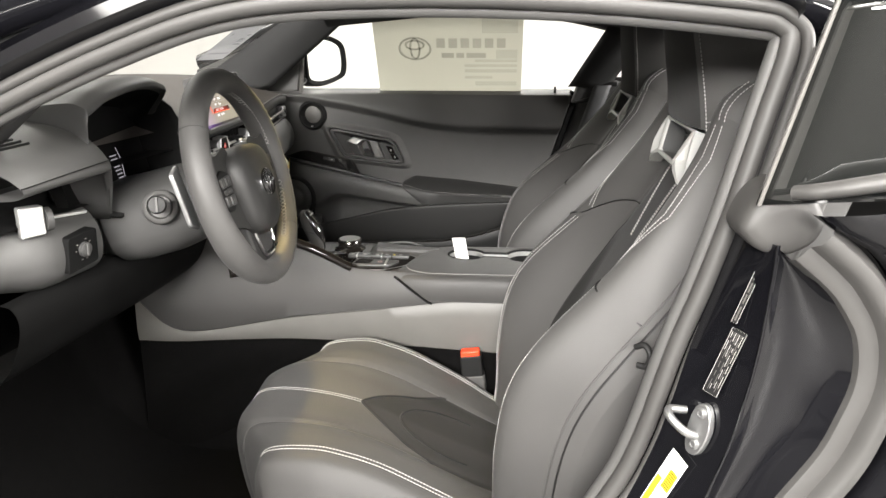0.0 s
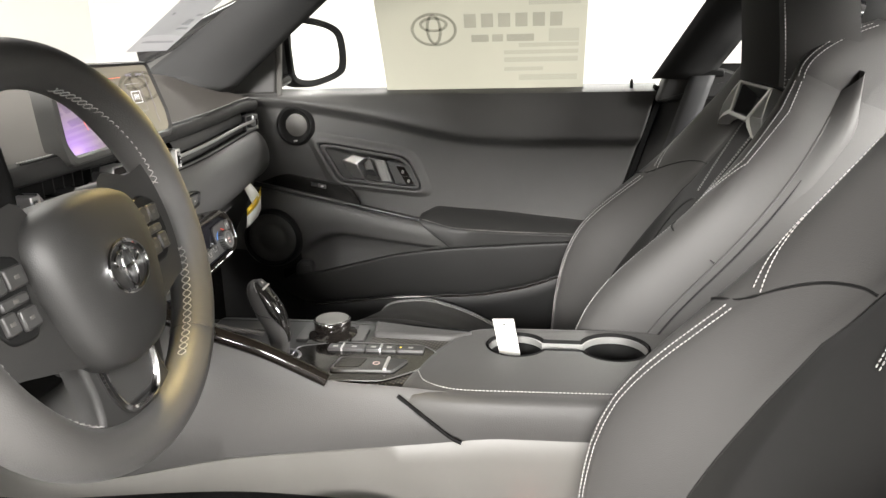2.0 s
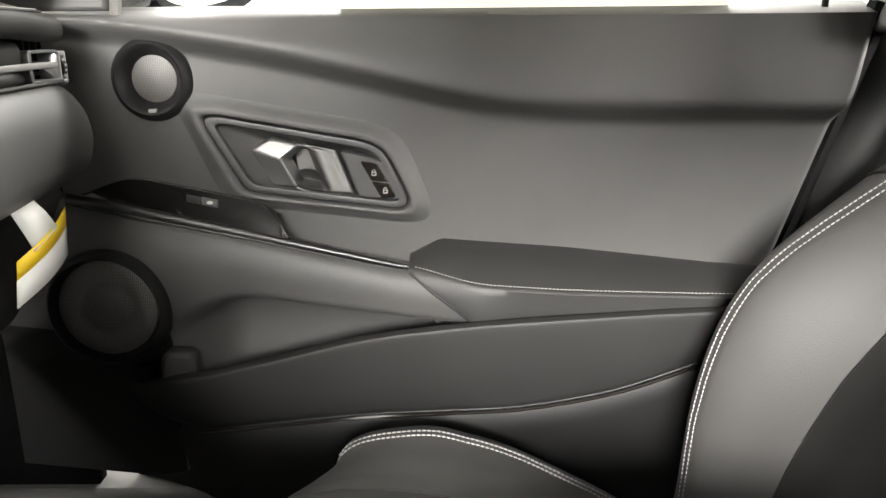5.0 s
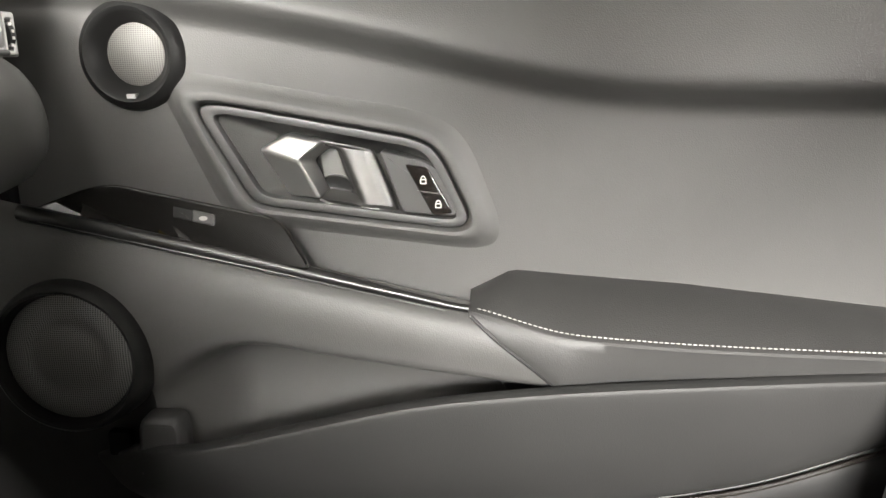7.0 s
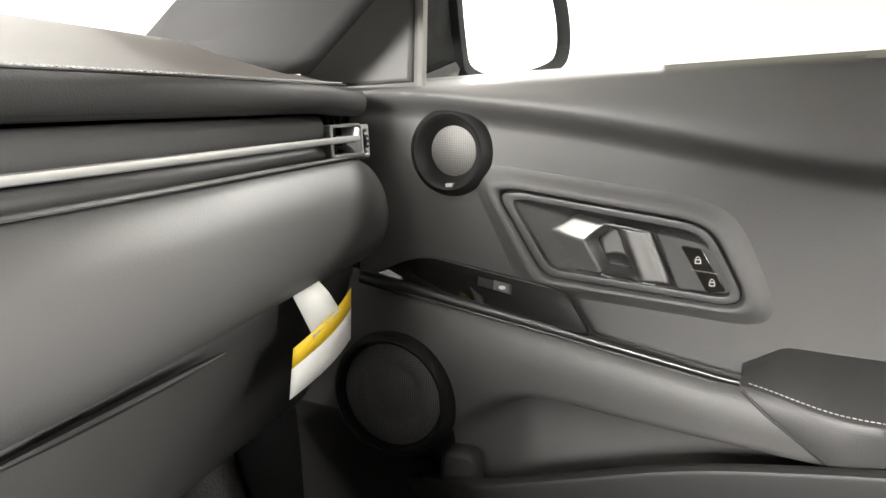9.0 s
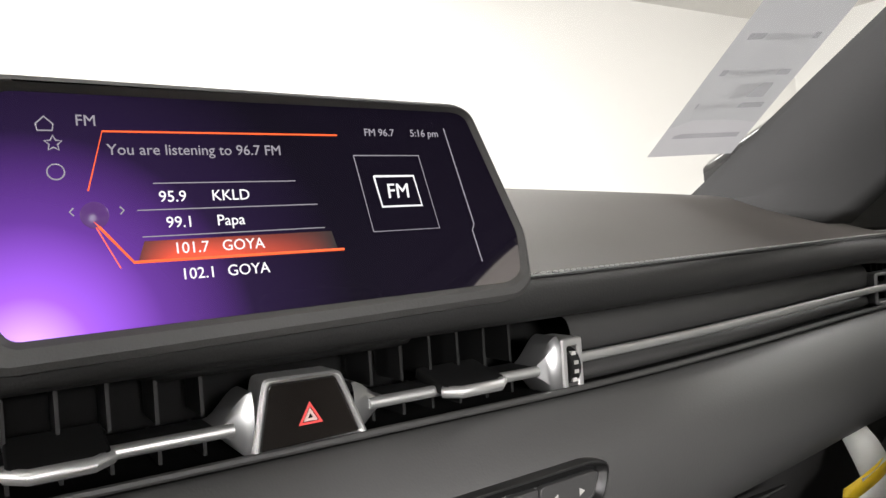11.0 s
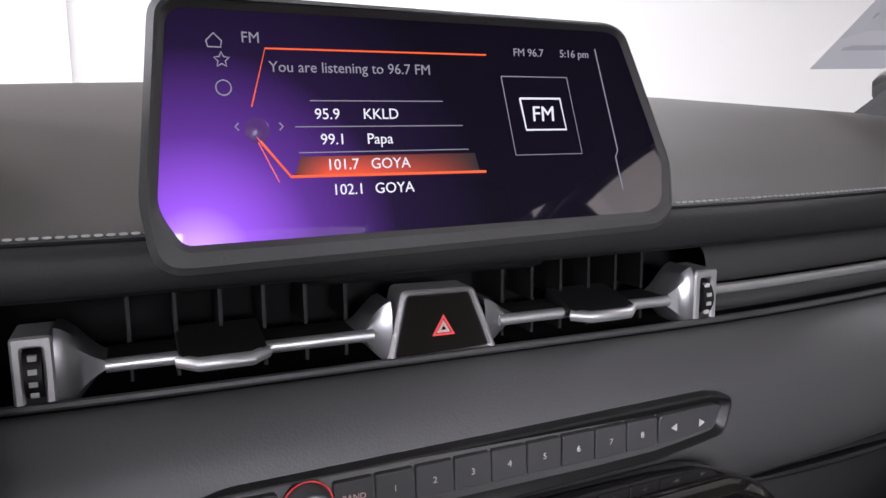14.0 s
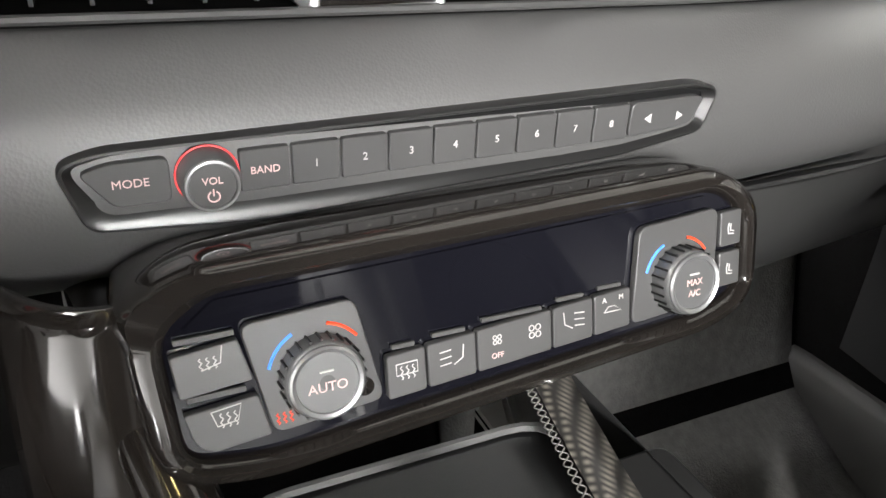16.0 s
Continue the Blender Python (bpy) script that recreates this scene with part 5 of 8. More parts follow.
# deck around the selector
deck = [(-0.46, -0.045), (-0.215, -0.045), (-0.13, -0.030), (-0.09, 0.045), (-0.055, 0.140), (-0.12, 0.164), (-0.215, 0.182), (-0.46, 0.188)]
DECK_SHIFT = Vector((0.006, -0.028, 0.013))
dm = Matrix.Translation(DECK_SHIFT)
part("deck", Geo().prism(rounded(deck, 0.012), dm, 0.636, 0.003, 0.60), FRAME, con, "black deck round the selector")
part("carbon_inlay", Geo().prism(rounded([(-0.205, 0.093), (-0.128, 0.089), (-0.098, 0.062), (-0.122, 0.008), (-0.165, -0.028), (-0.210, -0.040), (-0.13, -0.027), (-0.092, 0.045), (-0.062, 0.128), (-0.12, 0.156), (-0.200, 0.168)], 0.004, 3), dm, 0.6372, 0.0006, 0.63), CARBON, con, "woven carbon inlay")
bez = rounded([(-0.300, -0.035), (-0.160, -0.030), (-0.118, 0.005), (-0.100, 0.060), (-0.125, 0.085), (-0.250, 0.088), (-0.300, 0.070)], 0.012)
part("button_bezel", Geo().prism(bez, dm, 0.6405, 0.002, 0.63), PIANO, con, "gloss black button bezel")
row_m = Matrix.Translation(Vector((-0.180, 0.066, 0.640)) + DECK_SHIFT)
for i, (a0, a1) in enumerate(((-0.074, -0.055), (-0.054, -0.022), (-0.021, 0.000), (0.001, 0.022), (0.023, 0.060))):
    b = part("console_button", Geo().box((a0, -0.009, 0), (a1, 0.009, 0.0045), 0.0012, row_m), BUTTON, con)
    part("button_mark", Geo().box(((a0 + a1) / 2 - 0.0035, -0.003, 0.0044), ((a0 + a1) / 2 + 0.0035, 0.002, 0.0047), 0.0005, row_m), WHITE_MARK, b)
for a in (-0.0545, -0.0005):
    part("button_divider", Geo().box((a - 0.0012, -0.009, 0), (a + 0.0012, 0.010, 0.0055), 0.0005, row_m), SATIN, con)
part("indicator_lamp", Geo().box((0.026, -0.002, 0.0044), (0.029, 0.001, 0.0049), 0.0004, row_m), lit("yellow_indicator", (1.0, 0.75, 0.05), 1.2), con)
pb = part("parking_brake_switch", Geo().prism(rounded([(-0.235, -0.008), (-0.150, -0.006), (-0.135, 0.030), (-0.230, 0.034)], 0.006), dm, 0.6445, 0.002, 0.638), BUTTON, con)
part("switch_dish", Geo().prism(rounded([(-0.231, -0.003), (-0.196, -0.001), (-0.190, 0.028), (-0.226, 0.030)], 0.006), dm, 0.6450, 0.001, 0.64), PIANO, pb)
part("switch_edge", Geo().box((-0.1640, -0.006, 0.6440), (-0.1600, 0.031, 0.6465), 0.0008, dm), SATIN, pb)
part("brake_mark", Geo().ring(ellipse(-0.176, 0.013, 0.0048, 0.0048, 20), ellipse(-0.176, 0.013, 0.0034, 0.0034, 20), dm, 0.6449, 0.6440), PINK_MARK, pb)
part("bezel_line", Geo().tube([dm @ Vector((q.x, q.y, 0.6405)) for q in bez] , 0.0007, 5, closed=True), RIM_METAL, con)
part("deck_pad", Geo().prism(list(reversed(rounded([(-0.200, 0.136), (-0.126, 0.114), (-0.050, 0.098), (-0.080, 0.080), (-0.196, 0.087)], 0.006, 4))), Matrix(), 0.6585, 0.004, 0.64), LEATHER, con, "padded leather strip beside the carbon deck")
# open tray ahead of the selector
part("tray", Geo().prism(rounded([(-0.50, -0.055), (-0.335, -0.05), (-0.325, 0.135), (-0.50, 0.14)], 0.02), dm, 0.6375, 0.0015, 0.63), DARK, con)
part("tray_lip", Geo().tube([dm @ Vector((q.x, q.y, 0.6385)) for q in rounded([(-0.50, -0.05), (-0.345, -0.045), (-0.335, 0.125), (-0.50, 0.135)], 0.03)], 0.003, 6, closed=True), SOFT, con)
# padded inner edge with cross stitching, going down from under the climate panel
lace_path = spline([(-0.515, 0.096, 0.672), (-0.47, 0.090, 0.664), (-0.42, 0.085, 0.655), (-0.36, 0.083, 0.648)], 60)
for k in range(2):
    part("lacing", Geo().tube([q + Vector((0.0, 0.0026 * math.sin(i * 0.55 + math.pi * k), 0.004)) for i, q in enumerate(spline(lace_path, 170))], 0.00055, 4), HARD, con, "grey cross stitching")
part("carbon_edge", Geo().grid([[q + Vector((0, d, h)) for d, h in ((0.004, 0.004), (0.012, 0.004), (0.035, -0.006), (0.042, -0.02))] for q in lace_path]), CARBON, con)

CAP_GLOSS = material("polished_black", (0.008, 0.0075, 0.007), 0.05, coat=0.5, wear=0.1)
# gear selector: a leather grip that swells and leans forward, a gloss rear face with a button near its top
gs = thing("gear_selector", (-0.310, 0.008, 0.65), "black electronic gear selector lever with a gloss rear face", "gear selector")
GRIP = [(-0.319, 0.636, -0.297, 0.636, 0.0105), (-0.3195, 0.665, -0.295, 0.664, 0.0110), (-0.324, 0.690, -0.294, 0.683, 0.0122), (-0.333, 0.709, -0.2945, 0.701, 0.0142), (-0.341, 0.727, -0.298, 0.718, 0.0155),
        (-0.3450, 0.742, -0.306, 0.734, 0.0155), (-0.3445, 0.754, -0.316, 0.748, 0.0142), (-0.341, 0.7605, -0.3255, 0.7570, 0.0110), (-0.336, 0.7625, -0.331, 0.7613, 0.0045)]
grip_front = spline([(a, 0.008, b) for a, b, c, d, w in GRIP], 41)
grip_rear = spline([(c, 0.008, d) for a, b, c, d, w in GRIP], 41)
grip_wide = [q.x for q in spline([(w, 0, 0) for a, b, c, d, w in GRIP], 41)]


def grip_point(i, a, lift=0.0):
    """A point on the grip's skin: ring i, turned by a from the rear."""
    mid, reach = (grip_front[i] + grip_rear[i]) / 2, (grip_rear[i] - grip_front[i]) / 2
    c, k = math.cos(a), math.sin(a)
    out = Vector((reach.x * c, grip_wide[i] * k, reach.z * c))
    square = 1 / (abs(c) ** 2.6 + abs(k) ** 2.6) ** (1 / 2.6)
    return mid + out * square + out.normalized() * lift


rings = [[grip_point(i, 2 * math.pi * k / 32) for k in range(32)] for i in range(41)]
part("lever", Geo().grid(rings, close_v=True).fan(rings[-1]), LEATHER, gs)
cap_half = lambda i: 0.30 + 1.02 * smooth((i - 8) / 13)
part("selector_cap", Geo().grid([[grip_point(i, cap_half(i) * (k / 8 - 1), 0.0010) for k in range(17)] for i in range(8, 40)]), CAP_GLOSS, gs, "gloss black face of the selector", thick=0.0015)
for s_ in (-1, 1):
    part("lever_seam", Geo().tube([grip_point(18, s_ * (1.30 + 1.05 * k / 10), 0.0002) for k in range(11)] + [grip_point(18 + k, s_ * (2.35 + 0.02 * k), 0.0002) for k in range(1, 14)], 0.0007, 6), DARK, gs)
    # metal strip put in for the highlight along the cap's upper edge
    part("cap_highlight", Geo().tube([grip_point(i, s_ * (cap_half(i) + 0.03), 0.0006) for i in range(30, 40)], 0.0007, 6), RIM_METAL, gs, "thin bright strip for the cap's edge highlight")
slope = (grip_rear[35] - grip_rear[30]).normalized()
face_m = axes(grip_rear[33], (0, 1, 0), slope, Vector((0, 1, 0)).cross(slope))
park = part("park_button", Geo().prism(rounded([(-0.0085, 0.000), (0.0085, 0.000), (0.0075, 0.011), (-0.0075, 0.011)], 0.003, 4), face_m, 0.0026, 0.0006), FRAME, gs)
part("park_mark", Geo().box((-0.0016, 0.004, 0.0024), (0.0016, 0.007, 0.0028), 0.0004, face_m), WHITE_MARK, park)
part("button_bar", Geo().box((-0.0100, -0.0030, 0.0), (0.0100, -0.0005, 0.0030), 0.0006, face_m), SATIN, gs, "bright bar under the button")
for i in (23, 25, 27):
    c = grip_point(i, 0.0, 0.0016)
    part("gear_mark", Geo().tube([c + Vector((0, -0.0012, 0)), c + Vector((0, 0.0012, 0))], 0.0004, 5), WHITE_MARK, gs)
part("boot_ring", Geo().tube([(-0.312 + 0.030 * math.cos(k), 0.008 + 0.026 * math.sin(k), 0.6515) for k in [2 * math.pi * j / 32 for j in range(32)]], 0.0030, 8, closed=True), RIM_METAL, gs, "bright ring round the lever's foot")

# rotary controller
KNOB_TOP = material("grey_touch_pad", (0.11, 0.107, 0.10), 0.30, grain=0.05, grain_size=0.0006)
rc = thing("rotary_controller", (-0.262, 0.118, 0.636), "black rotary controller knob with a bright ring", "control knob")
km = Matrix.Translation((-0.262, 0.118, 0.636))
part("controller_base", Geo().revolve([(0.036, 0.0), (0.035, 0.006), (0.027, 0.010), (0.0255, 0.013)], km, 48), PIANO, rc)
part("controller_knob", Geo().revolve([(0.0255, 0.011), (0.0265, 0.014), (0.0265, 0.023), (0.0250, 0.0255), (0.0245, 0.0285)], km, 48), PIANO, rc)
part("knob_ring", Geo().tube([km @ Vector((0.0255 * math.cos(k), 0.0255 * math.sin(k), 0.0268)) for k in [2 * math.pi * j / 48 for j in range(48)]], 0.0014, 6, closed=True), CHROME, rc)
part("knob_face", Geo().revolve([(0.0248, 0.0265), (0.0235, 0.0292), (0.0001, 0.0296)], km, 48), KNOB_TOP, rc)
for s in (-1, 1):
    part("menu_button", Geo().box((-0.292, 0.118 + s * 0.030 - 0.007, 0.636), (-0.232, 0.118 + s * 0.030 + 0.007, 0.6405), 0.003), BUTTON, rc)
part("menu_button", Geo().box((-0.312, 0.095, 0.636), (-0.294, 0.141, 0.6405), 0.003), BUTTON, rc)
part("menu_button", Geo().box((-0.230, 0.095, 0.636), (-0.212, 0.141, 0.6405), 0.003), BUTTON, rc)

rc.location = rc.location + DECK_SHIFT

# armrest pad with two cup wells
arm_out = [(-0.128, -0.070), (-0.118, -0.088), (-0.05, -0.098), (0.46, -0.098), (0.46, 0.128), (-0.03, 0.128), (-0.062, 0.115), (-0.078, 0.085), (-0.108, 0.02)]
cups = ((0.012, 0.068, 0.040), (0.145, 0.066, 0.046))
pts = rounded(arm_out, 0.025, 5)


def slot_outline(grow_by=0.0):
    """Two round wells joined by a narrow neck."""
    out = []
    (ax, ay, ar), (bx, by, br) = ((a, b, r + grow_by) for a, b, r in cups)
    neck = 0.016 + grow_by
    a0, b0 = math.asin(neck / ar), math.asin(neck / br)
    for i in range(29):
        t = a0 + (2 * math.pi - 2 * a0) * i / 28
        out.append(Vector((ax + ar * math.cos(t), ay + ar * math.sin(t))))
    for i in range(29):
        t = -math.pi + b0 + (2 * math.pi - 2 * b0) * i / 28
        out.append(Vector((bx + br * math.cos(t), by + br * math.sin(t))))
    return out


def pad_top():
    """The padded top as a sheet with the slot cut out."""
    b = bmesh.new()
    ring_o, ring_i = [b.verts.new((q.x, q.y, 0.6545)) for q in grow(pts, -0.010)], [b.verts.new((q.x, q.y, 0.6535)) for q in slot_outline(0.003)]
    es = [b.edges.new((r[i], r[(i + 1) % len(r)])) for r in (ring_o, ring_i) for i in range(len(r))]
    bmesh.ops.triangle_fill(b, use_beauty=True, edges=es)
    me = bpy.data.meshes.new("armrest")
    b.to_mesh(me)
    g = Geo()
    g.v, g.f = [tuple(v.co) for v in me.vertices], [tuple(p.vertices) for p in me.polygons]
    b.free()
    rows = []
    for d, z in ((-0.010, 0.6545), (-0.005, 0.6541), (0.001, 0.6515), (0.005, 0.645), (0.0075, 0.632), (0.0075, 0.616), (0.005, 0.604), (-0.002, 0.600)):
        rows.append([Vector((q.x, q.y, z)) for q in grow(pts, d)])
    g.grid(rows, close_v=True)
    return g


armr = part("armrest", pad_top(), LEATHER, con, "black leather armrest pad")
front = [Vector((q.x, q.y, 0.6552)) for q in spline([(-0.112, -0.030, 0), (-0.098, -0.058, 0), (-0.06, -0.077, 0), (0.0, -0.079, 0), (0.14, -0.078, 0), (0.42, -0.078, 0)], 140)]
part("stitching", Geo().dashes(front, 0.0046, 0.0034, 0.0007), THREAD, armr, "pale stitching")
slot = slot_outline()
part("cup_liner", Geo().grid([[Vector((*q, z)) for q in slot] for z in (0.6545, 0.60, 0.585)], close_v=True).fan([Vector((*q, 0.585)) for q in slot], True), DARK, con)
part("cup_rim", Geo().ring(slot_outline(-0.0003), slot_outline(-0.0028), Matrix(), 0.6495, 0.640, 0.0008), SATIN, con, "satin silver cup rim")

# ---- loose cards ----
tag = thing("paper_tag", (-0.002, 0.07, 0.60), "small white paper tag standing in a cup well", "tag")
tm = axes((-0.0215, 0.068, 0.690), (1, 0.06, 0), (0.17, 0.10, -1), (-0.06, 1, 0.1))
part("tag_card", Geo().prism([(0, 0), (0.029, 0), (0.029, 0.098), (0, 0.098)], tm, 0.0008, base=0.0), CARD, tag)
part("tag_hole", Geo().prism(ellipse(0.0145, 0.008, 0.0016, 0.0016, 12), tm, 0.0002, base=-0.0004), DARK, tag)
warn = thing("warning_card", (-0.515, 0.49, 0.78), "white and yellow warning card hanging under the dashboard", "card")
rows = []
for i in range(9):
    t = i / 8
    a, b = Vector((-0.518, 0.541, 0.781)).lerp(Vector((-0.512, 0.444, 0.758)), t), Vector((-0.520, 0.537, 0.737)).lerp(Vector((-0.512, 0.434, 0.722)), t)
    bow = Vector((0.006 * math.sin(math.pi * t), 0, 0.001 * math.sin(math.pi * t)))
    rows.append([a + bow, a.lerp(b, 0.40) + bow, a.lerp(b, 0.7) + bow, b + bow])
part("card_body", Geo().grid([r[1:] for r in rows]), CARD, warn, thick=0.0006)
part("card_band", Geo().grid([r[:2] for r in rows]), YELLOW, warn, "yellow printed band", thick=0.0006)
part("card_flap", Geo().grid([[Vector((-0.508, 0.466, 0.760)), Vector((-0.508, 0.506, 0.771))], [Vector((-0.514, 0.463, 0.778)), Vector((-0.515, 0.503, 0.786))], [Vector((-0.522, 0.461, 0.797)), Vector((-0.523, 0.500, 0.797))]]), CARD, warn, thick=0.0006)

# ---- far door ----
door = thing("passenger_door", (-0.15, 0.72, 0.42), "closed black passenger door with leather armrest and speakers", "door")
CREASE = [(-0.60, 0.952), (-0.50, 0.942), (-0.367, 0.920), (-0.27, 0.899), (-0.182, 0.877), (-0.096, 0.862), (0.0, 0.858), (0.3, 0.855)]
STRIP = [(-0.64, 0.777), (-0.557, 0.759), (-0.377, 0.721), (-0.21, 0.683)]
DOOR_REAR = [(0.40, 0.085), (0.474, 0.114), (0.682, 0.197), (0.96, 0.285)]


def door_y(x, z):
    zc = soft_table(CREASE, x, 0.05)
    if z > zc:
        t = (z - zc) / max(0.01, 0.957 - zc)
        y = 0.676 + 0.024 * smooth(t)
    else:
        y = 0.676 + 0.022 * smooth((zc - z) / 0.026)
    return y + 0.045 * smooth((z - 0.944) / 0.016) ** 2


PULL = [(-0.442, 0.847), (-0.418, 0.850), (-0.252, 0.823), (-0.234, 0.810), (-0.206, 0.750), (-0.216, 0.736), (-0.388, 0.756), (-0.400, 0.762)]


def inside(poly, x, z):
    hit = False
    for (ax, az), (bx, bz) in zip(poly, poly[1:] + poly[:1]):
        if (az > z) != (bz > z) and x < ax + (bx - ax) * (z - az) / (bz - az):
            hit = not hit
    return hit


rows = []
for i in range(91):
    row = []
    for j in range(161):
        u = j / 160
        x = -0.62 + u * 0.89
        z0 = (soft_table(STRIP, x, 0.02) if x < -0.21 else 0.683 - 0.12 * smooth((x + 0.21) / 0.15)) - 0.012
        z = z0 + (0.960 - z0) * i / 90
        x += u * (lerp_table(DOOR_REAR, z) - 0.27)
        well = 0.036 if inside(PULL, x, z) or math.hypot(x + 0.485, z - 0.885) < 0.034 else 0.0
        row.append((x, door_y(x, z) + well, z))
    rows.append(row)
part("upper_panel", Geo().grid(rows), SOFT, door, thick=0.012)

RAIL_LOW = [(-0.70, 0.62), (-0.52, 0.60), (-0.482, 0.602), (-0.444, 0.632), (-0.399, 0.647), (-0.32, 0.634), (-0.213, 0.620), (-0.142, 0.612), (-0.08, 0.606)]
# rail below the gloss strip, swelling towards the cabin, with a hollow under it
rows = []
for j in range(81):
    x = -0.68 + 0.60 * j / 80
    zs = soft_table(STRIP, x, 0.02) if x < -0.21 else 0.683 - 0.22 * (x + 0.21)
    hollow = 0.060 * smooth((x + 0.485) / 0.075)
    low = max(0.02, zs - soft_table(RAIL_LOW, x, 0.03))
    prof = [(0.672, zs + 0.002), (0.660, zs - 0.004), (0.651, zs - 0.18 * low), (0.647, zs - 0.42 * low), (0.649, zs - 0.68 * low), (0.655, zs - 0.88 * low), (0.664 + hollow * 0.35, zs - low),
            (0.668 + hollow * 0.85, zs - low - 0.012), (0.670 + hollow, zs - low - 0.035), (0.670 + hollow, zs - low - 0.08), (0.668 + hollow * 0.8, zs - low - 0.18)]
    rows.append([Vector((x, q.x, q.y)) for q in spline([(a, b, 0) for a, b in prof], 31)])
part("lower_rail", Geo().grid([r[:19] for r in rows]), SOFT, door)
part("lower_panel", Geo().grid([r[18:] for r in rows[26:]]), SOFT, door)
# front corner split off darker, the panel's gradual shade put into its colour
part("shaded_corner_panel", Geo().grid([r[18:] for r in rows[:27]]), DARK, door, "speaker corner of the door, darkened in place of shade")

# gloss strip and the black switch plate above it
strip = [(x, 0.6575, soft_table(STRIP, x, 0.02)) for x in [-0.575 + 0.362 * k / 40 for k in range(41)]]
part("trim_strip", Geo().tube(strip, lambda t: 0.0068 - 0.0035 * smooth((t - 0.55) / 0.45), 10), FRAME, door, "gloss black trim strip")
part("trim_line", Geo().tube([(x, y - 0.0060, z - 0.0032) for x, y, z in strip[2:-2]], 0.0005, 6), KNURL, door, "thin bright strip for the cap's edge highlight line")
plate = rounded([(-0.335, 0.714), (-0.362, 0.756), (-0.500, 0.783), (-0.522, 0.780), (-0.585, 0.757), (-0.55, 0.757), (-0.377, 0.722)], 0.012)
plate_m = axes((0, 0.668 - 0.25 * 0.76, 0.0), (1, 0, 0), (0, 0.25, 1), (0, -1, 0.25))
plate_ob = part("switch_plate", Geo().prism(plate, plate_m, 0.006, 0.002), CAP_GLOSS, door, "gloss black window switch plate")
for a, mat_, nm in ((-0.441, DARK, "switch_well"), (-0.424, BUTTON, "window_switch")):
    z0 = lerp_table([(-0.45, 0.7615), (-0.41, 0.754)], a)
    part(nm, Geo().prism(rounded([(a - 0.0085, z0 - 0.0035), (a + 0.0085, z0 - 0.007), (a + 0.0085, z0 + 0.002), (a - 0.0085, z0 + 0.0055)], 0.001, 2), plate_m, 0.0085 if nm != "switch_well" else 0.0066, 0.001), mat_, plate_ob)
part("switch_mark", Geo().prism(ellipse(-0.4235, 0.7555, 0.0035, 0.0018, 12), plate_m, 0.0089), WHITE_MARK, plate_ob)

# armrest
ARM_E = [(-0.212, 0.684), (-0.185, 0.677), (-0.14, 0.6665), (-0.06, 0.662), (0.13, 0.657), (0.28, 0.655)]
ARM_B = [(-0.212, 0.686), (-0.178, 0.7075), (-0.039, 0.696), (0.128, 0.675), (0.28, 0.664)]
ARM_Y = [(-0.212, 0.658), (-0.14, 0.640), (0.0, 0.632), (0.28, 0.630)]
ARM_TOP = material("dark_armrest_leather", (0.020, 0.0197, 0.0193), 0.5, grain=0.35, grain_size=0.0012, cells=True)
FRONT_Z = [(-0.212, 0.6795), (-0.19, 0.661), (-0.16, 0.637), (-0.133, 0.612), (-0.11, 0.600), (0.28, 0.590)]
FRONT_Y = [(-0.212, 0.6525), (-0.19, 0.6465), (-0.16, 0.645), (-0.133, 0.647), (-0.09, 0.664), (0.28, 0.668)]
top, front, edge = [], [], []
for j in range(61):
    x = -0.212 + 0.46 * j / 60
    e = Vector((x, soft_table(ARM_Y, x), soft_table(ARM_E, x, 0.02)))
    b = Vector((x, 0.705, lerp_table(ARM_B, x)))
    edge.append(e)
    row = [b + Vector((0, 0.006, -0.008))] + [b.lerp(e, k / 12) + Vector((0, 0, 0.006 * math.sin(math.pi * k / 12) ** 0.8)) for k in range(13)]
    top.append(row)
    foot = Vector((x, lerp_table(FRONT_Y, x), lerp_table(FRONT_Z, x)))
    short = min(1, (e.z - foot.z) / 0.05)
    front.append([e, e + Vector((0, -0.0015, -0.002)) * short] + [e.lerp(foot, k) + Vector((0, -0.006 * short * math.sin(math.pi * k) ** 0.7, 0)) for k in (0.15, 0.3, 0.5, 0.7, 0.85)] + [foot])
arm = part("armrest", Geo().grid(top), ARM_TOP, door, "black leather armrest with a pale stitched edge")
part("armrest_side", Geo().grid(front), SOFT_DARK, arm)
part("stitching", Geo().dashes([q + Vector((0.0, 0.002, 0.003)) for q in spline(edge[1:], 160)], 0.0042, 0.0030, 0.0006), DULL_THREAD, arm, "pale stitching")
part("seam", Geo().tube(spline([(-0.211, 0.652, 0.680), (-0.19, 0.6465, 0.661), (-0.16, 0.645, 0.637), (-0.133, 0.648, 0.612)], 16), 0.0014, 6), DARK, arm)

# map pocket
POCKET_T = [(-0.72, 0.497), (-0.60, 0.528), (-0.456, 0.567), (-0.374, 0.586), (-0.258, 0.6155), (-0.138, 0.629), (0.08, 0.643), (0.24, 0.650)]
POCKET_B = [(-0.72, 0.46), (-0.264, 0.508), (-0.087, 0.515), (0.02, 0.535), (0.075, 0.556), (0.24, 0.62)]
rows = []
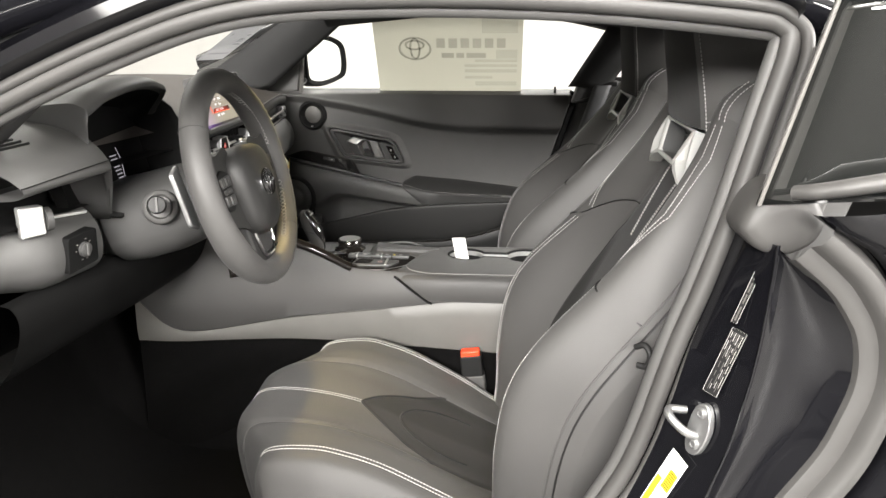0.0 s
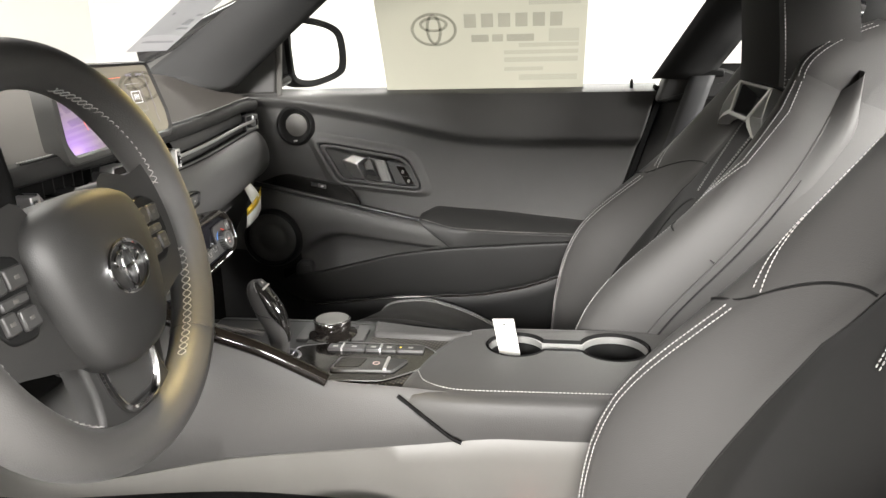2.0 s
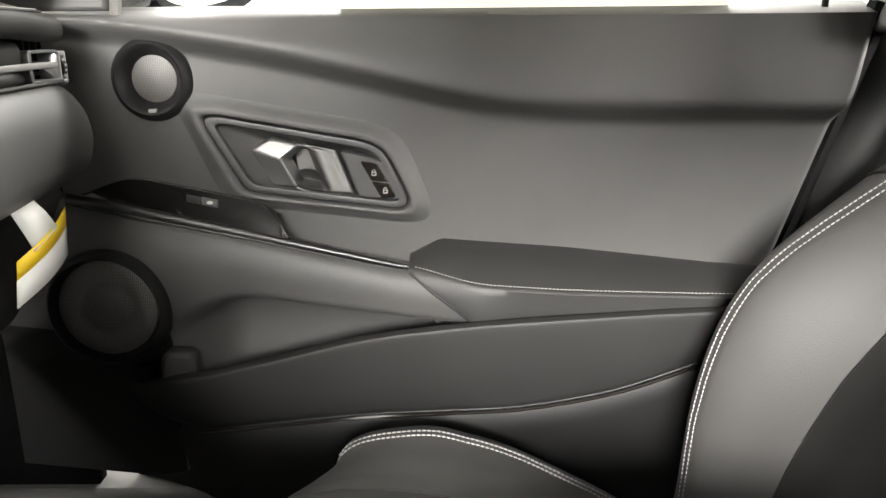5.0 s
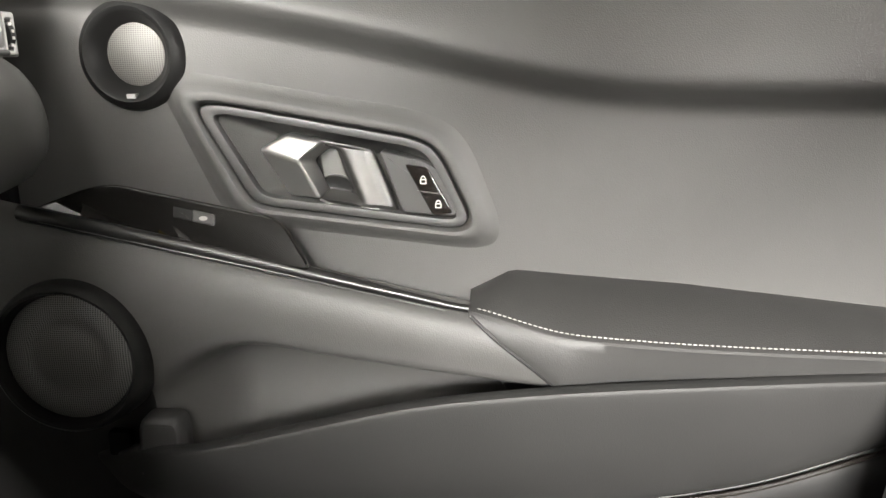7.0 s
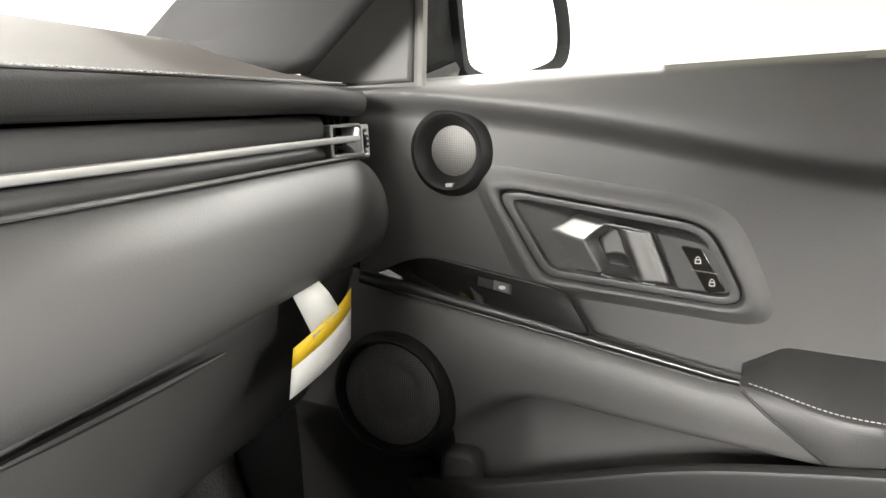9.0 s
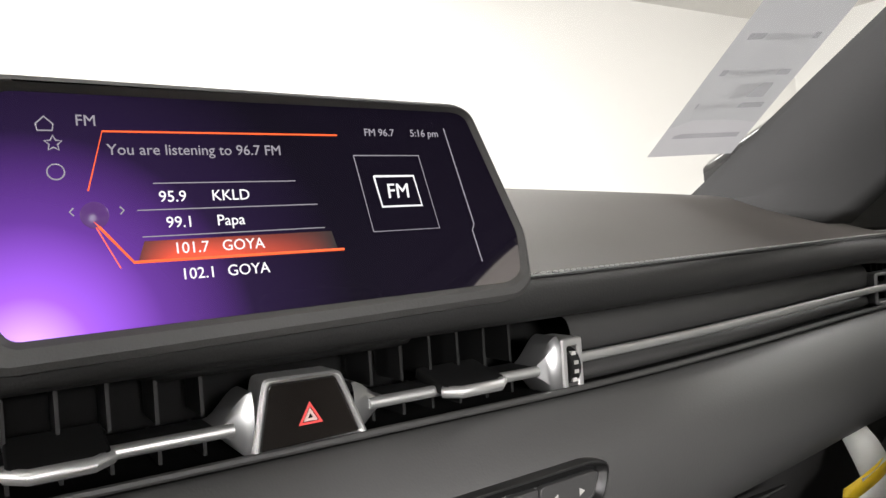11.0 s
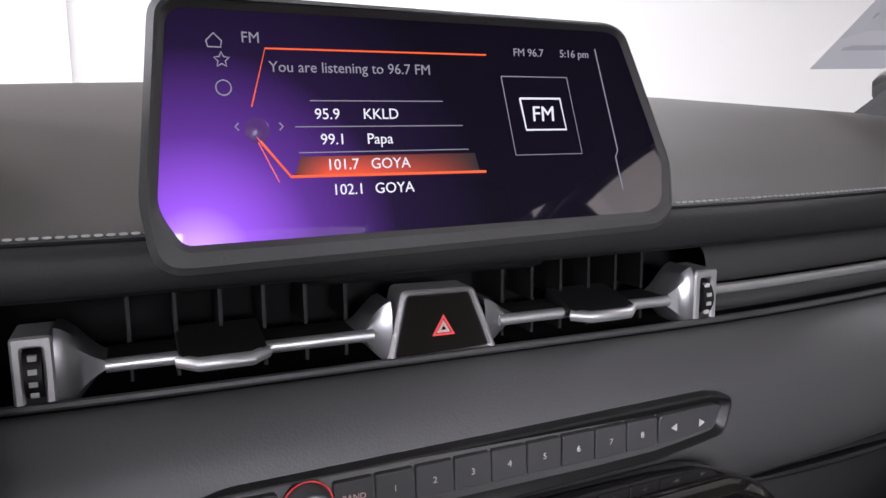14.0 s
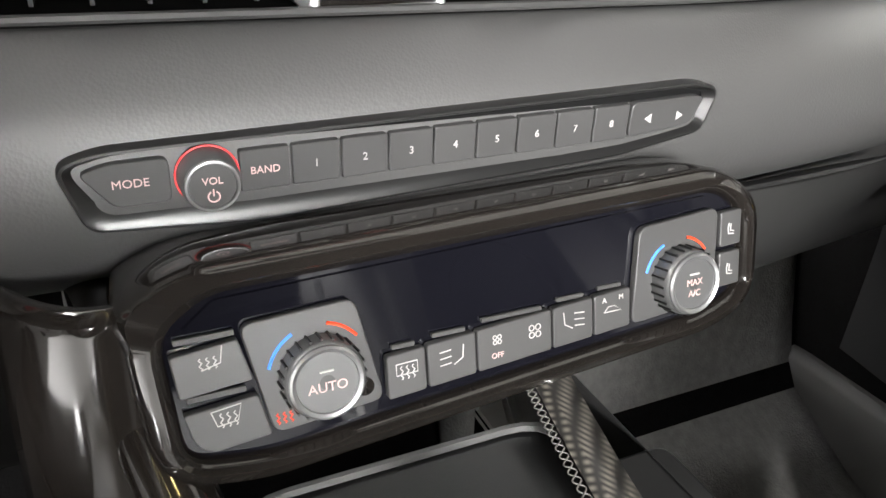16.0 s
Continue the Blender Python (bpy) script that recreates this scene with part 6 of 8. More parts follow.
for j in range(81):
    x = -0.56 + 0.77 * j / 80
    zt, zb = soft_table(POCKET_T, x, 0.05), soft_table(POCKET_B, x, 0.04)
    y0 = 0.622 + 0.055 * smooth((-0.42 - x) / 0.16)
    prof = [(y0 + 0.022, zt - 0.03), (y0 + 0.016, zt - 0.003), (y0 + 0.011, zt + 0.0008), (y0 + 0.003, zt), (y0, zt - 0.004), (y0 + 0.003, zt * 0.7 + zb * 0.3), (y0 + 0.009, zt * 0.4 + zb * 0.6), (y0 + 0.020, zb + 0.012), (y0 + 0.034, zb)]
    rows.append([Vector((x, q.x, q.y)) for q in spline([(a, b, 0) for a, b in prof], 33)])
part("map_pocket", Geo().grid(rows), POCKET, door)
rows = []
for j in range(41):
    x = -0.56 + 0.77 * j / 40
    zb = soft_table(POCKET_B, x, 0.04)
    d = 0.050 * smooth((-0.42 - x) / 0.16)
    rows.append([(x, 0.655 + d, zb + 0.006), (x, 0.648 + d, zb - 0.006), (x, 0.650 + d, zb - 0.03), (x, 0.654 + d, zb - 0.08), (x, 0.66 + d, 0.36)])
part("kick_panel", Geo().grid(rows), DARK, door)
part("kick_trim_line", Geo().tube([(x, 0.646, soft_table(POCKET_B, x, 0.04) + 0.001) for x in [-0.46 + 0.66 * k / 50 for k in range(51)]], 0.0022, 6), PIANO, door)

# pull handle: raised surround, black bezel, hollow, silver lever, lock buttons
m = facing_in(0.698)
surround = rounded([(-0.470, 0.866), (-0.445, 0.872), (-0.250, 0.838), (-0.216, 0.820), (-0.184, 0.738), (-0.200, 0.722), (-0.405, 0.746), (-0.420, 0.752)], 0.030, 9)
surround.reverse()
bezel = rounded([(-0.438, 0.843), (-0.420, 0.846), (-0.256, 0.8165), (-0.238, 0.806), (-0.211, 0.750), (-0.222, 0.741), (-0.385, 0.761), (-0.396, 0.767)], 0.016, 9)
bezel.reverse()
inner = rounded([(-0.422, 0.834), (-0.413, 0.8365), (-0.259, 0.8080), (-0.247, 0.801), (-0.2235, 0.7535), (-0.230, 0.7500), (-0.379, 0.7695), (-0.387, 0.7735)], 0.010, 9)
inner.reverse()
swell = Geo()
rings = [(1.0, 0.0), (0.85, 0.0012), (0.65, 0.0045), (0.45, 0.0085), (0.28, 0.0100), (0.14, 0.0092), (0.05, 0.0060), (0.02, 0.001), (0.0, -0.004)]
swell.grid([[m @ Vector((*(b.lerp(a, t)), h)) for a, b in zip(surround, bezel)] for t, h in rings], close_v=True)
pull = part("pull_surround", swell, SOFT, door)
frame_rows = [[m @ Vector((*(b.lerp(a, t)), h)) for a, b in zip(inner, bezel)] for t, h in ((0.02, -0.004), (0.06, 0.003), (0.16, 0.0052), (0.5, 0.0058), (0.86, 0.0052), (0.96, 0.003), (1.0, -0.003))]
part("pull_bezel", Geo().grid(frame_rows, close_v=True), BUTTON, pull, "black bezel")
mid = Vector((-0.320, 0.790))
cup = Geo().grid([[m @ Vector((*(q.lerp(mid, d)), h)) for q in inner] for d, h in ((0, -0.002), (0.05, -0.006), (0.16, -0.012), (0.30, -0.019), (0.45, -0.025))], close_v=True)
cup.fan([m @ Vector((*(q.lerp(mid, 0.45)), -0.025)) for q in inner])
part("pull_cup", cup, SOFT, pull)
# bright lever: a folded block at the front, and a plate that dips into a round finger bowl behind it
at = lambda x, z, h: m @ Vector((x, z, h))
A, B, C, D, E, F = at(-0.363, 0.821, 0.001), at(-0.386, 0.808, 0.004), at(-0.351, 0.8005, 0.0150), at(-0.332, 0.8145, 0.0085), at(-0.364, 0.7685, -0.003), at(-0.337, 0.7665, 0.004)
inward = Vector((0, 0.024, 0))
block = Geo()
block.v = [tuple(q) for q in (A, B, C, D, E, F, A + inward, B + inward, at(-0.345, 0.797, -0.018), at(-0.326, 0.8115, -0.018), E + inward, at(-0.332, 0.769, -0.018))]
block.f = [(0, 1, 2, 3), (1, 4, 5, 2), (0, 6, 7, 1), (1, 7, 10, 4), (4, 10, 11, 5), (2, 5, 11, 8), (3, 2, 8, 9), (0, 3, 9, 6)]
lever = part("door_lever", block, BLOCK, pull, "satin silver pull lever", angle=30)
soft_edge = lever.modifiers.new("rounding", "BEVEL")
soft_edge.width, soft_edge.segments, soft_edge.limit_method = 0.0032, 4, "NONE"
plate = []
for i in range(25):
    v = i / 24
    a0, a1 = Vector((-0.3440, 0.8140)).lerp(Vector((-0.3370, 0.7640)), v), Vector((-0.2925, 0.8060)).lerp(Vector((-0.2730, 0.7555)), v)
    row = []
    for k in range(33):
        u = k / 32
        rise = smooth((u - 0.30 - 0.10 * v) / 0.24)
        roll = 0.0035 * math.sin(math.pi * min(1, max(0, (u - 0.40) / 0.45)))
        lip = smooth((v - 0.84) / 0.12) * (1 - rise)
        head = smooth((0.10 - v) / 0.10) * (1 - rise)
        row.append(at(*a0.lerp(a1, u), -0.023 + 0.023 * rise + roll + 0.024 * lip + 0.020 * head - 0.004 * smooth((v - 0.92) / 0.08) - 0.003 * smooth((u - 0.95) / 0.05)))
    plate.append(row)
part("lever_plate", Geo().grid(plate), LEVER, lever, thick=0.0015)
bowl_m = m @ Matrix.Translation((-0.3265, 0.7745, -0.0175)) @ Matrix.Rotation(-0.15, 4, "Z") @ Matrix.Diagonal((1.0, 0.62, 1, 1))
part("finger_bowl", Geo().revolve([(0.0150, -0.003), (0.0146, 0.0002), (0.0138, 0.0006), (0.0128, -0.001), (0.008, -0.0020), (0.0001, -0.0022)], bowl_m, 36), FRAME, lever, "dark round finger bowl")
part("lever_edge", Geo().tube([at(*q) for q in spline([(-0.3330, 0.8150, 0.0085), (-0.3150, 0.8115, 0.0060), (-0.2935, 0.8065, 0.0025)], 12)], 0.0009, 8), BLOCK, lever, "bright upper edge")
part("lever_edge", Geo().tube([at(*q) for q in spline([(-0.3370, 0.7665, 0.0040), (-0.3260, 0.7618, 0.0020), (-0.3080, 0.7592, 0.0020), (-0.2885, 0.7572, 0.0010)], 16)], 0.0009, 8), BLOCK, lever, "bright lower edge")
part("lock_panel", Geo().prism(list(reversed(rounded([(-0.2865, 0.8065), (-0.252, 0.7995), (-0.240, 0.793), (-0.2215, 0.7570), (-0.226, 0.7520), (-0.2680, 0.7550)], 0.004))), m, 0.005, 0.0015, -0.020), BUTTON, pull)
lock = part("lock_buttons", Geo().prism(list(reversed(rounded([(-0.266, 0.796), (-0.247, 0.793), (-0.226, 0.755), (-0.243, 0.753)], 0.004))), m, 0.0065, 0.001, 0.0), PIANO, pull)
part("button_gap", Geo().prism([(-0.256, 0.7735), (-0.2345, 0.7705), (-0.2345, 0.7712), (-0.256, 0.7742)], m, 0.0068), BUTTON, lock)
for a, b in ((-0.2505, 0.7825), (-0.2385, 0.7625)):
    part("lock_mark", Geo().ring(rounded([(a - 0.0026, b - 0.003), (a + 0.0026, b - 0.003), (a + 0.0026, b + 0.001), (a - 0.0026, b + 0.001)], 0.0006, 2),
                                 rounded([(a - 0.0017, b - 0.0022), (a + 0.0017, b - 0.0022), (a + 0.0017, b + 0.0002), (a - 0.0017, b + 0.0002)], 0.0004, 2), m, 0.0069, 0.0064)
         .tube([m @ Vector((a + 0.0018 * math.cos(k), b + 0.001 + 0.0024 * math.sin(k), 0.0068)) for k in [math.pi * i / 8 for i in range(9)]], 0.0004, 5), WHITE_MARK, lock)

# tweeter in the door's front corner
m = axes((-0.485, 0.694, 0.885), (1, 0, 0), (0, 0, 1), (0, -1, 0))
tw = part("tweeter_ring", Geo().revolve([(0.050, -0.004), (0.0475, 0.004), (0.0415, 0.0085), (0.0385, 0.007), (0.0365, 0.004), (0.0285, -0.008), (0.0265, -0.0105), (0.0260, -0.013)], m @ Matrix.Diagonal((0.87, 0.90, 1, 1)), 64), DARK, door, "black tweeter ring")
part("tweeter_mesh", Geo().revolve([(0.0285, -0.0115), (0.0262, -0.0085), (0.018, -0.0066), (0.0001, -0.0058)], m @ Matrix.Diagonal((0.92, 0.95, 1, 1)), 48), MESH_LIGHT, tw, "pale perforated metal tweeter mesh")
part("tweeter_badge", Geo().prism([(-0.0036, -0.0345), (0.0036, -0.0345), (0.0036, -0.0310), (-0.0036, -0.0310)], m, 0.0085, base=0.0), DULL_THREAD, tw, "small pale badge")

# woofer low in the front corner
m = axes((-0.541, 0.637, 0.644), (1, 0, 0), (0, 0, 1), (0, -1, 0))
wf = part("woofer_ring", Geo().revolve([(0.068, -0.030), (0.0655, -0.006), (0.0635, 0.001), (0.060, 0.0045), (0.0575, 0.0035), (0.0555, -0.003), (0.0545, -0.008), (0.053, -0.010)], m, 64), DARK, door, "black woofer surround")
tab = part("pocket_tab", Geo().prism(rounded([(-0.498, 0.530), (-0.456, 0.530), (-0.454, 0.578), (-0.460, 0.588), (-0.488, 0.588), (-0.495, 0.578)], 0.008, 5), axes((0, 0.668, 0), (1, 0, 0), (0, 0, 1), (0, -1, 0)), 0.020, 0.006), SOFT_DARK, door)
part("pocket_slot", Geo().prism(rounded([(-0.528, 0.545), (-0.508, 0.545), (-0.508, 0.568), (-0.528, 0.568)], 0.003, 3), axes((0, 0.668, 0), (1, 0, 0), (0, 0, 1), (0, -1, 0)), 0.008, 0.001), BLACK, tab)
part("woofer_mesh", Geo().revolve([(0.0540, -0.006), (0.047, -0.0035), (0.036, -0.003), (0.034, -0.0045), (0.026, -0.0045), (0.024, -0.003), (0.0001, -0.002)], m, 64), MESH, wf, "perforated metal woofer mesh")

# lock post at the window line
part("lock_post", Geo().revolve([(0.0035, 0), (0.0035, 0.018), (0.002, 0.022), (0.0001, 0.0225)], Matrix.Translation((0.232, 0.716, 0.948)), 12), DARK, door)
# corner patch ahead of the window
part("mirror_patch", Geo().prism([(-0.66, 0.955), (-0.522, 0.955), (-0.507, 1.09), (-0.525, 1.10), (-0.62, 1.03)], facing_in(0.70), 0.012, 0.004), SOFT, door)
part("window_strip", Geo().tube([(-0.517, 0.700, 0.950), (-0.510, 0.697, 1.02), (-0.501, 0.690, 1.098)], 0.0065, 8), HARD, door)
pane = part("window_pane", Geo().grid([[(x, 0.735 - 0.11 * t - 0.02 * t * t, 0.95 + 0.225 * t) for x in [-0.56 + 0.02 * j + 0.20 * t * (1 - j / 44) for j in range(45)]] for t in [i / 10 for i in range(11)]]), GLASS, door)
pane.visible_shadow = False

# ---- front seats ----
SEAT_Y = -0.365
CUSH = spline([(-0.310, 0.29, 0), (-0.345, 0.34, 0), (-0.366, 0.43, 0), (-0.366, 0.495, 0), (-0.338, 0.527, 0), (-0.26, 0.530, 0), (-0.16, 0.510, 0), (-0.06, 0.466, 0), (0.04, 0.423, 0), (0.14, 0.39, 0)], 61)
BACK = spline([(0.085, 0.36, 0), (0.125, 0.44, 0), (0.168, 0.55, 0), (0.222, 0.66, 0), (0.278, 0.76, 0), (0.332, 0.85, 0), (0.385, 0.935, 0), (0.408, 0.975, 0), (0.424, 1.005, 0)], 61)
C_AMP = [(-0.41, 0.0), (-0.34, 0.002), (-0.27, 0.008), (-0.20, 0.020), (-0.10, 0.030), (0.0, 0.022), (0.07, 0.008), (0.14, 0.0)]
C_W = [(-0.41, 0.225), (-0.33, 0.245), (-0.20, 0.252), (0.0, 0.245), (0.14, 0.225)]
B_AMP = [(0.36, 0.045), (0.44, 0.062), (0.55, 0.096), (0.63, 0.115), (0.70, 0.098), (0.77, 0.068), (0.84, 0.045), (0.93, 0.034), (1.06, 0.03)]
B_W = [(0.36, 0.225), (0.44, 0.245), (0.56, 0.258), (0.68, 0.262), (0.78, 0.252), (0.88, 0.232), (0.96, 0.200), (1.01, 0.168)]


STITCH = [(0, 0.77), (22, 0.77), (31.5, 0.725), (33.5, 0.70), (36.5, 0.79), (40, 0.87), (48, 0.89), (60, 0.88)]


def groove(q, at, w=0.012, d=0.0035):
    return -d * math.exp(-((abs(q) - at) / w) ** 2)


def station(curve, i):
    """A point of a curve and its forward normal, between stations too."""
    k = max(0, min(59, int(i)))
    c = curve[k].lerp(curve[k + 1], i - k)
    t = curve[min(60, k + 2)] - curve[max(0, k - 1)]
    return c, Vector((-t.y, t.x)).normalized()


def cushion_at(q, i):
    """A point of the cushion's skin: q across (-1 to 1), i along the curve from the front's foot to the back."""
    c, n = station(CUSH, i)
    amp, w = soft_table(C_AMP, c.x, 0.03) if i > 12 else 0.0, soft_table(C_W, c.x)
    a = abs(q)
    lift = amp * smooth((a - 0.30) / 0.34) + 0.004 * math.sin(math.pi * min(1, a / 0.52)) + groove(q, 0.46) + groove(q, 0.86, 0.012, 0.003)
    over = max(0, a - 0.84) / 0.16
    lift -= 0.055 * over ** 2.4
    x = c.x + n.x * lift * 0.6
    if x < -0.16:
        x = -0.16 + (x + 0.16) * (1 - 0.36 * smooth((a * w - 0.06) / 0.13))
    return Vector((x, SEAT_Y + q * w, c.y + n.y * lift))


def insert_edge(q):
    """Where the suede insert of the cushion begins: a rounded point."""
    return 39.5 + 8.0 * (abs(q) / 0.42) ** 1.3


def panel_edge(i):
    """Half-width of the suede panel along the back."""
    return lerp_table([(0, 0.52), (20, 0.50), (28, 0.47), (33, 0.44), (37.5, 0.35), (42, 0.24), (47, 0.20), (60, 0.20)], i)


def back_at(q, i):
    """A point of the backrest's skin, from its foot to the neck."""
    c, n = station(BACK, i)
    amp, w = soft_table(B_AMP, c.y, 0.05), soft_table(B_W, c.y, 0.03)
    a = abs(q)
    lift = amp * (smooth((a - 0.38) / 0.42) - 0.30 * smooth((a - 0.80) / 0.20)) + groove(q, panel_edge(i), 0.014, 0.003) + groove(q, lerp_table(STITCH, i), 0.014, 0.003) + 0.006 * math.exp(-((c.y - 0.62) / 0.09) ** 2) * (1 - smooth(a / 0.45))
    over = max(0, a - 0.86) / 0.14
    lift -= 0.085 * over ** 2.2
    return Vector((c.x + n.x * lift, SEAT_Y + q * w, c.y + n.y * lift))


def strip_grid(fn, q0, q1, nq, i0=0, i1=60):
    return [[fn(q0 + (q1 - q0) * k / nq, i) for k in range(nq + 1)] for i in range(i0, i1 + 1)]


def on_skin(fn, q, i0, i1, lift=0.0012, fwd=(-0.35, 0.9)):
    """A line on the skin, q given along the way."""
    out = []
    for i in range(i0, i1 + 1):
        t = (i - i0) / max(1, i1 - i0)
        out.append(fn(q(t) if callable(q) else q, i) + Vector((fwd[0] * lift, 0, fwd[1] * lift)))
    return out


def make_seat(back_turn=0.0, cushion_shift=0.0):
    seat = thing("bucket_seat", (-0.12, SEAT_Y, 0.27), "black leather and suede sports seat with pale stitching", "seat", "front car seats")
    across = [-0.46 + 0.92 * k / 32 for k in range(33)]
    part("cushion_front", Geo().grid([[cushion_at(q, insert_edge(q) * i / 44) for q in across] for i in range(45)]), LEATHER, seat, "smooth leather front of the cushion")
    part("cushion_panel", Geo().grid([[cushion_at(q, insert_edge(q) + (60 - insert_edge(q)) * i / 24) for q in across] for i in range(25)]), SUEDE, seat, "dark suede cushion insert")
    for s in (-1, 1):
        bol = part("cushion_bolster", Geo().grid(strip_grid(cushion_at, s * 0.46, s * 1.0, 20)), LEATHER, seat)
        side = [[cushion_at(s, i), cushion_at(s, i) + Vector((0, s * 0.004, -0.03)), Vector((cushion_at(s, i).x, SEAT_Y + s * 0.235, 0.36)), Vector((cushion_at(s, i).x, SEAT_Y + s * 0.225, 0.29))] for i in range(14, 61)]
        part("cushion_side", Geo().grid(side), SOFT, bol)
        g = Geo()
        for d in (-0.018, 0.018):
            g.dashes(spline(on_skin(cushion_at, s * (0.80 + d), 24, 58), 160), 0.0052, 0.0040, 0.0009)
        part("stitching", g, THREAD, bol, "pale double stitching")
        part("piping", Geo().tube(on_skin(cushion_at, s * 0.46, 16, 58, 0.0), 0.0016, 6), LEATHER, bol)
    # leather in front, parted by a double-stitched seam that ends at the suede insert
    g = Geo()
    for d in (-0.013, 0.013):
        g.dashes(spline([cushion_at(d, 20 + 19.5 * k / 40) + Vector((-0.0006, 0, 0.0012)) for k in range(41)], 160), 0.0050, 0.0036, 0.0006)
    part("cushion_stitching", g, THREAD, seat, "pale double stitching")
    edge_line = [cushion_at(q, insert_edge(q)) + Vector((0, 0, 0.0006)) for q in [-0.46 + 0.92 * k / 40 for k in range(41)]]
    part("panel_piping", Geo().tube(edge_line, 0.0020, 6), SUEDE, seat)
    loop = [cushion_at(0.27 * math.sin(a), 51 - 7 * math.cos(a)) + Vector((0, 0, 0.001)) for a in [-1.7 + 3.4 * k / 30 for k in range(31)]]
    part("panel_piping", Geo().tube(spline(loop, 60), 0.0022, 6), SUEDE, seat)
    part("seat_base", Geo().box((-0.33, SEAT_Y - 0.20, 0.27), (0.15, SEAT_Y + 0.20, 0.37), 0.02), DARK, seat)
    # backrest
    part("back_panel", Geo().grid([[back_at(panel_edge(i) * (k / 12 - 1), i) for k in range(25)] for i in range(61)]), SUEDE, seat, "dark suede back panel")
    for s in (-1, 1):
        bol = part("back_bolster", Geo().grid([[back_at(s * (panel_edge(i) + (1 - panel_edge(i)) * k / 26), i) for k in range(27)] for i in range(61)]), LEATHER, seat)
        side = []
        for i in range(61):
            e = back_at(s, i)
            depth = 0.05 + 0.05 * smooth((BACK[i].y - 0.36) / 0.3)
            side.append([e, e + Vector((depth * 0.4, s * 0.003, -0.015)), e + Vector((depth, -s * 0.012, -0.03)), e + Vector((depth + 0.02, -s * 0.05, -0.035))])
        part("back_side", Geo().grid(side), LEATHER, bol)
        part("piping", Geo().tube([back_at(s * panel_edge(i), i) for i in range(4, 58)], 0.0012, 6), SUEDE, bol)
        for i0, i1, d0, d1 in ((3, 31.5, -0.010, 0.014), (33.6, 57, -0.016, 0.016)):
            g = Geo()
            for d in (d0, d1):
                g.dashes(spline([back_at(s * (lerp_table(STITCH, i0 + (i1 - i0) * k / 40) + d), i0 + (i1 - i0) * k / 40) + Vector((-0.0010, 0, 0.0005)) for k in range(41)], 200), 0.0050, 0.0038, 0.0007)
            part("stitching", g, THREAD, bol, "pale double stitching")
        seam = spline([back_at(s * q, i) for q, i in ((0.97, 30.5), (0.84, 31), (0.72, 32.4), (0.63, 34.8), (0.55, 36.4), (0.45, 37.3), (0.36, 37.5))], 50)
        part("bolster_seam", Geo().tube([q + Vector((-0.0004, 0, 0)) for q in seam], 0.0015, 6), DARK, bol)
        g = Geo()
        for d in (-0.012, 0.012):
            g.dashes(spline([back_at(s * (0.09 + 0.13 * k / 20 + d), 34.5 + 11 * k / 20) + Vector((-0.0012, 0, 0.0006)) for k in range(21)], 120), 0.0048, 0.0036, 0.0008)
        part("panel_stitching", g, DULL_THREAD, seat, "grey double stitching")
        part("side_piping", Geo().tube(on_skin(back_at, s * 0.972, 3, 52, 0.0006, (-0.9, 0.2)), 0.0016, 6), LEATHER, bol)
        part("side_groove", Geo().tube(on_skin(back_at, s * 0.982, 3, 52, 0.0005, (-0.9, 0.2)), 0.0015, 6), DARK, bol)
    loop = [back_at(0.30 * math.sin(a), 27 + 6.5 * math.cos(a)) + Vector((-0.0004, 0, 0.0002)) for a in [-1.9 + 3.8 * k / 30 for k in range(31)]]
    part("panel_piping", Geo().tube(spline(loop, 60), 0.0022, 6), SUEDE, seat)
    # hard back shell
    shell = []
    for i in range(0, 61, 2):
        e0, e1 = back_at(-1, i), back_at(1, i)
        shell.append([e0.lerp(e1, k / 12) + Vector((0.065 + 0.03 * math.sin(math.pi * k / 12), 0, -0.03)) for k in range(13)])
    part("back_shell", Geo().grid(shell), SOFT, seat, thick=0.008)
    # headrest: a slab that leans forward, suede in front, leather round the sides
    rows_f, rows_l, rows_r, rows_b = [], [], [], []
    for i in range(21):
        t = i / 20
        z = 0.995 + 0.205 * t
        xf = 0.374 - 0.014 * smooth(t) + 0.03 * smooth((t - 0.85) / 0.15)
        w = 0.118 - 0.012 * t - 0.02 * smooth((t - 0.9) / 0.1)
        xb = 0.478 - 0.012 * t
        wb = 0.158 - 0.038 * t + 0.010 * math.sin(math.pi * t)
        f = [Vector((xf + 0.010 * (k / 5 - 1) ** 2, SEAT_Y + w * (k / 5 - 1) * 0.92, z)) for k in range(11)]
        rows_f.append(f)
        for s, rows in ((-1, rows_l), (1, rows_r)):
            a, b = f[0 if s < 0 else 10], Vector((xb, SEAT_Y + s * wb, z - 0.02))
            rows.append([a, a + Vector((0.006, s * 0.009, 0)), a.lerp(b, 0.3) + Vector((0, s * 0.012, 0)), a.lerp(b, 0.65) + Vector((0, s * 0.010, 0)), b, b + Vector((0.014, -s * 0.035, -0.005))])
        rows_b.append([rows_l[-1][-1].lerp(rows_r[-1][-1], k / 4) for k in range(5)])
    hr = part("headrest", Geo().grid(rows_f), SUEDE, seat, "dark suede headrest face")
    top = [rows_f[-1], [q + Vector((0.04, 0, 0.012)) for q in rows_f[-1]], [q + Vector((0.085, 0, 0.0)) for q in rows_f[-1]]]
    part("headrest_top", Geo().grid(top), LEATHER, hr)
    part("headrest_foot", Geo().grid([rows_f[0], [q + Vector((0.03, 0, -0.012)) for q in rows_f[0]], [q + Vector((0.09, 0, -0.02)) for q in rows_f[0]]]), SUEDE, hr)
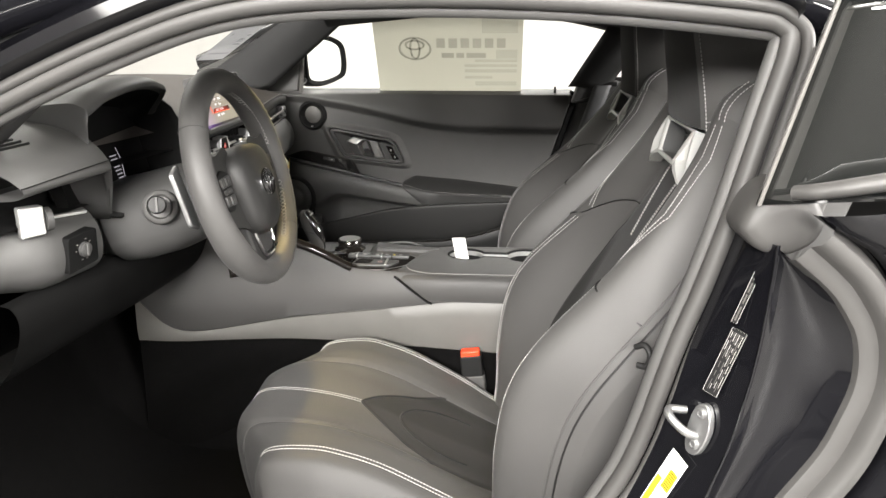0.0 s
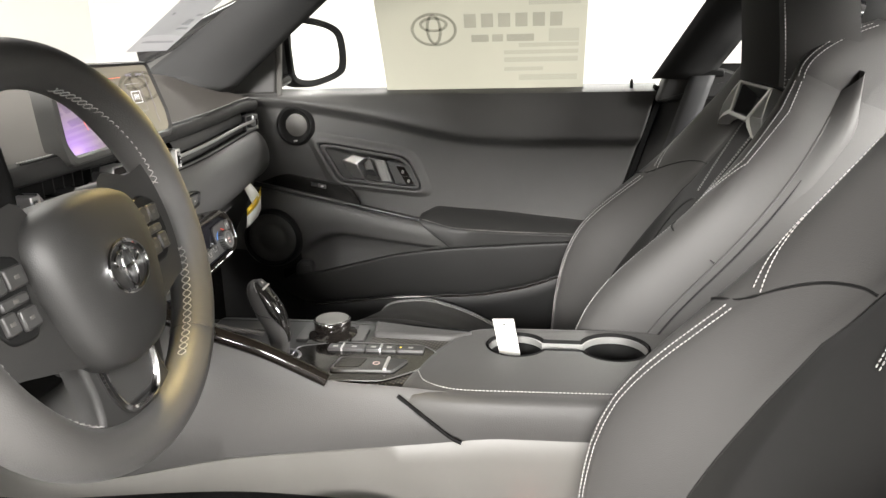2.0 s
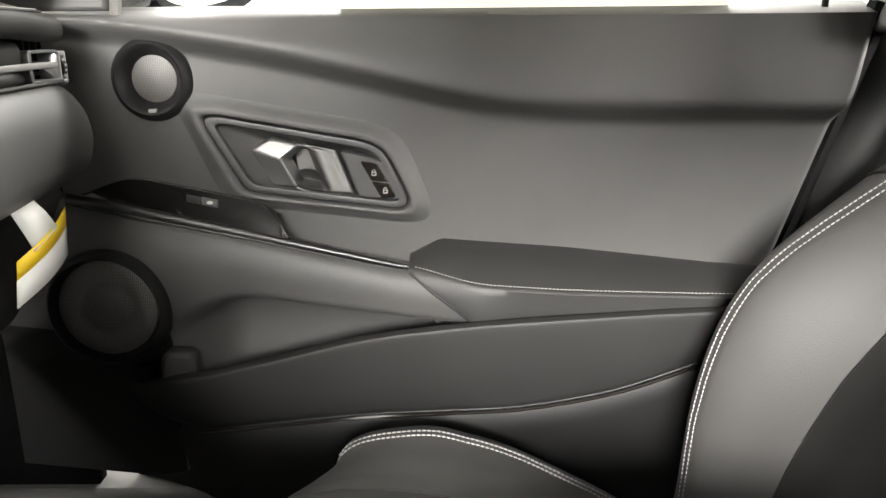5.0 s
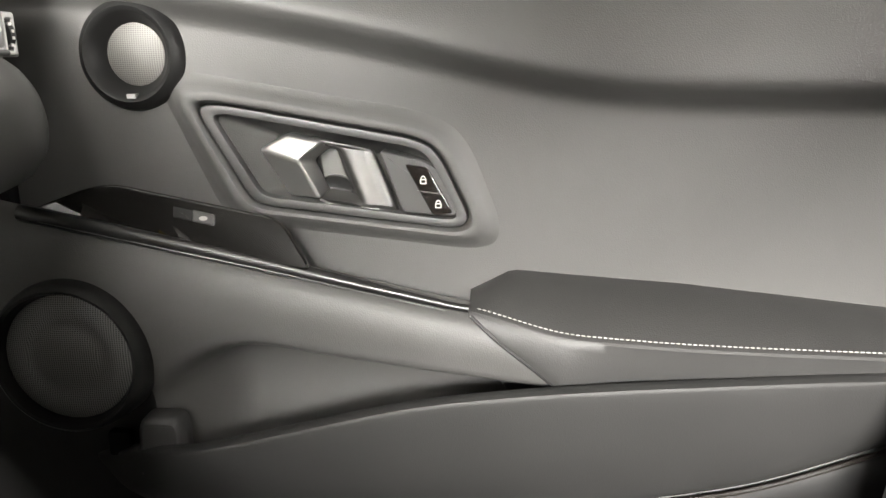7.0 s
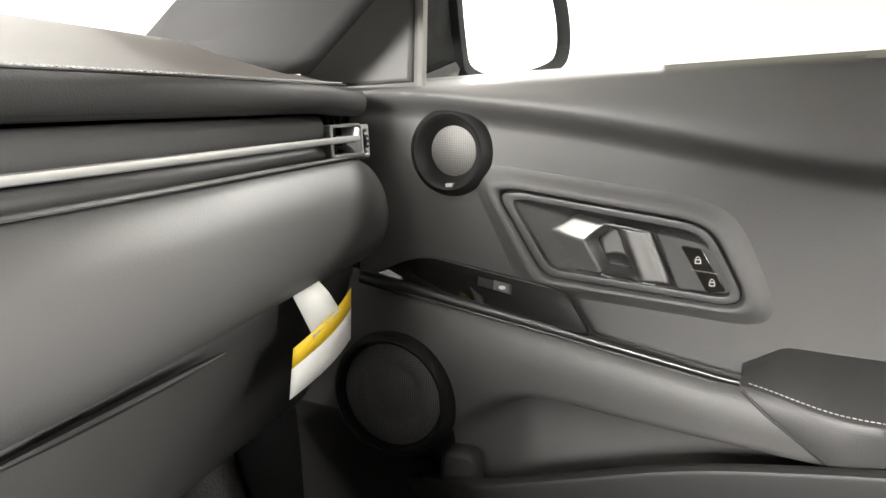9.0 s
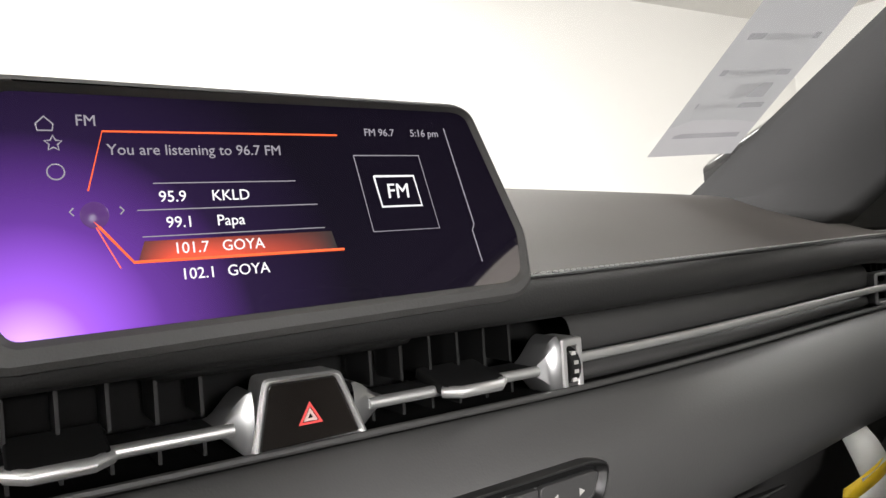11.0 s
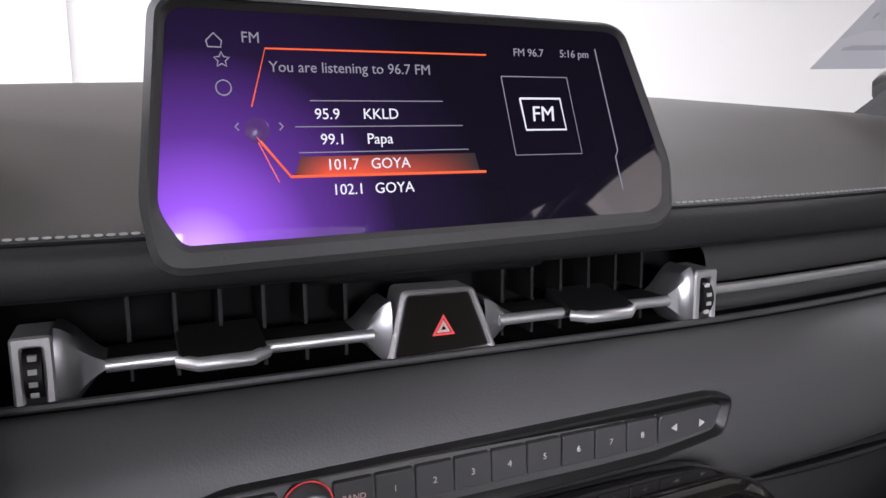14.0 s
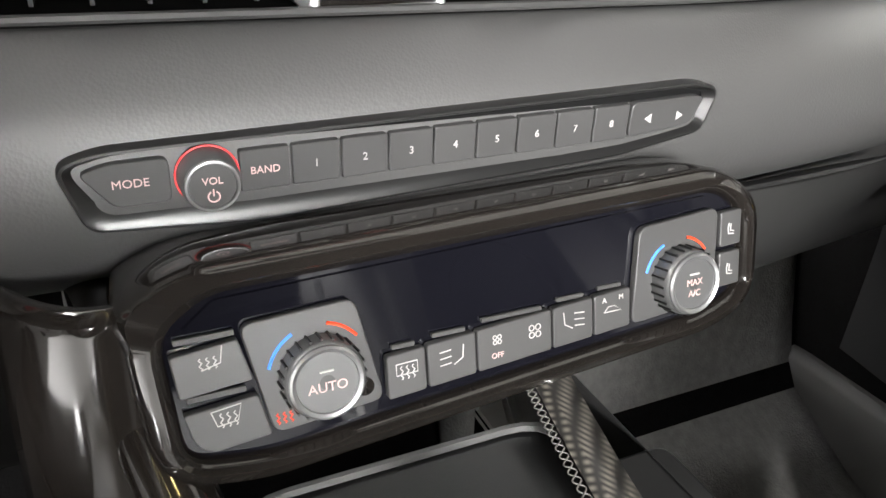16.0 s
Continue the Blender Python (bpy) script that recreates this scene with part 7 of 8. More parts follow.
    for s, rows in ((-1, rows_l), (1, rows_r)):
        part("headrest_side", Geo().grid(rows), LEATHER, hr)
        part("stitching", Geo().dashes([r[1] + Vector((-0.001, s * 0.0008, 0)) for r in rows], 0.0052, 0.0040, 0.0009), THREAD, hr, "pale stitching")
    for s, rows in ((-1, rows_l), (1, rows_r)):
        g = Geo()
        for k in (0.0, 1.6):
            g.dashes(spline([rows[min(20, int(a + k))][j] + Vector((0, s * 0.0016, 0)) for j, a in ((1, 0), (2, 1.2), (3, 2.6), (4, 4.2))], 40), 0.0052, 0.0040, 0.0008)
        part("join_stitching", g, THREAD, hr, "pale double stitching")
    part("headrest_back", Geo().grid(rows_b), SOFT, hr)
    # shoulders that rise into the headrest
    for s in (-1, 1):
        sh = []
        for i in range(13):
            t = i / 12
            e = back_at(s * 0.97, 38 + 22 * t)
            h = Vector((0.425 + 0.045 * smooth(t * 1.6), SEAT_Y + s * (0.192 - 0.032 * t), 0.815 + 0.205 * t))
            sh.append([e.lerp(h, k / 8) + Vector((0.012 * math.sin(math.pi * k / 8), s * 0.016 * math.sin(math.pi * k / 8), 0.008 * math.sin(math.pi * k / 8))) for k in range(9)])
        part("shoulder", Geo().grid(sh), LEATHER, seat)
    # bolsters carried on past the neck, hugging the headrest's sides
    for s in (-1, 1):
        crest = lambda q, t: back_at(s * q, 60) + Vector((0.022 * t + 0.085 * t * t, -s * 0.014 * t, 0.078 * t - 0.012 * t * t))
        wing = part("shoulder_wing", Geo().grid([[crest(0.50 + 0.50 * k / 16, i / 14) for k in range(17)] for i in range(15)]), LEATHER, seat)
        part("wing_side", Geo().grid([[crest(1.0, i / 14) + Vector((d, -s * w, -h)) for d, w, h in ((0, 0, 0), (0.02, -0.002, 0.012), (0.06, 0.010, 0.03), (0.09, 0.05, 0.035))] for i in range(15)]), LEATHER, wing)
        g = Geo()
        for q in (0.866, 0.896):
            g.dashes([crest(q, -0.06 + 0.98 * k / 30) + Vector((-0.0012, 0, 0.0006)) for k in range(31)], 0.0050, 0.0038, 0.0007)
        part("stitching", g, THREAD, wing, "pale double stitching")
    # silver yoke under the headrest: a box-like frame with two folded wings
    tm = axes((0.396, SEAT_Y, 0.946), (0, 1, 0), (0.42, 0, 0.9), (-0.9, 0, 0.42))
    outer = [(-0.096, 0.036), (-0.054, -0.024), (0.054, -0.024), (0.096, 0.036)]
    hole = [(-0.078, 0.031), (-0.047, -0.017), (0.047, -0.017), (0.078, 0.031)]
    yoke = part("yoke", Geo().ring(rounded(outer, 0.004, 3), rounded(hole, 0.003, 3), tm, 0.034, -0.005, 0.002), SILVER, seat, "satin silver yoke below the headrest")
    walls = [[tm @ Vector((*q, h)) for q in grow([Vector(p) for p in hole], d)] for d, h in ((0.0, 0.030), (-0.006, 0.006), (-0.012, 0.0))]
    part("yoke_hollow", Geo().grid(walls, close_v=True).fan(walls[-1]), KNURL, yoke, "dark polished hollow")
    part("yoke_mouth", Geo().prism([(-0.030, -0.002), (0.030, -0.002), (0.044, 0.018), (-0.044, 0.018)], tm, 0.008, 0.001, -0.006), DARK, yoke)
    for s in (-1, 1):
        a = [Vector((s * u, v, h)) for u, v, h in ((0.094, 0.035, 0.033), (0.106, 0.016, 0.034), (0.120, -0.012, 0.032), (0.132, -0.040, 0.024))]
        b = [Vector((s * u, v, h)) for u, v, h in ((0.053, -0.022, 0.033), (0.076, -0.030, 0.034), (0.102, -0.040, 0.030), (0.126, -0.048, 0.022))]
        rows = []
        for j, (p, q) in enumerate(zip(a, b)):
            deep = Vector((0, 0, 0.026 if j < 3 else 0.004))
            rows.append([tm @ (p - Vector((0, 0, 0.02))), tm @ p, tm @ p.lerp(q, 0.10), tm @ (p.lerp(q, 0.26) - deep), tm @ (p.lerp(q, 0.72) - deep), tm @ p.lerp(q, 0.86), tm @ q, tm @ (q - Vector((0, 0, 0.02)))])
        part("yoke_wing", Geo().grid(rows), SILVER, yoke, angle=12)
    # the back stands a little more or less upright
    turn = Matrix.Translation((0.25, 0, 0.66)) @ Matrix.Rotation(radians(back_turn), 4, "Y") @ Matrix.Translation((-0.25, 0, -0.66))
    for ob in seat.children_recursive:
        if ob.name.startswith(("cushion", "panel_piping", "seat_base")) or ob.parent.name.startswith("cushion"):
            ob.data.transform(Matrix.Translation((cushion_shift, 0, 0)))
        else:
            ob.data.transform(turn)
    return seat


driver_seat = make_seat(-4.5, 0.02)
passenger_seat = make_seat()
passenger_seat.location = (-0.12 + 0.002, 0.37, 0.27 - 0.010)
tagged(passenger_seat, "black leather and suede passenger seat beside the door", "seat")
tagged(driver_seat, "black leather and suede driver's seat behind the steering wheel", "seat")

# buckle beside the driver's cushion
bk = thing("seat_belt_buckle", (0.04, -0.115, 0.38), "black seat belt buckle with an orange-red release button", "buckle")
bmx = axes((0.042, -0.118, 0.398), (0.98, 0, 0.12), (-0.12, 0, 0.98), (0, -1, 0))
part("buckle_body", Geo().box((-0.022, 0.02, -0.012), (0.022, 0.100, 0.012), 0.004, bmx), DARK, bk)
part("buckle_shoulder", Geo().box((-0.024, 0.018, -0.014), (0.024, 0.055, 0.014), 0.004, bmx), SOFT, bk)
part("release_button", Geo().box((-0.0195, 0.096, -0.010), (0.0195, 0.110, 0.010), 0.003, bmx), RED, bk, "orange-red release button")
part("buckle_stalk", Geo().tube([bmx @ Vector((0, -0.03, 0)), bmx @ Vector((0, 0.02, 0))], 0.007, 8), DARK, bk)

# ---- near-side body: door opening, pillar, jamb ----
SEAL = [(-0.66, -0.715, 0.965), (-0.50, -0.705, 1.05), (-0.35, -0.70, 1.115), (-0.21, -0.70, 1.158), (-0.05, -0.70, 1.170), (0.15, -0.70, 1.166), (0.33, -0.705, 1.150), (0.372, -0.708, 1.140), (0.378, -0.712, 1.118),
        (0.362, -0.716, 1.05), (0.345, -0.72, 0.98), (0.331, -0.722, 0.925), (0.313, -0.722, 0.86), (0.291, -0.722, 0.79), (0.259, -0.722, 0.668), (0.226, -0.722, 0.59), (0.15, -0.72, 0.47), (0.02, -0.72, 0.415), (-0.20, -0.72, 0.405)]
seal_line = spline(SEAL, 150)
frame_ob = thing("door_opening", (0.30, -0.72, 0.42), "grey rubber-sealed door opening in black bodywork", "door frame", kind="structure")
part("door_seal", Geo().tube(seal_line, 0.0105, 12), RUBBER, frame_ob, "soft grey rubber door seal")
part("seal_lip", Geo().tube([q + Vector((0.017 * smooth((i - 50) / 20), -0.008, 0.013 * (1 - smooth((i - 50) / 20)))) for i, q in enumerate(seal_line)], 0.0065, 10), RUBBER, frame_ob)
part("seal_lip", Geo().tube([q + Vector((-0.010 * smooth((i - 50) / 20), 0.014, -0.012 * (1 - smooth((i - 50) / 20)))) for i, q in enumerate(seal_line)], 0.009, 10), SOFT, frame_ob)
# roof side and screen pillar skin outside the seal
rows = []
for i, q in enumerate(seal_line[:66]):
    rows.append([q + Vector((0, d, h)) for d, h in ((-0.004, 0.018), (-0.016, 0.026), (-0.028, 0.030), (-0.022, 0.046), (0.02, 0.066))])
part("roof_side", Geo().grid(rows), PAINT, frame_ob, "black painted roof side")
# rear pillar: rubber-faced flange behind the seal
rows = []
for q in seal_line[66:112]:
    rows.append([q + Vector((0.016, -0.010, 0)), q + Vector((0.026, -0.020, 0.002)), q + Vector((0.036, -0.020, 0.003)), q + Vector((0.042, -0.008, 0.003)), q + Vector((0.05, 0.05, 0.0))])
part("pillar_flange", Geo().grid(rows[:17]), RUBBER, frame_ob)
part("pillar_inner", Geo().grid([[q + Vector((-0.004, 0.012, 0)), q + Vector((0.03, 0.06, 0)), q + Vector((0.08, 0.09, 0))] for q in seal_line[62:125]]), DARK, frame_ob)

# painted jamb: a narrow face beside the seal, a sharp fold, a broad hollow face out to the shut line
JO = [(0.368, 0.925), (0.398, 0.900), (0.416, 0.880), (0.436, 0.845), (0.441, 0.800), (0.431, 0.757), (0.417, 0.718), (0.384, 0.661), (0.335, 0.575), (0.275, 0.48), (0.225, 0.42)]
JE = [(0.358, 0.935), (0.358, 0.915), (0.3565, 0.880), (0.354, 0.836), (0.350, 0.798), (0.345, 0.765), (0.340, 0.732), (0.326, 0.680), (0.300, 0.60), (0.25, 0.49), (0.20, 0.42)]
JI = [(0.340, 0.930), (0.334, 0.905), (0.325, 0.872), (0.313, 0.830), (0.303, 0.795), (0.294, 0.755), (0.286, 0.720), (0.271, 0.665), (0.243, 0.595), (0.18, 0.48), (0.14, 0.42)]
outer_line = spline([(x, -0.815, z) for x, z in JO], 70)
fold_line = spline([(x, -0.800, z) for x, z in JE], 70)
inner_line = spline([(x, -0.735, z) for x, z in JI], 70)
rows, rows2 = [], []
for a, e, b in zip(inner_line, fold_line, outer_line):
    rows.append([a + Vector((0.004, 0.04, 0)), a, a.lerp(e, 0.33), a.lerp(e, 0.66), a.lerp(e, 0.94), e + Vector((0.0006, -0.0012, 0))])
    rows2.append([e + Vector((0.0006, -0.0012, 0)), e + Vector((0.004, -0.0005, 0))] + [e.lerp(b, k / 8) + Vector((0, 0.014 * math.sin(math.pi * k / 8), 0)) for k in range(1, 9)])
jamb = part("jamb", Geo().grid(rows), PAINT, frame_ob, "gloss black painted door jamb")
part("jamb_fold", Geo().tube([e + Vector((0.001, -0.0015, 0)) for e in fold_line], 0.0016, 6), PAINT, jamb)
part("jamb_face", Geo().grid(rows2), PAINT, jamb)
# moulded seal along the shut line: a flat lip and a round bead
def shut_profile(i, across, y):
    a, b = outer_line[max(0, i - 1)], outer_line[min(69, i + 1)]
    t = (b - a).normalized()
    return outer_line[i] + Vector((-t.z, 0, t.x)) * across + Vector((0, y, 0))


rows = [[shut_profile(i, a, y) for a, y in ((-0.002, 0.010), (0.0, 0.0), (0.003, -0.006), (0.010, -0.009), (0.020, -0.009), (0.0225, -0.013), (0.027, -0.021), (0.034, -0.024), (0.041, -0.022), (0.046, -0.014), (0.049, -0.002))] for i in range(70)]
part("shut_line_seal", Geo().grid(rows), RUBBER, frame_ob, "grey rubber seal along the shut line")
corner = [Vector((q.x, q.y)) for q in spline([(0.342, 0.985, 0), (0.370, 0.996, 0), (0.392, 0.987, 0), (0.408, 0.955, 0), (0.398, 0.932, 0), (0.374, 0.920, 0), (0.350, 0.923, 0), (0.332, 0.936, 0), (0.325, 0.952, 0)], 40, True)]
mid = Vector((0.357, 0.955))
rows = [[Vector((mid.x + (q.x - mid.x) * f, -0.770 - h, mid.y + (q.y - mid.y) * f)) for q in corner] for f, h in ((1.0, -0.03), (1.0, 0.0), (0.98, 0.012), (0.92, 0.019), (0.78, 0.023), (0.5, 0.025), (0.2, 0.0255), (0.02, 0.0255))]
part("seal_corner", Geo().grid(rows, close_v=True).fan(rows[-1]), RUBBER, frame_ob, "moulded rubber seal corner")
# rear wing outside the shut line, rising into the ledge under the quarter window
edge = [Vector((0.375, -0.832, 0.974)), Vector((0.392, -0.835, 0.962))] + [shut_profile(i, 0.052, -0.014) for i in range(6, 70)]
rows = []
for i, q in enumerate(edge):
    rise = 0.16 - 0.15 * smooth(i / 22)
    rows.append([q + Vector((0.004, 0.03, 0)), q, q + Vector((0.006, -0.010, 0.001)), q + Vector((0.03, -0.022, 0.03 * rise)), q + Vector((0.12, -0.045, 0.12 * rise)), q + Vector((0.30, -0.055, 0.30 * rise)), q + Vector((0.8, -0.02, 0.8 * rise))])
wing = solo("rear_wing", Geo().grid(rows), PAINT, "gloss black rear wing of the car", "car body", "structure")
# ledge under the quarter window and the window itself
ledge = spline([(0.364, -0.812, 0.990), (0.385, -0.829, 0.996), (0.435, -0.842, 1.008), (0.60, -0.84, 1.035), (0.90, -0.79, 1.075)], 30)
solo("window_ledge", Geo().tube(ledge, lambda t: 0.0095 + 0.004 * t, 12, flat=0.75), RUBBER, "grey rubber strip under the quarter window", "seal", "structure")
rows = []
for i in range(13):
    t = i / 12
    rows.append([Vector((0.334 + 0.046 * t + (0.75 - 0.15 * t) * j / 12, -0.800 - 0.008 * t - 0.10 * j / 12, 0.975 + 0.195 * t - 0.06 * t * (j / 12) ** 2 + 0.06 * (1 - t) * j / 12)) for j in range(13)])
solo("quarter_glass", Geo().grid(rows), TINTED, "dark reflecting quarter window glass", "window", "structure", thick=0.004)
solo("quarter_frame", Geo().tube([r[0] + Vector((0.002, -0.003, 0)) for r in rows], 0.0022, 8), HARD, "thin pale edge of the quarter window", "trim", "structure")
solo("roof_edge", Geo().tube([r + Vector((-0.01, 0, 0.012)) for r in rows[-1]], 0.014, 10), PAINT, "black painted roof edge over the quarter window", "car body", "structure")

# striker and labels on the jamb's narrow face
FACE_N = Vector((-0.770, -0.607, 0.199))
FACE_A = Vector((0.614, -0.782, -0.012)).normalized()
FACE_B = FACE_N.cross(FACE_A)
m = axes((0.3085, -0.7735, 0.7185), FACE_A, FACE_B, FACE_N)
sk = thing("door_striker", (0.309, -0.774, 0.69), "silver door striker bolted to the jamb", "striker")
part("striker_plate", Geo().prism([Vector((q.x, q.y)) for q in spline([(0.010, -0.028, 0), (0.018, 0.002, 0), (0.010, 0.027, 0), (-0.004, 0.024, 0), (-0.010, 0.0, 0), (-0.006, -0.028, 0)], 30, True)], m, 0.004, 0.0015, -0.004), RIM_METAL, sk)
part("striker_loop", Geo().tube([m @ Vector(q) for q in spline([(0.004, -0.010, 0.0), (-0.004, -0.006, 0.014), (-0.020, 0.004, 0.022), (-0.028, 0.010, 0.016), (-0.018, 0.012, 0.0)], 24)], 0.0048, 10), RIM_METAL, sk)
for b in (-0.018, 0.018):
    part("striker_bolt", Geo().revolve([(0.0066, 0.003), (0.0060, 0.006), (0.0034, 0.0072), (0.003, 0.006), (0.0001, 0.006)], m @ Matrix.Translation((0.004, b, 0)), 20), RIM_METAL, sk)


def on_face(corner, right, down, lift=0.0025):
    """A frame on the jamb's narrow face; its sides are 1 long across and 1 long down."""
    o, r, d = Vector(corner), Vector(right), Vector(down)
    return axes(o + FACE_N * lift, r - o, d - o, FACE_N)


UNIT = [(0, 0), (0, 1), (1, 1), (1, 0)]
lb = thing("information_label", (0.33, -0.78, 0.76), "black information label with fine pale print on the jamb", "label")
lm = on_face((0.3370, -0.7708, 0.8369), (0.3481, -0.7855, 0.8346), (0.3137, -0.7663, 0.7602))
part("label_sheet", Geo().prism(UNIT, lm, 0.0004, base=0.0), DARK, lb)
random.seed(3)
for i in range(7):
    at = 0.06
    a = 0.12 + 0.115 * i
    while at < 0.85:
        ln = 0.05 + 0.16 * random.random()
        if not (i < 3 and 0.3 < at < 0.75) or i == 1:
            part("print_bar", Geo().prism([(a, at), (a, min(0.94, at + ln)), (a + 0.035, min(0.94, at + ln)), (a + 0.035, at)], lm, 0.0006, base=0.0003), HARD if i % 2 else WHITE_MARK, lb)
        at += ln + 0.05
part("label_border", Geo().tube([lm @ Vector((a, b, 0.0006)) for a, b in ((0.02, 0.01), (0.02, 0.99), (0.98, 0.99), (0.98, 0.01))], 0.0003, 5, closed=True), WHITE_MARK, lb)
ls = thing("information_strip", (0.345, -0.774, 0.85), "narrow black printed strip on the jamb", "label")
sm = on_face((0.3546, -0.7726, 0.8996), (0.3587, -0.7779, 0.8993), (0.3374, -0.7696, 0.8419), 0.007)
part("strip_sheet", Geo().prism(UNIT, sm, 0.0004, base=0.0), DARK, ls)
part("strip_border", Geo().tube([sm @ Vector((a, b, 0.0006)) for a, b in UNIT], 0.0003, 5, closed=True), WHITE_MARK, ls)
for b0, b1 in ((0.05, 0.16), (0.22, 0.40), (0.44, 0.62), (0.68, 0.95)):
    part("print_bar", Geo().prism([(0.35, b0), (0.35, b1), (0.6, b1), (0.6, b0)], sm, 0.0006, base=0.0003), HARD, ls)
tl = thing("tyre_label", (0.28, -0.765, 0.62), "white tyre label with a yellow field on the jamb", "label")
ym = on_face((0.2902, -0.7613, 0.6843), (0.3028, -0.7808, 0.6735), (0.2604, -0.7488, 0.6073))
part("label_sheet", Geo().prism(UNIT, ym, 0.0004, base=0.0), CARD, tl)
part("yellow_field", Geo().prism([(0.45, 0.24), (0.45, 0.56), (0.92, 0.56), (0.92, 0.24)], ym, 0.0007, base=0.0003), YELLOW, tl)
part("yellow_field", Geo().prism([(0.05, 0.46), (0.05, 0.98), (0.34, 0.98), (0.34, 0.46)], ym, 0.0007, base=0.0003), YELLOW, tl)
for i in range(7):
    part("print_bar", Geo().prism([(0.50, 0.27 + 0.04 * i), (0.50, 0.287 + 0.04 * i), (0.88, 0.287 + 0.04 * i), (0.88, 0.27 + 0.04 * i)], ym, 0.0010, base=0.0006), DARK, tl)
# belt hook at the pillar's inside
hk = thing("belt_guide", (0.258, -0.70, 0.74), "small dark belt guide beside the driver's seat", "belt guide")
part("guide_loop", Geo().tube(spline([(0.254, -0.676, 0.768), (0.264, -0.684, 0.774), (0.270, -0.690, 0.764), (0.266, -0.690, 0.750), (0.256, -0.684, 0.748)], 20), 0.004, 8), DARK, hk)

# ---- unseen driver's door, swung wide open beside the camera's way to shade the footwell ----
dd = thing("unseen_driver_door", (-0.66, -0.80, 0.40), "unseen black driver's door, wide open on its hinges to shade the footwell", "door")
swing = radians(62)
hinge = Matrix.Translation((-0.66, -0.80, 0)) @ Matrix.Rotation(-swing, 4, "Z")
profile = [(0.0, 0.34), (0.95, 0.36), (1.08, 0.50), (1.14, 0.80), (1.12, 0.955), (0.60, 0.965), (0.0, 0.945), (-0.03, 0.70)]
upright = axes((0, 0, 0), (1, 0, 0), (0, 0, 1), (0, -1, 0))
part("door_skin", Geo().prism(rounded(profile, 0.04, 5), hinge @ upright, 0.075, 0.015, 0.0), PAINT, dd, "gloss black painted outer skin")
inset = [(0.02, 0.37), (0.93, 0.39), (1.04, 0.52), (1.09, 0.80), (1.07, 0.94), (0.60, 0.95), (0.02, 0.93)]
flip = hinge @ axes((0, 0, 0), (-1, 0, 0), (0, 0, 1), (0, 1, 0))
trim = part("door_trim", Geo().prism(rounded([(-a, b) for a, b in inset][::-1], 0.04, 5), flip, 0.045, 0.015, 0.001), SOFT, dd, "soft black inner trim")
part("door_armrest", Geo().box((0.35, 0.04, 0.66), (0.98, 0.10, 0.72), 0.015, hinge), LEATHER, trim)
part("door_pocket", Geo().box((0.20, 0.04, 0.46), (0.95, 0.085, 0.60), 0.015, hinge), SOFT_DARK, trim)

# ---- far rear pillar and its belt ----
rows = []
for i in range(13):
    t = i / 12
    z = 0.36 + 0.64 * t
    x0 = lerp_table(DOOR_REAR, z) + 0.012
    rows.append([Vector((x0, 0.735, z)), Vector((x0 + 0.012, 0.705, z)), Vector((x0 + 0.04, 0.690, z)), Vector((x0 + 0.12, 0.68, z)), Vector((x0 + 0.30, 0.66, z)), Vector((x0 + 0.6, 0.62, z))])
pil = thing("rear_pillar_trim", (0.32, 0.70, 0.36), "black plastic trim of the rear door pillar", "pillar trim", kind="structure")
part("pillar_panel", Geo().grid(rows), SOFT_DARK, pil)
part("pillar_seal", Geo().tube(spline([(lerp_table(DOOR_REAR, z) + 0.006, 0.712, z) for z in (0.40, 0.55, 0.70, 0.85, 0.955)], 24), 0.014, 8), BLACK, pil)
part("pillar_cap", Geo().prism(rounded([(0.275, 0.925), (0.44, 0.935), (0.45, 0.975), (0.40, 0.992), (0.30, 0.992)], 0.012), facing_in(0.690), 0.02, 0.006, -0.03), SOFT_DARK, pil)
part("belt_slot", Geo().box((0.315, 0.974, 0.0), (0.405, 0.988, 0.024), 0.005, facing_in(0.690)), DARK, pil)
# upper pillar between door glass and rear side window
rows = []
for i in range(9):
    t = i / 8
    a, b = Vector((0.275 + 0.095 * t, 0.70 - 0.08 * t, 0.975 + 0.165 * t)), Vector((0.375 + 0.085 * t, 0.695 - 0.08 * t, 0.985 + 0.14 * t))
    rows.append([a.lerp(b, k / 6) + Vector((0, -0.016 * math.sin(math.pi * k / 6), 0)) for k in range(7)])
part("upper_trim", Geo().grid(rows), LINING, pil, thick=0.02)
belt = thing("seat_belt", (0.33, 0.66, 0.75), "grey woven seat belt strap hanging from the pillar", "seat belt")
top, bot = Vector((0.362, 0.664, 0.978)), Vector((0.262, 0.655, 0.66))
rows = [[top.lerp(bot, i / 12) + Vector((0.024 * k, -0.004 * (1 - k * k), 0)) for k in (-1, -0.5, 0, 0.5, 1)] for i in range(13)]
part("strap", Geo().grid(rows), WEB, belt, thick=0.0015)

# ---- mirror outside the far window ----
mir = thing("door_mirror", (-0.55, 0.90, 0.95), "black door mirror with bright glass outside the window", "door mirror")
mm = axes((-0.505, 0.965, 1.032), (0.45, 0.89, 0.0), (0, 0, 1), (0.89, -0.45, 0.05))
shape = [Vector((q.x, q.y)) for q in spline([(-0.098, -0.030, 0), (-0.085, -0.068, 0), (-0.02, -0.078, 0), (0.070, -0.062, 0), (0.098, -0.040, 0), (0.100, 0.010, 0), (0.082, 0.052, 0), (0.02, 0.074, 0), (-0.075, 0.082, 0), (-0.100, 0.055, 0)], 50, True)]
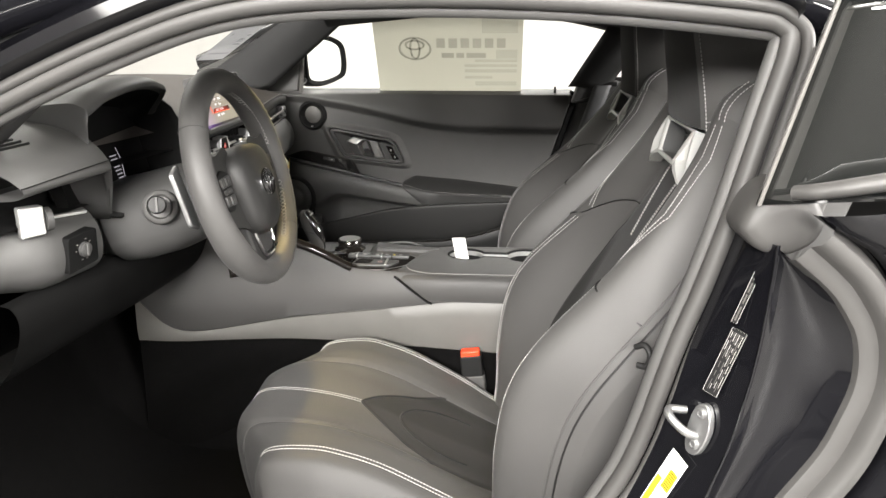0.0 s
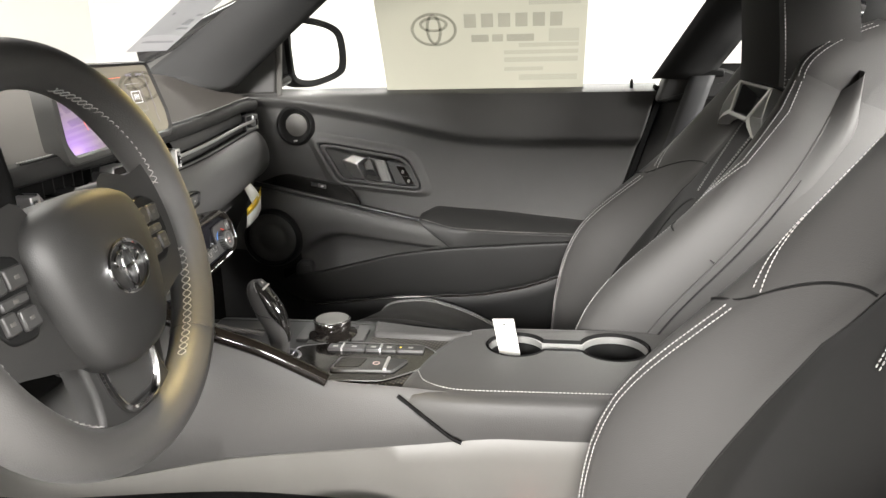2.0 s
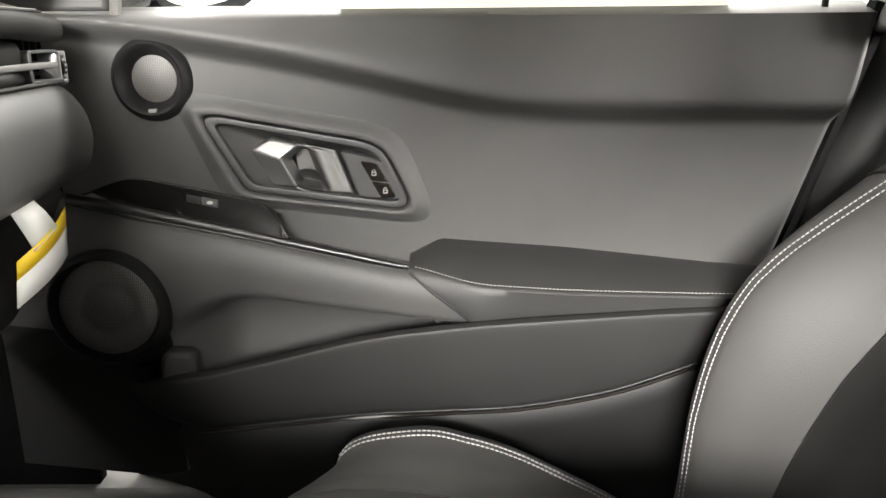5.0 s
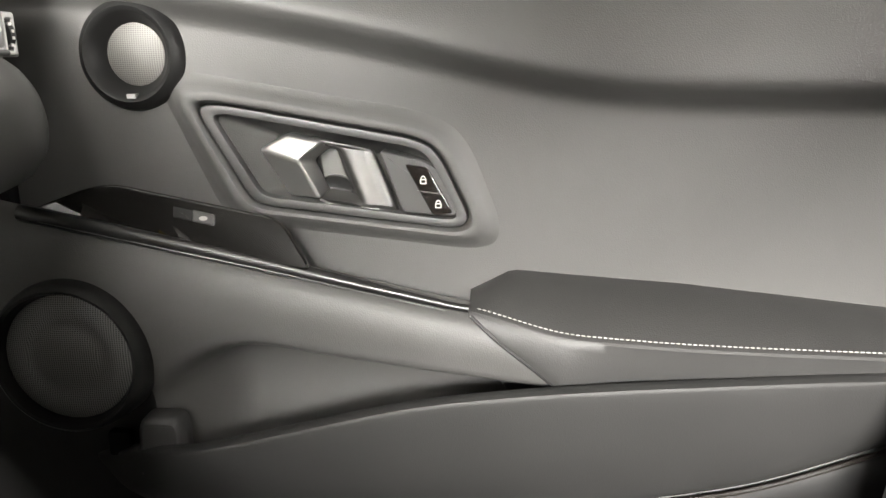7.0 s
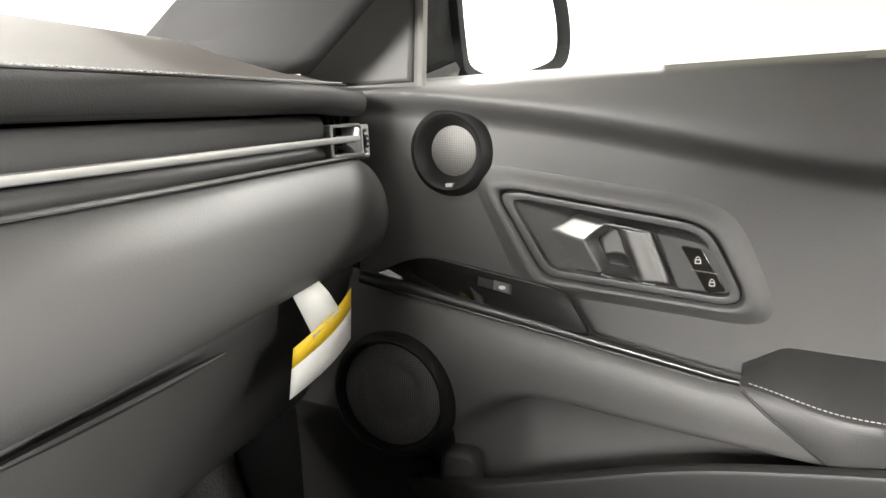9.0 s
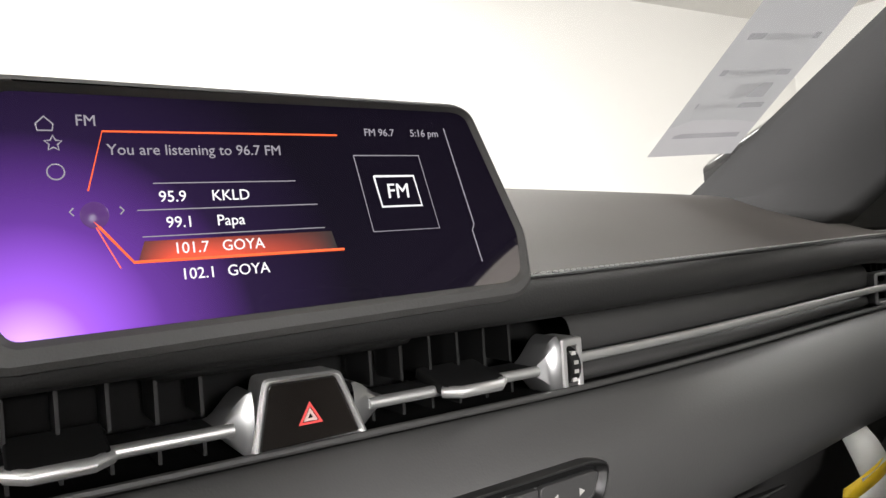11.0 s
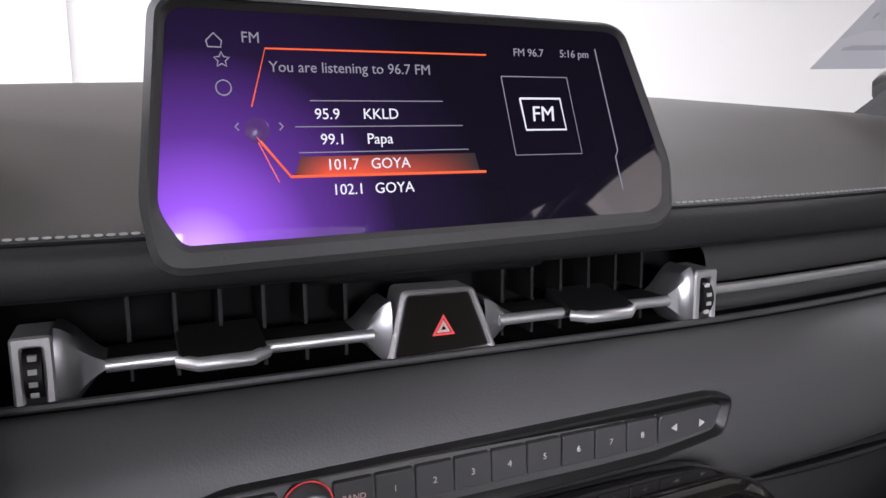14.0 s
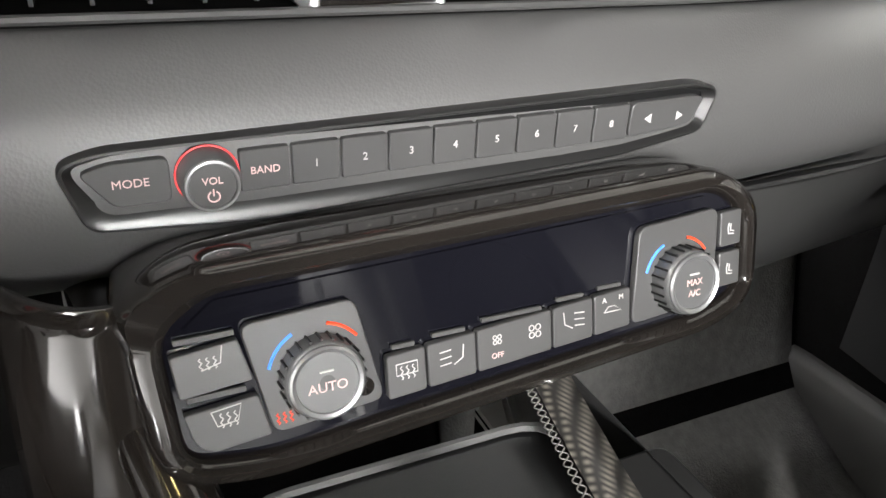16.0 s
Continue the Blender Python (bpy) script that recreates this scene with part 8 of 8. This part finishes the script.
rows = [[mm @ Vector((*(q * f), h)) for q in shape] for f, h in ((0.80, -0.002), (0.88, 0.006), (1.0, 0.010), (1.05, 0.0), (1.04, -0.03), (0.92, -0.065), (0.6, -0.09), (0.1, -0.10))]
part("mirror_housing", Geo().grid(rows, close_v=True).fan(rows[-1]), BLACK, mir, "gloss black housing")
part("mirror_glass", Geo().prism([q * 0.87 for q in shape], mm, 0.001, 0, -0.004), MIRROR, mir, "mirror glass")
part("mirror_shoulder", Geo().prism(rounded([(-0.175, -0.070), (-0.09, -0.074), (-0.09, 0.084), (-0.15, 0.066)], 0.012), mm, 0.0, 0.006, -0.06), BLACK, mir)
part("mirror_foot", Geo().tube([(-0.60, 0.735, 0.945), (-0.585, 0.80, 0.955), (-0.56, 0.87, 0.975)], 0.022, 10, flat=0.6), PAINT, mir)

# ---- sheet on the far window ----
sheet = thing("window_sheet", (-0.07, 0.70, 0.95), "large cream paper price sheet stuck to the side window", "paper sheet")


def pane_point(x, z, off=0.004):
    t = (z - 0.95) / 0.225
    return Vector((x, 0.735 - 0.11 * t - 0.02 * t * t - off, z))


def sheet_quad(x0, x1, z0, z1, off):
    return [[pane_point(x, z, off) for x in [x0 + (x1 - x0) * j / 6 for j in range(7)]] for z in [z0 + (z1 - z0) * i / 6 for i in range(7)]]


part("sheet_paper", Geo().grid(sheet_quad(-0.284, 0.134, 0.955, 1.19, 0.004)), PAPER, sheet)


def oval(cx, cz, rx, rz):
    return [pane_point(cx + rx * math.cos(k), cz + rz * math.sin(k), 0.0048) for k in [2 * math.pi * i / 40 for i in range(40)]]


logo = Geo()
for cx, cz, rx, rz in ((-0.17, 1.078, 0.044, 0.030), (-0.17, 1.088, 0.026, 0.012), (-0.17, 1.078, 0.013, 0.027)):
    logo.tube(oval(cx, cz, rx, rz), 0.0028, 6, closed=True)
part("printed_emblem", logo, INK, sheet, "grey printed oval emblem")
for i in range(6):
    part("print_bar", Geo().grid(sheet_quad(-0.108 + 0.034 * i, -0.108 + 0.034 * i + 0.024, 1.080, 1.106, 0.0048)), INK, sheet)
for i, (a, w) in enumerate(((-0.095, 0.035), (-0.053, 0.022), (-0.024, 0.055))):
    part("print_bar", Geo().grid(sheet_quad(a, a + w, 1.052, 1.066, 0.0048)), INK, sheet)
INK2 = ink_material("pale_print", (0.25, 0.25, 0.23), 0.14)
for z0, z1, a, b in ((1.040, 1.048, 0.0, 0.12), (1.026, 1.034, -0.03, 0.12), (1.010, 1.020, -0.03, 0.12), (0.992, 1.000, -0.03, 0.05), (0.972, 0.984, 0.0, 0.12), (1.12, 1.16, 0.02, 0.12), (1.050, 1.075, 0.06, 0.12)):
    part("print_bar", Geo().grid(sheet_quad(a, b, z0, z1, 0.0046)), INK2, sheet)

# ---- sticker on the windscreen, rear-view mirror ----
ws = thing("windscreen_sticker", (-0.68, 0.54, 1.10), "pale printed paper sticker inside the windscreen", "sticker")
sm = [Vector((-0.752, 0.506, 1.055)), Vector((-0.715, 0.600, 1.055)), Vector((-0.500, 0.540, 1.190)), Vector((-0.545, 0.470, 1.194))]
quad = lambda u0, u1, v0, v1, o: [[sm[0].lerp(sm[1], u).lerp(sm[3].lerp(sm[2], u), v) + Vector((0.004, -0.002, -0.004)) * o for u in (u0, u1)] for v in (v0, v1)]
part("sticker_paper", Geo().grid(quad(0, 1, 0, 1, 1.0)), material("sticker_paper", (0.42, 0.42, 0.44), 0.7, translucent=0.45, wear=0.05), ws)
STICK2 = ink_material("faint_print", (0.20, 0.20, 0.25), 0.25)
for v in (0.12, 0.30, 0.48, 0.66, 0.84):
    part("print_bar", Geo().grid(quad(0.12, 0.88, v, v + 0.03, 1.25)), STICK2, ws)
part("print_bar", Geo().grid(quad(0.4, 0.8, 0.36, 0.44, 1.3)), STICK2, ws)

rv = thing("rear_view_mirror", (-0.42, -0.02, 1.17), "black rear-view mirror hanging from the windscreen", "rear-view mirror")
rm = axes((-0.430, -0.02, 1.178), (0.12, 0.993, 0), (0.095, -0.012, 0.995), (0.988, -0.119, -0.096))
sh = rounded([(-0.115, -0.026), (0.115, -0.024), (0.120, 0.020), (0.10, 0.032), (-0.10, 0.032), (-0.12, 0.020)], 0.012)
rows = [[rm @ Vector((*q, h)) for q in grow(sh, d)] for d, h in ((-0.003, 0.0), (-0.002, 0.006), (0.0, 0.004), (0.001, -0.008), (-0.006, -0.02), (-0.018, -0.026))]
part("mirror_shell", Geo().grid(rows, close_v=True).fan(rows[-1]), SOFT, rv)
part("mirror_face", Geo().prism(grow(sh, -0.002), rm, 0.002, 0, -0.006), MIRROR, rv)
part("mirror_arm", Geo().tube([rm @ Vector((0, 0.0, -0.02)), rm @ Vector((0, 0.03, -0.05)), (-0.52, -0.02, 1.225)], 0.009, 10), SOFT, rv)

# map lamp in the roof above the windscreen, lit while the door stands open
ml = thing("map_lamp", (-0.335, -0.13, 1.19), "small lit map lamp set in the roof lining", "lamp")
lamp_m = Matrix.Translation((-0.335, -0.13, 1.196))
part("lamp_bezel", Geo().ring(ellipse(0, 0, 0.030, 0.022, 32), ellipse(0, 0, 0.023, 0.016, 32), lamp_m, 0.006, -0.012, 0.002), SOFT, ml)
part("lamp_lens", Geo().prism(ellipse(0, 0, 0.023, 0.016, 32), lamp_m, 0.002, 0, -0.003), material("warm_lamp_lens", (0.8, 0.7, 0.5), 0.4, emit=(1.0, 0.75, 0.3), emit_strength=6.0), ml)

# dark side lining behind the passenger seat, beyond the quarter window
rows = [[Vector((0.63 + 0.75 * j / 10 + 0.05 * (1 - i / 8), 0.705 - 0.05 * (i / 8) ** 2 - 0.03 * j / 10, 0.66 + 0.58 * i / 8 - 0.10 * (i / 8) * (j / 10))) for j in range(11)] for i in range(9)]
solo("rear_side_lining", Geo().grid(rows), LINING, "dark cloth side lining behind the passenger seat", "lining", "structure", thick=0.012)
